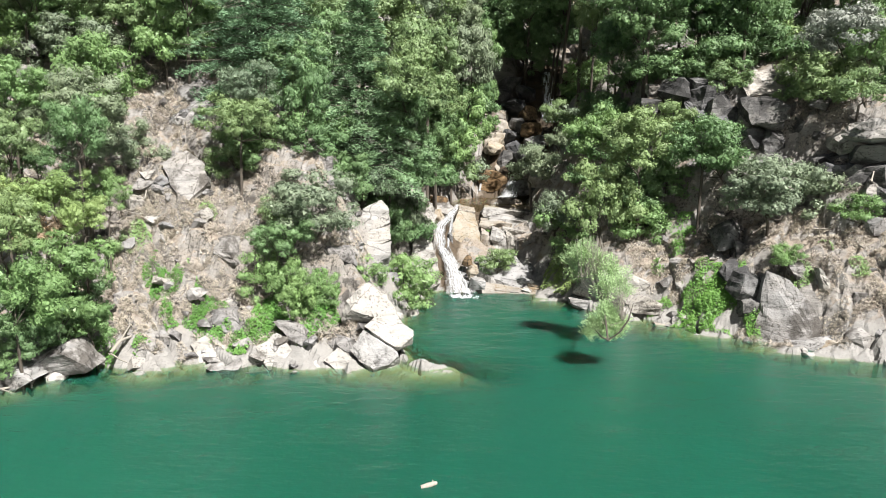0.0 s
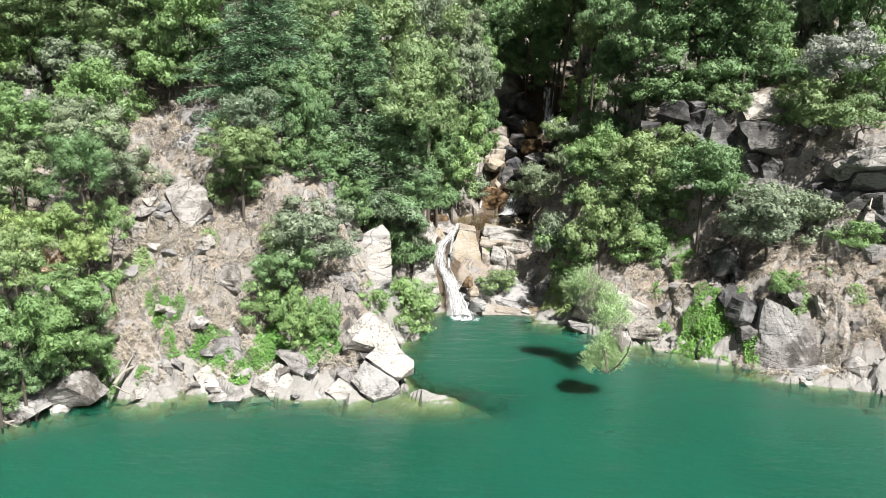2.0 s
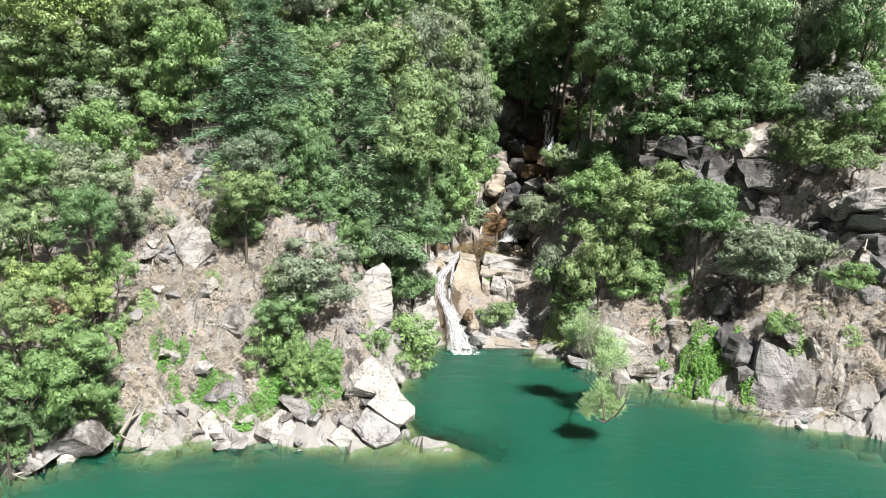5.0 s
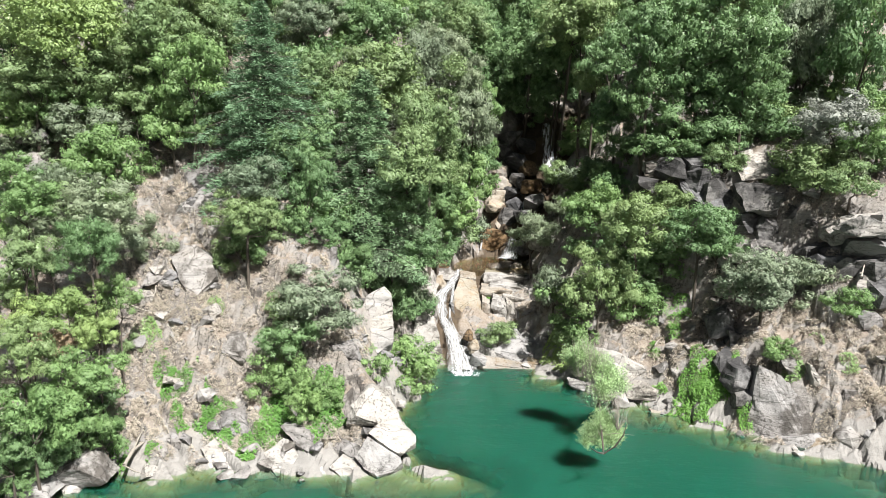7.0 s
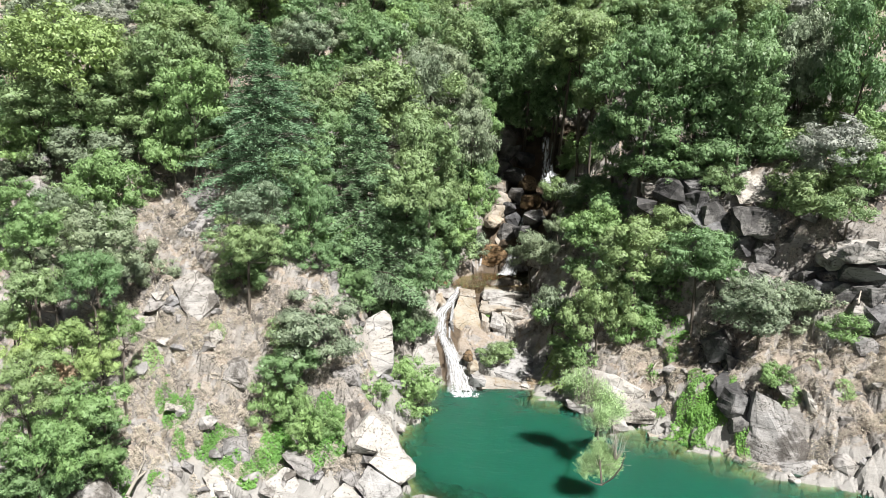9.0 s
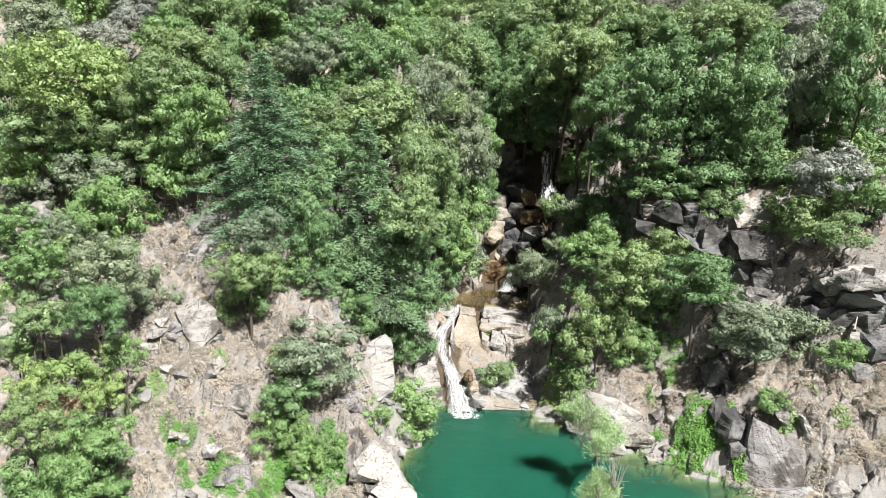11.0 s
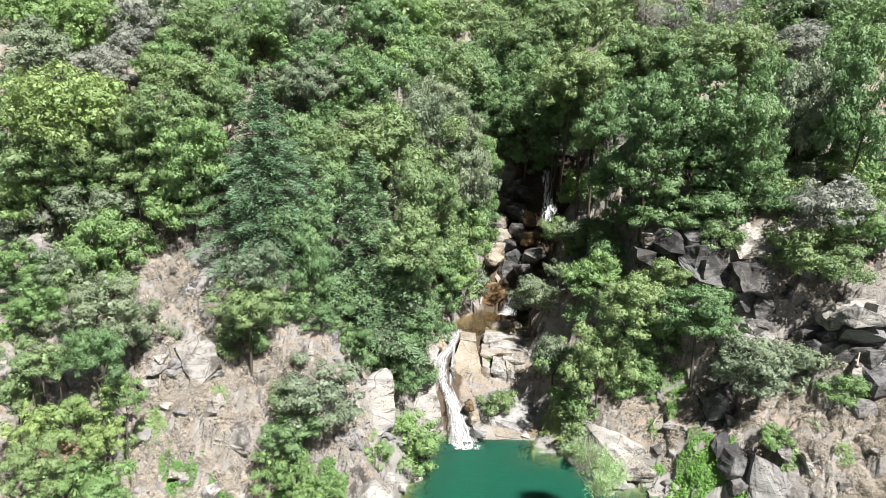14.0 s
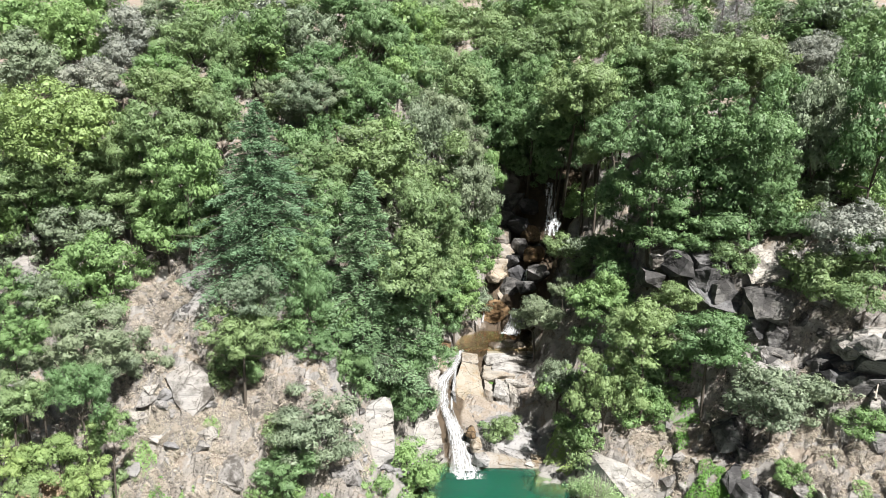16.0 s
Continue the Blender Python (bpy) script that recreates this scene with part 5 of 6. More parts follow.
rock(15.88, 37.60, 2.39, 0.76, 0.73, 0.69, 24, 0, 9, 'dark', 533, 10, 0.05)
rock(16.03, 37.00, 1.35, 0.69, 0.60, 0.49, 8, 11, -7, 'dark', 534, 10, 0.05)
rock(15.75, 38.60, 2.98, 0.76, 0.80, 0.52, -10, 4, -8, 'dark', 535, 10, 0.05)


# ---------------------------------------------------------------- trees and shrubs
tree(-4.0, 82.0, 32.4, 4.2, 3.4, 'grey', 'far', 'wooded slope')
tree(10.4, 82.0, 32.4, 3.7, 3.0, 'bright', 'far', 'wooded slope')
tree(-8.4, 37.8, 6.1, 1.1, 0.9, 'olive', 'under')
tree(-23.9, 42.8, 11.8, 1.3, 1.1, 'oak', 'under')
tree(-21.6, 42.2, 11.2, 1.5, 1.3, 'olive', 'under')
tree(-19.4, 42.6, 11.2, 1.3, 1.1, 'olive', 'under')
tree(-8.8, 41.6, 10.5, 1.0, 0.9, 'oak', 'under')
tree(25.7, 42.8, 13.5, 1.2, 1.0, 'oak', 'under')
tree(-22.6, 44.1, 12.4, 1.4, 1.2, 'olive', 'under')
tree(-9.1, 45.0, 13.6, 1.3, 1.1, 'olive', 'under')
tree(-6.9, 44.4, 10.4, 1.6, 1.4, 'bright', 'under')
tree(8.3, 44.2, 1.7, 1.5, 1.3, 'olive', 'under')
tree(23.6, 43.7, 13.6, 1.7, 1.4, 'grey', 'under')
tree(25.6, 44.0, 14.6, 1.5, 1.2, 'oak', 'under')
tree(-22.4, 46.6, 14.7, 1.1, 0.9, 'olive', 'under')
tree(-13.1, 46.9, 15.4, 1.4, 1.2, 'oak', 'under')
tree(-7.8, 47.3, 11.5, 1.4, 1.2, 'oak', 'under')
tree(26.9, 47.0, 16.0, 1.3, 1.1, 'olive', 'under')
tree(-21.4, 47.9, 16.0, 1.4, 1.2, 'grey', 'under')
tree(-19.6, 48.4, 15.4, 1.3, 1.1, 'oak', 'under')
tree(-14.9, 49.1, 16.2, 1.3, 1.1, 'oak', 'under')
tree(-12.5, 48.9, 17.2, 1.6, 1.4, 'oak', 'under')
tree(8.0, 48.4, 4.3, 1.7, 1.4, 'bright', 'under')
tree(11.7, 48.5, 8.0, 1.7, 1.4, 'oak', 'under')
tree(19.3, 49.0, 15.0, 1.5, 1.3, 'olive', 'under')
tree(22.2, 47.8, 15.3, 1.7, 1.4, 'oak', 'under')
tree(23.1, 49.0, 16.2, 1.5, 1.2, 'olive', 'under')
tree(26.7, 48.9, 16.6, 1.6, 1.3, 'bright', 'under')
tree(28.6, 48.1, 16.6, 1.4, 1.2, 'oak', 'under')
tree(-29.4, 50.3, 17.4, 1.4, 1.2, 'oak', 'under')
tree(-15.9, 50.4, 17.0, 1.4, 1.2, 'bright', 'under')
tree(-10.3, 50.0, 17.5, 1.3, 1.1, 'bright', 'under')
tree(-7.7, 50.4, 13.8, 1.6, 1.4, 'grey', 'under')
tree(9.5, 50.4, 7.0, 1.1, 1.0, 'oak', 'under')
tree(11.9, 51.4, 11.3, 1.3, 1.1, 'oak', 'under')
tree(14.0, 50.9, 13.7, 1.3, 1.1, 'oak', 'under')
tree(24.5, 50.5, 16.8, 1.2, 1.0, 'grey', 'under')
tree(26.3, 51.1, 17.6, 1.1, 0.9, 'oak', 'under')
tree(28.1, 50.4, 17.8, 1.6, 1.4, 'bright', 'under')
tree(30.6, 50.3, 18.2, 1.7, 1.4, 'olive', 'under')
tree(-16.0, 52.0, 18.3, 1.5, 1.3, 'grey', 'under')
tree(10.2, 52.0, 9.0, 1.6, 1.3, 'oak', 'under')
tree(11.9, 53.2, 11.9, 1.3, 1.1, 'oak', 'under')
tree(23.0, 52.0, 17.2, 1.3, 1.1, 'oak', 'under')
tree(26.1, 53.1, 18.0, 1.0, 0.9, 'oak', 'under')
tree(-10.1, 54.8, 20.0, 1.6, 1.4, 'oak', 'under')
tree(-8.2, 55.0, 18.4, 1.6, 1.4, 'olive', 'under')
tree(11.7, 55.3, 11.5, 1.2, 1.0, 'olive', 'under')
tree(-8.9, 56.6, 20.6, 1.4, 1.2, 'oak', 'under')
tree(-6.8, 57.8, 20.0, 1.4, 1.2, 'grey', 'under')
tree(-4.4, 56.7, 14.1, 1.3, 1.1, 'grey', 'under')
tree(0.6, 57.2, 6.5, 1.6, 1.4, 'olive', 'under')
tree(10.2, 56.6, 10.3, 1.1, 0.9, 'olive', 'under', lean=32)
tree(12.2, 56.8, 12.0, 1.5, 1.3, 'oak', 'under')
tree(-10.9, 59.3, 21.6, 1.5, 1.3, 'grey', 'under')
tree(-7.9, 59.5, 21.1, 1.6, 1.4, 'bright', 'under')
tree(-4.3, 58.6, 15.7, 1.1, 1.0, 'grey', 'under')
tree(12.1, 58.4, 11.7, 1.2, 1.0, 'oak', 'under')
tree(-13.3, 61.8, 22.2, 1.5, 1.3, 'olive', 'under')
tree(-4.1, 61.1, 20.2, 1.4, 1.2, 'bright', 'under')
tree(2.8, 60.6, 6.3, 1.2, 1.1, 'grey', 'under')
tree(10.6, 60.9, 10.9, 1.5, 1.3, 'grey', 'under', lean=32)
tree(12.6, 61.9, 14.2, 1.4, 1.2, 'olive', 'under')
tree(-14.8, 63.6, 23.2, 1.2, 1.0, 'grey', 'under')
tree(-3.1, 64.1, 23.2, 1.2, 1.0, 'olive', 'under')
tree(-15.1, 65.8, 24.0, 1.4, 1.2, 'oak', 'under')
tree(-3.9, 65.0, 23.9, 1.3, 1.1, 'grey', 'under')
tree(-4.0, 66.9, 24.7, 1.6, 1.3, 'bright', 'under')
tree(12.2, 70.1, 12.7, 1.7, 1.4, 'bright', 'under', lean=32)
tree(-3.7, 71.9, 26.5, 1.6, 1.4, 'bright', 'under')
tree(-0.7, 73.6, 26.7, 1.6, 1.3, 'olive', 'under')
tree(-22.8, 46.5, 21.2, 4.0, 2.3, 'yellow')
tree(-24.6, 45.0, 18.1, 2.4, 1.8, 'olive')
tree(-21.5, 47.6, 18.0, 2.4, 2.0, 'olive')
tree(-17.4, 46.8, 21.2, 2.3, 2.0, 'olive')
tree(-15.2, 45.5, 18.7, 2.3, 2.1, 'bright')
tree(-16.8, 46.0, 15.8, 1.9, 2.2, 'bright')
tree(-15.2, 46.9, 15.0, 1.4, 1.3, 'bright')
tree(-19.8, 43.5, 13.0, 2.4, 2.2, 'bright')
tree(-21.9, 46.4, 15.5, 2.3, 1.5, 'grey')
tree(-25.7, 45.8, 14.3, 2.0, 1.5, 'grey')
tree(-20.0, 34.9, 12.2, 1.5, 1.3, 'bright', 'near')
tree(-17.8, 36.8, 11.4, 2.5, 1.5, 'grey', 'near')
tree(-19.2, 32.8, 10.0, 1.6, 1.4, 'olive', 'near')
tree(-16.2, 33.1, 10.5, 1.6, 1.6, 'oak', 'near')
tree(-16.8, 41.2, 9.1, 1.9, 1.5, 'grey', 'near')
tree(-16.1, 35.2, 7.3, 1.1, 1.2, 'bright', 'near')
tree(-17.1, 32.5, 7.5, 1.7, 0.9, 'yellow', 'near')
tree(-15.8, 32.1, 6.7, 1.2, 1.1, 'yellow', 'near')
tree(-19.1, 32.1, 7.2, 1.5, 1.1, 'yellow', 'near')
tree(-17.5, 29.1, 6.6, 1.6, 1.5, 'olive', 'near')
tree(-16.0, 31.0, 4.7, 1.9, 1.6, 'bright', 'near')
tree(-17.1, 28.6, 4.2, 1.9, 1.7, 'bright', 'near')
tree(-16.3, 30.1, 3.1, 1.7, 1.3, 'bright', 'near')
tree(-16.2, 37.1, 3.6, 1.4, 1.5, 'olive', 'near')
tree(-10.4, 40.9, 12.6, 1.9, 1.5, 'grey', 'near')
tree(-10.7, 39.4, 11.0, 2.0, 1.4, 'olive', 'near')
tree(-7.9, 41.9, 12.2, 1.7, 1.9, 'oak', 'near')
tree(-11.5, 41.3, 8.2, 2.0, 1.8, 'olive', 'near')
tree(-8.8, 45.1, 14.6, 2.1, 1.7, 'oak')
tree(-4.1, 57.1, 18.1, 4.6, 3.0, 'olive')
tree(-2.2, 44.8, 13.3, 2.4, 2.2, 'olive', lean=28)
tree(-1.4, 61.3, 20.0, 2.5, 3.0, 'grey')
tree(2.1, 59.7, 15.3, 2.3, 3.1, 'grey')
tree(1.2, 60.3, 11.1, 2.8, 2.8, 'bright')
tree(0.7, 56.0, 8.7, 2.3, 1.9, 'bright')
tree(-8.6, 51.0, 18.3, 2.3, 1.9, 'olive')
tree(-5.8, 60.0, 23.0, 2.5, 2.3, 'oak')
tree(-9.7, 58.3, 23.5, 2.3, 2.0, 'grey')
tree(-2.0, 68.2, 24.4, 2.3, 2.3, 'oak')
tree(-2.3, 46.6, 8.9, 1.7, 1.9, 'grey', lean=28)
tree(-6.6, 37.1, 6.6, 2.6, 1.7, 'grey', 'near')
tree(-8.2, 35.3, 3.2, 1.5, 1.6, 'bright', 'near')
tree(-2.8, 41.6, 1.1, 2.9, 1.7, 'bright', 'near')
tree(-2.0, 47.6, 4.3, 1.3, 1.8, 'grey', lean=28)
tree(-5.5, 42.2, 7.7, 1.7, 1.5, 'oak', 'near')
tree(2.4, 71.7, 23.5, 3.4, 3.2, 'oak')
tree(7.7, 65.8, 21.1, 2.7, 2.7, 'oak', lean=32)
tree(11.4, 62.6, 22.6, 2.8, 2.6, 'olive')
tree(12.0, 60.1, 19.1, 1.7, 1.9, 'olive')
tree(13.4, 49.4, 21.0, 2.2, 2.5, 'oak')
tree(16.6, 49.1, 21.5, 2.6, 2.6, 'oak')
tree(18.9, 47.4, 20.4, 2.3, 2.6, 'oak')
tree(13.4, 50.1, 17.4, 2.1, 2.2, 'oak')
tree(16.7, 49.7, 17.6, 2.7, 2.4, 'oak')
tree(19.9, 48.2, 17.4, 2.2, 2.2, 'oak')
tree(14.6, 49.5, 14.6, 2.4, 1.6, 'oak')
tree(17.9, 49.2, 14.8, 2.8, 1.4, 'oak')
tree(20.4, 48.9, 15.0, 2.0, 1.4, 'oak')
tree(12.5, 64.2, 14.2, 2.3, 1.9, 'bright')
tree(24.3, 51.4, 20.8, 2.2, 3.5, 'grey')
tree(26.2, 47.8, 20.9, 2.5, 3.7, 'oak')
tree(22.7, 42.9, 15.7, 2.5, 1.4, 'silver')
tree(23.8, 42.0, 15.0, 1.3, 1.3, 'bright')
tree(21.8, 43.7, 13.2, 2.6, 1.5, 'olive')
tree(22.6, 40.7, 12.8, 1.5, 0.9, 'olive')
tree(17.5, 46.1, 13.3, 1.3, 1.1, 'olive')
tree(10.7, 49.9, 9.7, 2.2, 2.0, 'bright')
tree(11.8, 43.7, 9.4, 2.3, 1.9, 'olive')
tree(14.3, 46.4, 11.0, 1.4, 1.1, 'olive')
tree(15.2, 42.9, 9.5, 2.2, 1.7, 'oak')
tree(9.6, 43.7, 6.1, 1.9, 2.3, 'olive')
tree(12.2, 44.0, 4.6, 1.7, 1.5, 'bright')
tree(13.8, 45.1, 6.9, 2.0, 1.6, 'oak')
tree(7.5, 48.2, 4.6, 1.4, 1.5, 'grey')
tree(17.8, 39.5, 7.3, 2.4, 1.5, 'grey')
tree(21.4, 40.1, 7.0, 1.7, 1.4, 'grey')
tree(6.6, 53.7, 7.6, 1.7, 1.6, 'grey')
tree(8.6, 54.1, 9.3, 0.9, 0.9, 'grey')
tree(17.9, 37.3, 4.0, 0.9, 0.7, 'bright')
tree(3.7, 47.2, 1.7, 1.1, 0.8, 'olive')
tree(-35.2, 67.9, 28.3, 4.8, 2.9, 'bright')
tree(-29.3, 63.6, 27.6, 3.3, 2.8, 'bright')
tree(-29.8, 56.3, 24.6, 3.0, 2.6, 'grey')
tree(-25.1, 56.0, 24.2, 2.2, 1.5, 'silver')
tree(-24.5, 63.2, 27.5, 3.0, 2.5, 'silver')
tree(-18.6, 59.0, 27.2, 2.5, 2.0, 'olive')
tree(-16.4, 58.4, 26.4, 1.9, 1.9, 'olive')
tree(-20.3, 56.1, 24.2, 2.3, 2.0, 'bright')
tree(-16.7, 55.0, 23.4, 2.4, 2.2, 'oak')
tree(-11.3, 65.7, 27.7, 2.7, 2.6, 'grey')
tree(-9.4, 59.4, 24.8, 2.7, 1.8, 'oak')
tree(-6.6, 61.3, 23.7, 2.8, 2.6, 'oak')
tree(-10.1, 56.3, 22.8, 1.9, 1.5, 'grey')
tree(-7.2, 72.1, 28.7, 3.3, 3.2, 'oak')
tree(-3.1, 76.8, 29.0, 3.0, 3.3, 'bright')
tree(-3.5, 72.4, 24.9, 2.6, 2.5, 'oak')
tree(-1.0, 64.9, 21.4, 2.5, 2.5, 'grey')
tree(2.9, 73.2, 23.8, 3.3, 3.1, 'oak')
tree(7.9, 75.3, 27.4, 4.0, 2.9, 'olive', lean=32)
tree(12.2, 74.7, 28.4, 3.5, 2.9, 'olive', lean=32)
tree(13.9, 65.0, 27.7, 2.6, 2.9, 'olive')
tree(10.4, 60.3, 23.5, 2.8, 2.7, 'olive', lean=32)
tree(8.7, 68.1, 23.3, 2.4, 2.6, 'oak', lean=32)
tree(16.8, 63.0, 25.1, 3.2, 2.6, 'olive')
tree(21.0, 59.4, 25.4, 3.3, 2.2, 'olive')
tree(29.1, 62.0, 25.5, 3.1, 2.1, 'silver')
tree(28.7, 53.2, 24.6, 2.4, 3.1, 'oak')
tree(32.8, 69.5, 29.0, 3.5, 2.8, 'oak')
tree(33.8, 62.7, 27.9, 2.9, 2.7, 'oak')
tree(25.2, 53.8, 21.7, 2.5, 3.1, 'grey')
tree(1.6, 61.0, 19.5, 1.9, 2.1, 'grey')
tree(3.2, 63.0, 16.8, 1.5, 1.9, 'bright', lean=32)
tree(4.0, 66.0, 16.6, 1.3, 2.0, 'bright', lean=32)
tree(3.7, 64.5, 12.8, 1.0, 1.7, 'bright', lean=32)
tree(4.1, 62.5, 10.3, 0.7, 0.8, 'bright', lean=32)
tree(9.4, 70.0, 16.1, 1.4, 1.4, 'oak', lean=32)
tree(9.3, 60.0, 11.3, 1.2, 1.2, 'olive', lean=32)
tree(-18.8, 47.0, 19.7, 1.8, 1.8, 'olive')
tree(-28.4, 50.0, 22.0, 1.8, 2.2, 'olive')
tree(-26.2, 45.0, 15.9, 1.8, 1.6, 'bright')
tree(-23.5, 46.0, 16.9, 1.8, 1.4, 'bright')
tree(-19.4, 47.0, 16.9, 1.8, 1.6, 'olive')
tree(-14.9, 52.0, 21.1, 1.9, 1.9, 'olive')
tree(-17.8, 53.0, 23.4, 2.6, 1.7, 'olive')
tree(-24.2, 41.0, 13.0, 1.5, 1.3, 'bright', 'near')
tree(-21.9, 42.0, 12.5, 1.3, 1.3, 'grey', 'near')
tree(-21.7, 36.0, 10.7, 1.3, 1.1, 'bright', 'near')
tree(-20.1, 33.0, 8.3, 1.2, 0.9, 'olive', 'near')
tree(-15.2, 31.0, 2.2, 1.0, 1.0, 'bright', 'near')
tree(-17.8, 28.0, 2.7, 1.4, 1.1, 'oak', 'near')
tree(-7.4, 42.0, 9.6, 1.8, 1.3, 'oak', 'near')
tree(-9.3, 42.0, 9.9, 1.7, 1.2, 'olive', 'near')
tree(-10.8, 46.0, 13.5, 1.8, 1.3, 'oak')
tree(-1.0, 52.0, 15.8, 2.4, 2.4, 'olive')
tree(-7.0, 50.0, 15.4, 2.3, 2.3, 'oak')
tree(-0.6, 54.0, 12.4, 2.1, 2.1, 'olive')
tree(-3.3, 45.0, 7.2, 1.4, 1.4, 'grey', lean=28)
tree(-7.7, 36.0, 5.1, 1.8, 1.1, 'oak', 'near')
tree(-6.6, 33.5, 2.5, 1.2, 1.2, 'bright', 'near')
tree(-5.7, 34.0, 2.9, 1.0, 1.0, 'bright', 'near')
tree(-4.2, 38.5, 2.7, 1.5, 1.0, 'bright', 'near')
tree(6.1, 70.0, 19.3, 2.7, 2.7, 'oak', lean=32)
tree(4.6, 72.0, 21.5, 2.8, 2.8, 'oak', lean=32)
tree(10.0, 66.0, 18.7, 2.3, 2.3, 'oak', lean=32)
tree(10.3, 64.0, 21.1, 2.3, 2.3, 'oak', lean=32)
tree(12.8, 58.0, 20.3, 2.1, 2.3, 'oak')
tree(12.5, 54.0, 16.2, 2.0, 2.1, 'oak')
tree(18.6, 50.0, 19.2, 2.5, 2.5, 'oak')
tree(15.6, 50.0, 19.6, 2.4, 2.4, 'oak')
tree(23.4, 54.0, 22.5, 1.8, 2.7, 'oak')
tree(13.3, 53.0, 13.4, 1.7, 1.3, 'oak')
tree(22.9, 52.0, 18.9, 1.6, 2.0, 'oak')
tree(27.2, 52.0, 19.0, 1.8, 2.3, 'oak')
tree(16.5, 43.0, 8.5, 1.4, 1.2, 'oak')
tree(11.6, 45.0, 6.6, 1.8, 1.6, 'oak')
tree(22.1, 38.5, 6.3, 1.2, 0.9, 'bright')
tree(8.8, 44.5, 3.0, 1.5, 1.0, 'bright')
tree(-24.7, 60.0, 25.2, 2.2, 2.0, 'silver')
tree(-15.5, 64.0, 28.0, 2.5, 2.5, 'oak')
tree(-9.6, 72.0, 30.2, 3.3, 2.2, 'oak')
tree(-22.4, 64.0, 28.5, 2.6, 2.1, 'grey')
tree(-15.2, 74.0, 30.4, 3.4, 2.3, 'olive')
tree(-5.2, 74.0, 26.8, 2.6, 2.6, 'oak')
tree(-0.3, 84.0, 30.2, 3.8, 3.2, 'oak')
tree(5.2, 84.0, 29.1, 3.8, 3.2, 'olive', lean=32)
tree(10.6, 84.0, 30.8, 3.9, 3.2, 'olive', lean=32)
tree(15.1, 82.0, 31.2, 3.8, 2.9, 'olive')
tree(5.4, 78.0, 25.3, 3.3, 2.7, 'oak', lean=32)
tree(9.7, 76.0, 26.3, 3.2, 2.6, 'oak', lean=32)
tree(14.7, 64.0, 24.4, 2.7, 2.5, 'oak')
tree(18.2, 60.0, 23.5, 2.8, 2.4, 'oak')
tree(22.2, 72.0, 28.2, 2.9, 2.9, 'oak')
tree(24.7, 60.0, 24.3, 2.4, 2.4, 'olive')
tree(29.6, 74.0, 29.9, 3.6, 2.7, 'oak')
tree(17.9, 74.0, 29.3, 2.6, 2.9, 'olive')
tree(-33.3, 74.0, 30.9, 4.3, 2.5, 'bright')
tree(-23.6, 48.7, 18.3, 3.4, 2.0, 'olive')
tree(-25.0, 46.3, 15.8, 2.0, 1.6, 'olive')
tree(-17.8, 48.0, 18.8, 1.9, 1.7, 'oak')
tree(-15.7, 46.8, 16.1, 2.0, 1.8, 'oak')
tree(-20.3, 35.7, 10.6, 1.3, 1.1, 'grey', 'near')
tree(-19.6, 35.9, 8.9, 1.3, 1.1, 'oak', 'near')
tree(-18.3, 38.1, 9.6, 2.1, 1.3, 'grey', 'near')
tree(-17.1, 30.1, 2.9, 1.4, 1.3, 'oak', 'near')
tree(-16.4, 32.1, 2.7, 1.7, 1.4, 'oak', 'near')
tree(-17.5, 29.7, 2.1, 1.6, 1.4, 'oak', 'near')
tree(-16.6, 31.1, 1.4, 1.5, 1.1, 'oak', 'near')
tree(-10.8, 41.9, 10.7, 1.6, 1.3, 'oak', 'near')
tree(-11.1, 40.5, 9.3, 1.7, 1.2, 'oak', 'near')
tree(-2.7, 46.1, 10.6, 2.1, 1.9, 'oak', lean=28)
tree(-1.6, 46.4, 7.8, 2.1, 1.9, 'oak', lean=28)
tree(1.6, 61.0, 11.5, 2.0, 2.6, 'oak')
tree(-1.9, 47.7, 4.2, 1.5, 1.6, 'oak', lean=28)
tree(-16.8, 59.4, 24.0, 1.6, 1.6, 'oak')
tree(1.3, 62.0, 16.8, 1.6, 1.8, 'oak')
tree(3.5, 63.9, 12.0, 1.2, 1.7, 'oak', lean=32)
tree(-28.7, 51.0, 19.2, 1.5, 1.9, 'oak')
tree(-18.3, 54.4, 21.2, 2.2, 1.5, 'oak')
tree(-24.5, 41.8, 11.3, 1.3, 1.1, 'oak', 'near')
tree(-18.1, 28.8, 1.3, 1.2, 1.0, 'oak', 'near')
tree(-1.4, 53.3, 12.8, 2.0, 2.0, 'oak')
tree(-0.4, 53.6, 9.8, 2.0, 2.0, 'oak')
tree(-1.0, 55.1, 9.8, 1.8, 1.8, 'oak')
tree(-0.1, 55.4, 7.2, 1.8, 1.8, 'oak')
tree(-3.6, 45.8, 5.4, 1.2, 1.2, 'oak', lean=28)
tree(-3.0, 45.9, 3.7, 1.2, 1.2, 'oak', lean=28)
tree(9.4, 72.0, 21.6, 3.9, 3.9, 'oak', lean=32)
tree(0.8, 72.0, 22.1, 3.9, 2.8, 'oak')
tree(7.7, 70.0, 17.9, 2.7, 2.7, 'oak', lean=32)
tree(-2.7, 80.0, 28.6, 3.7, 3.7, 'oak')
tree(2.6, 84.0, 29.5, 5.2, 3.9, 'olive')
tree(8.9, 86.0, 30.2, 4.6, 3.3, 'oak', lean=32)
tree(13.5, 68.0, 22.6, 2.6, 2.1, 'oak')
tree(31.2, 66.0, 25.9, 3.3, 2.1, 'silver')
tree(-23.8, 71.9, 28.7, 4.8, 3.8, 'bright', 'far', 'wooded slope')
tree(-15.7, 66.7, 26.3, 3.4, 2.7, 'bright', 'far', 'wooded slope')
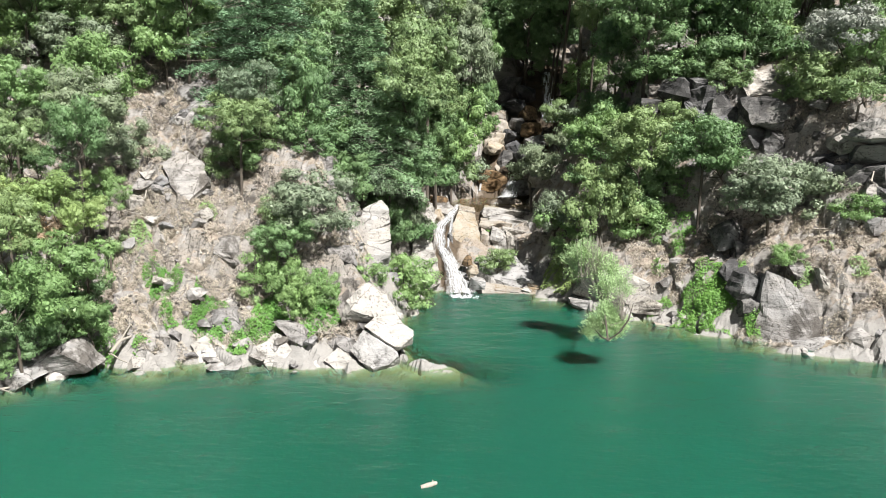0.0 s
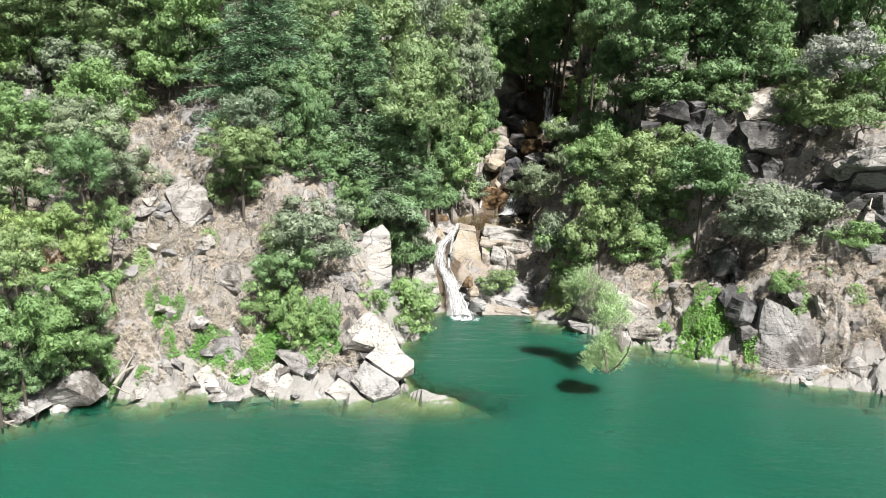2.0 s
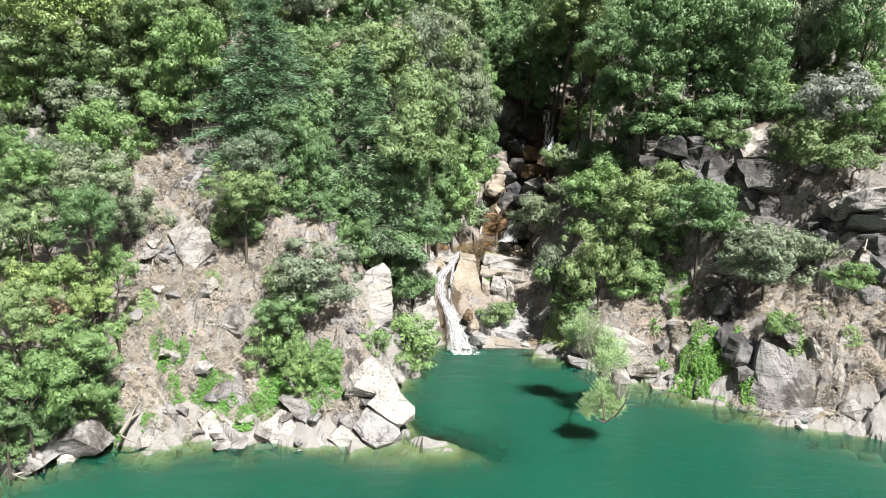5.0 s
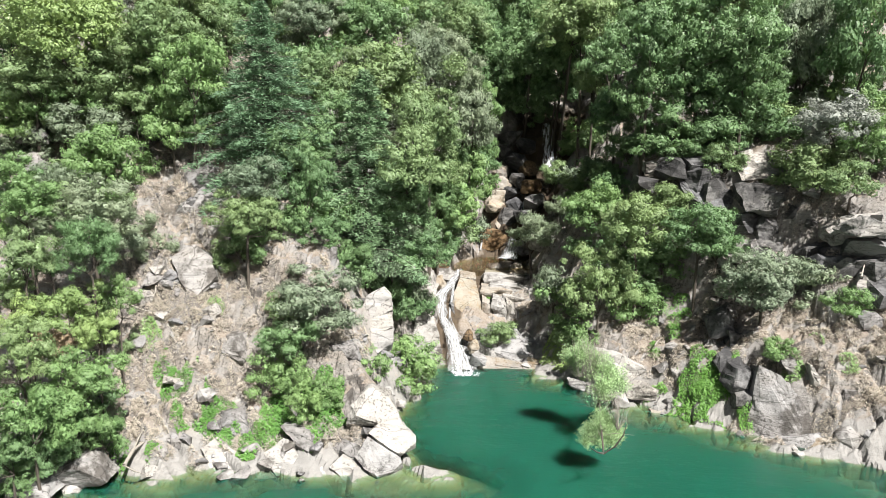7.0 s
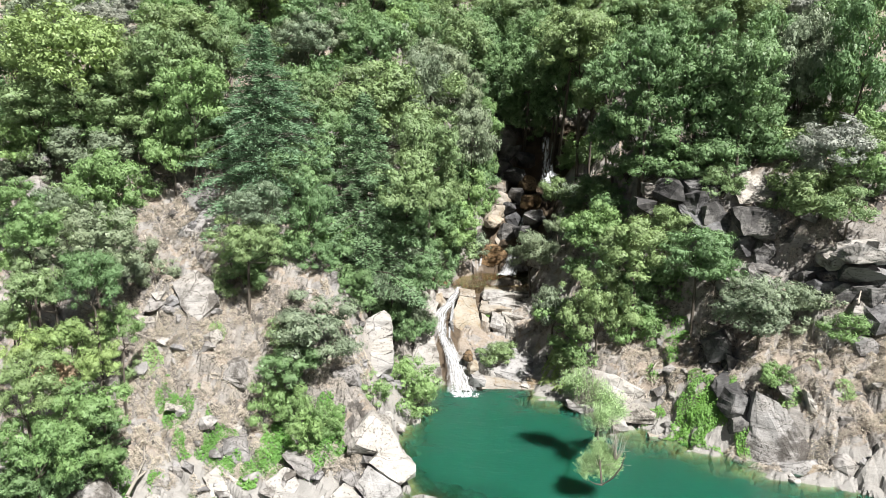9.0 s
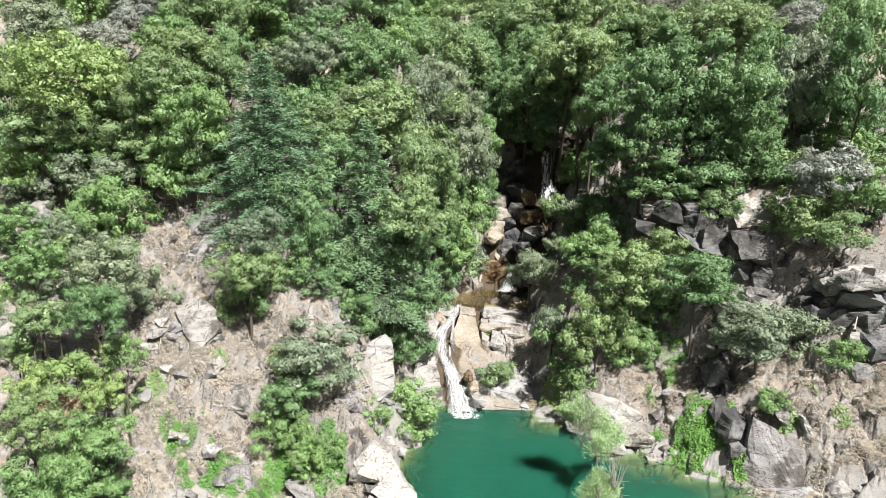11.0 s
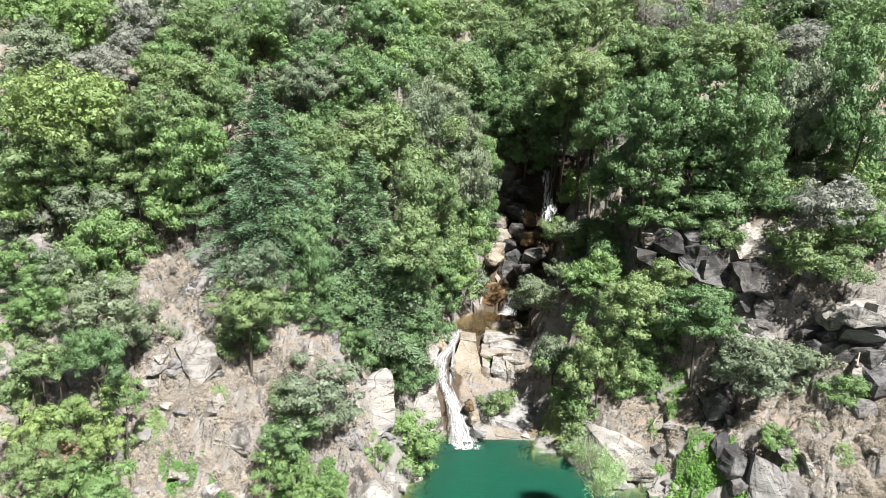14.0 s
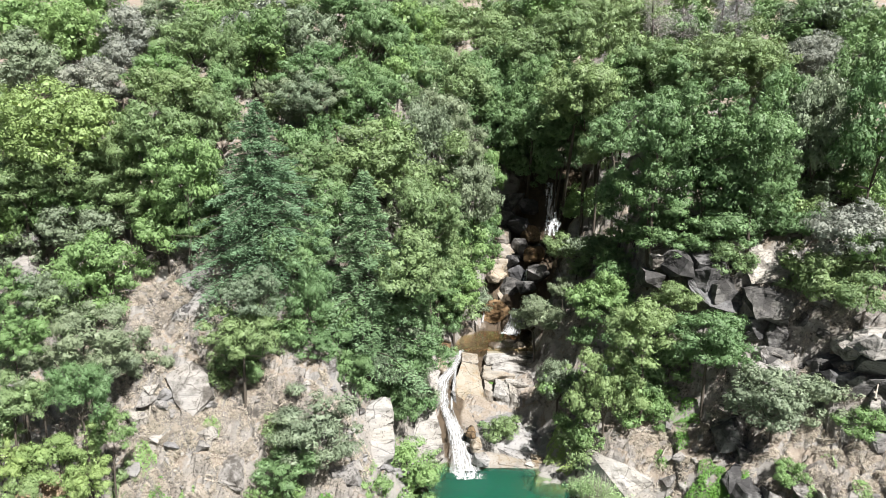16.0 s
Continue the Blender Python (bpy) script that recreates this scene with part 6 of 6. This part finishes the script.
tree(-16.3, 70.7, 28.0, 4.1, 3.2, 'silver', 'far', 'wooded slope')
tree(-19.8, 76.7, 30.4, 4.2, 3.3, 'olive', 'far', 'wooded slope')
tree(0.7, 69.6, 24.1, 3.6, 2.9, 'olive', 'far', 'wooded slope')
tree(5.8, 77.1, 24.4, 4.3, 3.4, 'oak', 'far', 'wooded slope', lean=32)
tree(18.9, 70.1, 24.9, 4.2, 3.4, 'oak', 'far', 'wooded slope')
tree(22.6, 76.3, 30.1, 4.7, 3.7, 'olive', 'far', 'wooded slope')
tree(25.8, 68.9, 26.8, 3.4, 2.7, 'olive', 'far', 'wooded slope')
tree(35.1, 66.6, 27.4, 4.1, 3.3, 'olive', 'far', 'wooded slope')
tree(34.1, 69.6, 29.2, 4.2, 3.4, 'grey', 'far', 'wooded slope')
tree(-18.1, 32.4, 5.8, 0.95, 0.75, 'withered', 'shrub')
tree(-17.0, 32.7, 6.1, 0.55, 0.55, 'withered', 'shrub')
tree(-17.5, 32.2, 5.5, 0.60, 0.50, 'withered', 'shrub')


# ---------------------------------------------------------------- firs
fir(-11.0, 45.8, 22.9, 12.5, 5.8, 5)
fir(-4.8, 45.4, 19.0, 13.5, 4.8, 6)


# ---------------------------------------------------------------- running water
def ribbon(name, path, material, label, seed=0, across=9, steps=5, bulge=0.12):
    """Falling water along (x, y, z, width) stations."""
    rng = np.random.default_rng(seed)
    p = np.array(path, float)
    s = np.linspace(0, len(p) - 1, (len(p) - 1) * steps + 1)
    line = np.stack([np.interp(s, np.arange(len(p)), p[:, k]) for k in range(4)], 1)
    verts, uv = [], []
    run = 0.0
    for i, (x, y, z, w) in enumerate(line):
        ahead = line[min(i + 1, len(line) - 1), :3] - line[max(i - 1, 0), :3]
        side = np.array([ahead[1], -ahead[0], 0.0])
        side = side / max(np.linalg.norm(side), 1e-3) if np.linalg.norm(side) > 0.05 else np.array([1.0, 0, 0])
        if side[0] < 0:
            side = -side
        run += np.linalg.norm(ahead) / 2
        for k in range(across):
            q = k / (across - 1) * 2 - 1
            wob = rng.normal() * 0.03
            lift = bulge * (1 - q * q) + wob
            v = np.array([x, y - lift * 0.6, z + lift]) + side * q * w * 0.5 * (1 + wob)
            v[2] = max(v[2], float(height(v[0], v[1])) + 0.05 + 0.5 * lift)
            verts.append(v)
            uv.append((q * 0.5, run))
    i = np.arange(len(line) * across).reshape(len(line), across)
    faces = np.stack([i[:-1, :-1], i[:-1, 1:], i[1:, 1:], i[1:, :-1]], -1).reshape(-1, 4)
    return tagged(new(name, mesh_of(name, verts, faces, material, uv=uv)), label, "waterfall", kind="structure")


ribbon("waterfall", [(1.28, 54.55, 4.51, 0.56), (1.04, 53.65, 4.25, 0.65), (0.50, 52.55, 3.79, 0.91), (-0.11, 51.55, 3.29, 1.19), (-0.16, 50.65, 2.78, 0.87), (-0.01, 49.75, 2.26, 0.76), (0.42, 48.55, 1.69, 0.83), (0.81, 47.35, 1.29, 1.16)], MAT_LACE, "lacy white water sliding over tan granite", 3, across=15, bulge=0.05)
ribbon("waterfall", [(0.42, 48.55, 1.69, 0.83), (0.81, 47.35, 1.29, 1.16), (1.01, 46.25, 0.88, 1.49), (1.16, 45.35, 0.55, 1.76), (1.32, 44.45, 0.17, 2.08)], MAT_FOAM, "white waterfall tumbling over granite into the lake", 4, across=17, bulge=0.06)
ribbon("waterfall", [(1.28, 54.70, 4.47, 0.81), (1.04, 53.80, 4.21, 0.94), (0.50, 52.70, 3.75, 1.32), (-0.11, 51.70, 3.25, 1.73), (-0.16, 50.80, 2.74, 1.26), (-0.01, 49.90, 2.22, 1.10), (0.42, 48.70, 1.65, 1.20), (0.81, 47.50, 1.25, 1.68), (1.01, 46.40, 0.84, 2.16), (1.16, 45.50, 0.51, 2.55), (1.32, 44.60, 0.13, 3.02)], MAT_SPREAD, "thin water spreading beside the main fall", 23, across=15, bulge=0.02)
ribbon("waterfall", [(0.57, 52.45, 3.81, 0.20), (0.11, 51.83, 3.51, 0.30), (-0.46, 51.34, 3.26, 0.35), (-0.62, 50.95, 3.03, 0.25)], MAT_LACE, "side strand of white water over the ledge", 31, across=7, bulge=0.04)
ribbon("waterfall", [(0.83, 52.96, 4.03, 0.20), (0.73, 51.61, 3.40, 0.30), (0.56, 50.36, 2.70, 0.25), (0.47, 49.13, 2.04, 0.20)], MAT_LACE, "side strand of white water over the ledge", 32, across=7, bulge=0.04)
ribbon("foam_patch", [(1.3, 45.0, 0.03, 2.4), (1.45, 44.3, 0.03, 2.9), (1.5, 43.8, 0.03, 2.6)], MAT_VEIL, "patch of white foam where the fall meets the lake", 13, bulge=0.02)
ribbon("waterfall", [(5.8, 60.2, 6.0, 0.6), (5.72, 59.6, 5.75, 0.8), (5.6, 59.0, 5.35, 1.1), (5.4, 58.4, 4.85, 1.5), (5.1, 57.7, 4.6, 1.9)], MAT_FOAM, "short white cascade into the upper pool", 4)
ribbon("waterfall", [(9.9, 71.2, 15.0, 1.0), (9.9, 70.2, 14.7, 1.4), (9.9, 69.4, 13.0, 1.6), (9.9, 69.0, 11.5, 1.9), (9.9, 68.6, 10.4, 1.7)], MAT_VEIL, "thin veil waterfall in the shaded gully", 5)
ribbon("waterfall", [(7.9, 65.9, 9.9, 1.3), (7.7, 65.0, 9.4, 1.2), (7.5, 64.2, 9.0, 0.9)], MAT_VEIL, "shaded stream running down between boulders", 6)
ribbon("waterfall", [(7.2, 63.4, 8.6, 0.5), (7.0, 62.6, 8.2, 0.9), (6.7, 61.6, 7.5, 0.8)], MAT_VEIL, "shaded stream running down between boulders", 9)
ribbon("waterfall", [(7.3, 68.6, 11.4, 0.5), (7.3, 68.0, 10.6, 0.7), (7.4, 67.2, 9.9, 0.9)], MAT_VEIL, "small side trickle over dark rock", 7)
ribbon("waterfall", [(3.5, 61.0, 6.6, 0.16), (3.3, 60.4, 5.8, 0.2), (3.1, 59.9, 4.9, 0.26)], MAT_FOAM, "narrow trickle of water down the rock", 8)
pool = water_mesh(np.arange(0.8, 7.3, 0.2), np.arange(54.4, 59.4, 0.2), 4.52, MAT_POOL)
tagged(new("stream_pool", pool), "shallow brown pool above the waterfall", "pool", kind="structure")


# ---------------------------------------------------------------- willow leaning out over the water
def willow():
    rng = np.random.default_rng(21)
    t = thing("willow_tree", "young pale green willow leaning out over the water", "willow tree")
    low = [(8.7, 38.8, -0.3), (8.5, 37.4, 1.0), (7.9, 34.8, 2.3), (7.3, 31.8, 2.7), (7.07, 29.8, 1.84)]
    wood = [tube(low, [0.09, 0.08, 0.06, 0.035, 0.045], 7),
            tube([(7.07, 29.8, 1.84), (7.5, 29.7, 2.2), (7.84, 29.6, 2.8), (8.0, 29.6, 3.5)], [0.05, 0.04, 0.03, 0.012], 6),
            tube([(7.07, 29.8, 1.84), (6.7, 29.4, 2.1), (6.24, 28.7, 2.66)], [0.045, 0.03, 0.012], 6)]
    part("trunk", mesh_of("trunk", *joined(wood), MAT_BARK), t)
    stems, pos, nor, alo = [], [], [], []
    heads = [(7.6, 35.2, 4.2, 0.75), (6.9, 35.0, 4.6, 0.6), (8.2, 34.8, 3.8, 0.7), (8.85, 35.4, 3.1, 0.55), (7.9, 34.0, 3.2, 0.65), (7.2, 36.0, 3.6, 0.6), (9.25, 36.0, 2.5, 0.45), (6.55, 35.8, 4.0, 0.45),
             (7.1, 31.4, 2.35, 0.5), (7.6, 31.5, 2.4, 0.5), (6.75, 31.5, 2.1, 0.42), (8.0, 31.4, 2.1, 0.42), (7.3, 31.2, 1.9, 0.45), (7.75, 31.2, 1.8, 0.36), (6.6, 31.2, 1.75, 0.3), (7.4, 31.7, 2.75, 0.4)]
    for i, (x, y, z, r) in enumerate(heads):
        root = np.array(low[2] if i < 8 else (7.25, 31.3, 2.0)) + rng.normal(size=3) * 0.1
        top = np.array([x, y, z])
        for k in range(8 if i < 8 else 4):
            tip = top + rng.normal(size=3) * r * 0.75
            stems.append(tube([tuple(root), tuple((root + tip) / 2 + rng.normal(size=3) * 0.1), tuple(tip)], [0.016, 0.011, 0.005], 4))
        n = int((1900 if i < 8 else 2600) * r * r / 0.36)
        d = unit(rng.normal(size=(n, 3)))
        far = rng.uniform(0.15, 1.1, (n, 1)) * (1 + 0.45 * np.sin(3 * d[:, :1] + i) * np.cos(4 * d[:, 2:] + 2 * i))
        pos.append(top + d * r * far * np.array([1.1, 1, 1.1]))
        nor.append(d + rng.normal(size=(n, 3)) * 0.5)
        alo.append(np.array([0, 0, 0.5]) + d * 0.8 + rng.normal(size=(n, 3)) * 0.5)
    for k in range(130):
        root = np.array([8.0, 31.3, 2.2] if k > 100 else [7.4 + 0.3 * rng.normal(), 35.0, 3.4])
        tip = root + np.array([rng.normal() * 0.35, rng.normal() * 0.3, rng.uniform(1.0, 2.1)])
        stems.append(tube([tuple(root), tuple((root + tip) / 2 + rng.normal(size=3) * 0.08), tuple(tip)], [0.014, 0.01, 0.004], 4))
    tagged(part("brushwood", mesh_of("brushwood", *joined(stems), MAT_DRY), t, "bare grey twigs"), kind="stuff")
    nor, alo = unit(np.concatenate(nor)), unit(np.concatenate(alo))
    part("crown", mesh_of("crown", *leaves(rng, np.concatenate(pos), nor, 0.115, 0.034, alo), LEAF["willow"], smooth=False), t)


willow()


# ---------------------------------------------------------------- creepers, dry grass and litter
def creeper(spots, seed, leaf="vine", thick=0.4, size=0.10, dense=2000):
    """Leafy creeper lying over the ground: spots of (x, y, radius)."""
    rng = np.random.default_rng(seed)
    pos = []
    for x, y, r in spots:
        n = int(dense * r * r)
        a, d = rng.uniform(0, 6.28, n), r * np.sqrt(rng.uniform(0, 1, n))
        px, py = x + d * np.cos(a), y + d * np.sin(a)
        keep = value_noise(px * 1.3, py * 1.3, seed) > -0.14
        px, py, d = px[keep], py[keep], d[keep]
        pos.append(np.stack([px, py, height(px, py) + 0.05 + thick * rng.uniform(0, 1, len(px)) * (1.1 - d / r)], 1))
    pos = np.concatenate(pos)
    nor = unit(np.array([0, -0.45, 0.8]) + rng.normal(size=pos.shape) * 0.45)
    t = thing("creeper", "bright green creeper spreading over rocks", "creeper")
    part("foliage", mesh_of("foliage", *leaves(rng, pos, nor, size, size * 0.8), LEAF[leaf], smooth=False), t)


creeper([(-14.3, 35.9, 0.6), (-13.2, 34.2, 0.6), (-12.6, 33.6, 0.5), (-13.6, 35.2, 0.7), (-12.9, 34.8, 0.7), (-12.2, 34.4, 0.8), (-11.5, 34.1, 0.85), (-10.8, 33.8, 0.8), (-10.1, 33.4, 0.7), (-9.4, 33.1, 0.5), (-11.9, 33.6, 0.4)], 2)
creeper([(-6.3, 32.5, 0.5), (-8.1, 32.6, 0.4), (-5.0, 32.9, 0.4), (-7.2, 32.9, 0.35), (-10.6, 32.9, 0.4), (-9.6, 32.4, 0.3)], 14, thick=0.3)
creeper([(-8.6, 33.2, 0.7), (-8.9, 32.6, 0.6), (-9.2, 32.1, 0.4), (-8.2, 34.2, 0.9)], 3)
creeper([(-7.6, 35.2, 1.2), (-6.6, 34.2, 1.2), (-5.6, 33.6, 1.0), (-7.4, 33.8, 1.0), (-6.0, 35.4, 1.0)], 4, thick=0.7)
creeper([(-16.2, 30.8, 0.9), (-15.2, 31.4, 0.7), (-13.4, 31.9, 0.5)], 5)
creeper([(12.8, 38.7, 0.8), (13.8, 38.1, 0.8), (15.0, 37.1, 0.9), (16.0, 36.3, 0.7), (12.2, 39.5, 0.7), (14.2, 39.0, 1.2), (15.2, 38.0, 1.1), (14.4, 37.8, 1.0), (15.8, 36.7, 0.8)], 6, thick=0.7)
creeper([(13.6, 42.0, 0.6), (12.6, 41.6, 0.5), (14.4, 43.0, 0.7)], 7)
creeper([(7.0, 45.4, 0.7), (7.8, 44.6, 0.8), (7.4, 46.2, 0.8)], 8, "yellow", 0.6)
creeper([(3.0, 47.6, 0.5), (3.6, 47.4, 0.5), (2.6, 48.3, 0.35)], 15, "oak", 0.7)
creeper([(3.4, 53.4, 0.5), (4.2, 53.2, 0.5), (3.2, 52.4, 0.35), (2.4, 56.0, 0.4)], 9)
creeper([(3.6, 48.2, 0.6), (4.4, 48.0, 0.7), (5.0, 47.8, 0.5)], 10, "bright", 0.8)
creeper([(-12.4, 38.6, 0.5), (-15.4, 37.2, 0.6), (-13.0, 36.0, 0.4)], 11, "bright", 0.5)
creeper([(21.0, 36.0, 0.5), (20.0, 37.6, 0.4), (18.6, 36.9, 0.6)], 12, "bright", 0.5)


def dry_grass():
    rng = np.random.default_rng(4)
    pos, nor, alo = [], [], []
    for cx, cy, wx, wy, n in ((-12.5, 36.5, 4.8, 4.8, 240), (-14.8, 41, 2.8, 4, 80), (-16.4, 45.2, 2.1, 2.6, 60), (-7, 38.5, 3, 2, 40), (-7, 33.0, 4, 0.7, 60), (20, 37, 5, 3.4, 220), (13.4, 41.5, 3, 2, 60), (20, 43, 4, 2.4, 60), (-19, 39, 4, 5, 60), (24, 36, 3, 3, 40)):
        for k in range(n):
            a, d = rng.uniform(0, 6.28), math.sqrt(rng.uniform())
            x, y = cx + wx * d * math.cos(a), cy + wy * d * math.sin(a)
            r = rng.uniform(0.18, 0.55)
            m = int(60 + 330 * r)
            b, q = rng.uniform(0, 6.28, m), r * np.sqrt(rng.uniform(0, 1, m))
            px, py = x + q * np.cos(b), y + q * np.sin(b)
            pz = height(px, py) + 0.5 * r * (1 - (q / r) ** 2)
            pos.append(np.stack([px, py, pz], 1))
            out = np.stack([np.cos(b) * q / r, np.sin(b) * q / r - 0.5, np.full(m, 0.35)], 1)
            alo.append(out + rng.normal(size=(m, 3)) * 0.4)
            nor.append(np.array([0, -0.3, 1.0]) + out * 0.5 + rng.normal(size=(m, 3)) * 0.3)
    pos, nor, alo = np.concatenate(pos), unit(np.concatenate(nor)), unit(np.concatenate(alo))
    tagged(new("dry_grass", mesh_of("dry_grass", *leaves(rng, pos, nor, 0.2, 0.03, alo, 0.1), LEAF["straw"], smooth=False)), "matted dry straw-coloured grass on the slope", "grass", kind="stuff")


dry_grass()


def dead_branch(x, y, length, turn, seed, name="dead_branch", label="bleached dead branches lying on the slope", forks=7, thick=0.05):
    rng = np.random.default_rng(seed)
    z = float(height(x, y)) + 0.15
    way = np.array([math.cos(radians(turn)), math.sin(radians(turn)), 0])
    def at(p):
        return (p[0], p[1], max(float(height(p[0], p[1])) + 0.08, p[2]))
    main = [at(np.array([x, y, z]) + way * length * s + rng.normal(size=3) * 0.06) for s in (-0.5, -0.15, 0.2, 0.5)]
    t = thing(name, label, "branch")
    part("stem", mesh_of("stem", *tube(main, [thick, thick * 0.85, thick * 0.6, thick * 0.2], 6), MAT_DRY), t)
    for k in range(forks):
        s = np.array(main[rng.integers(0, 3)])
        tip = s + way * rng.uniform(0.1, 0.6) * length + rng.normal(size=3) * length * 0.22
        tip = np.array(at(tip))
        part("twig", mesh_of("twig", *tube([tuple(s), tuple((s + tip) / 2 + rng.normal(size=3) * 0.08), tuple(tip)], [thick * 0.5, thick * 0.35, thick * 0.1], 4), MAT_DRY), t)
    return t


for i, (x, y, ln, turn) in enumerate(((-16.6, 38.6, 2.2, -60), (-16.2, 37.9, 2.0, -40), (-15.6, 38.8, 1.6, -80), (-17.2, 38.0, 1.5, -20), (-11.4, 41.0, 2.4, 130), (-17.3, 28.9, 1.8, 70), (-17.0, 29.3, 1.5, 110),
                                      (12.9, 41.9, 1.6, 60), (20.4, 38.6, 1.2, -30), (-5.6, 32.6, 1.4, 100), (-5.0, 33.0, 1.2, 60), (21.4, 37.0, 1.3, 80))):
    dead_branch(x, y, ln, turn, 60 + i)
dead_branch(-14.1, 31.9, 3.4, 86, 80, "driftwood", "bleached log lying down the shore slab", 2, 0.09)
dead_branch(23.0, 39.3, 2.6, 60, 81, "driftwood", "pale fallen trunk leaning against the cliff", 1, 0.11)


def floating_log():
    pieces = [tube([(-0.28, 0.02, 0.0), (0, 0, 0.03), (0.26, 0.05, 0.02)], [0.07, 0.085, 0.06], 9), tube([(0.1, 0.02, 0.04), (0.16, 0.1, 0.12)], [0.03, 0.015], 5)]
    ob = tagged(new("floating_log", mesh_of("floating_log", *joined(pieces), MAT_DRY)), "short piece of driftwood floating on the lake", "driftwood")
    ob.matrix_world = pose(-0.32, 20.8, 0.0, 0, 0, 25)


floating_log()


# ---------------------------------------------------------------- loose stones
def stones():
    rng = np.random.default_rng(14)
    kinds = [mesh_of("stone", *block_mesh(200 + k, 0.55, 0.46, 0.34, 12, 2), (MAT_GREY, MAT_PALE, MAT_GREY, MAT_GREY)[k % 4], False) for k in range(8)]
    for cx, cy, wx, wy, n, big in ((-12.5, 36, 4.6, 4.4, 46, 0.9), (-15, 42, 2.6, 4.5, 35, 1.2), (-7, 31.9, 6.5, 1.2, 20, 1.1), (-4.5, 39.8, 3.5, 2.5, 22, 1.0), (4.5, 47, 3.5, 1.6, 16, 1.0), (20, 36, 5, 3.2, 22, 0.75),
                              (13, 40, 3.6, 2.2, 22, 0.8), (20, 43.5, 5, 3, 24, 1.6), (-15.5, 30.6, 2.6, 1.4, 16, 1.0)):
        for k in range(n):
            a, d = rng.uniform(0, 6.28), math.sqrt(rng.uniform())
            x, y = cx + wx * d * math.cos(a), cy + wy * d * math.sin(a)
            z, s = float(height(x, y)), big * rng.uniform(0.2, 1.0) ** 1.6 + 0.12
            if z < -0.25:
                continue
            ob = tagged(new("stone", kinds[rng.integers(0, 8)]), "loose broken granite stone on the slope", "stone", "loose stones on the slope")
            ob.matrix_world = Matrix.LocRotScale((x, y, z + 0.06 * s), Euler((rng.uniform(-0.5, 0.5), rng.uniform(-0.5, 0.5), rng.uniform(0, 6.28))), (s, s * rng.uniform(0.7, 1.2), s * rng.uniform(0.6, 1.1)))


stones()


# ---------------------------------------------------------------- bare grey pines on the ridge
def dead_pine(x, y, base, h, seed):
    rng = np.random.default_rng(seed)
    t = thing("dead_pine", "bare grey dead pine with fine dry branches", "dead tree")
    part("trunk", mesh_of("trunk", *tube([(0, 0, -0.6), (rng.normal() * 0.15, 0, h * 0.5), (rng.normal() * 0.3, 0, h)], [0.26, 0.19, 0.04], 7), MAT_BARK), t)
    pieces, pos, alo = [], [], []
    for k in range(46):
        z, a = h * rng.uniform(0.25, 1), rng.uniform(0, 6.28)
        ln = rng.uniform(0.5, 1.3) * (1.25 - z / h) * h * 0.28
        tip = np.array([math.cos(a) * ln, math.sin(a) * ln, z + 0.25 * ln])
        pieces.append(tube([(0, 0, z), tuple(tip * np.array([0.5, 0.5, 1]) - np.array([0, 0, 0.1])), tuple(tip)], [0.035, 0.025, 0.008], 4))
        n = 95
        s = rng.uniform(0.3, 1.05, (n, 1))
        pos.append(np.array([0, 0, z]) + (tip - np.array([0, 0, z])) * s + rng.normal(size=(n, 3)) * 0.22 * ln)
        alo.append(tip - np.array([0, 0, z]) + rng.normal(size=(n, 3)) * 0.7 * ln)
    part("branches", mesh_of("branches", *joined(pieces), MAT_DRY), t)["kind"] = "stuff"
    pos, alo = np.concatenate(pos), unit(np.concatenate(alo))
    part("crown", mesh_of("crown", *leaves(rng, pos, unit(rng.normal(size=pos.shape)), 0.3, 0.035, alo), LEAF["dead"], smooth=False), t, "sparse grey dry twigs")
    t.location = (x, y, base)


dead_pine(18.4, 69.0, 18.6, 12.7, 5)
dead_pine(24.1, 70.0, 24.2, 7.7, 6)
dead_pine(26.0, 71.0, 24.6, 8.0, 7)
dead_pine(21.4, 70.0, 23.6, 7.4, 8)
dead_pine(-30.7, 74.0, 25.2, 7.0, 9)
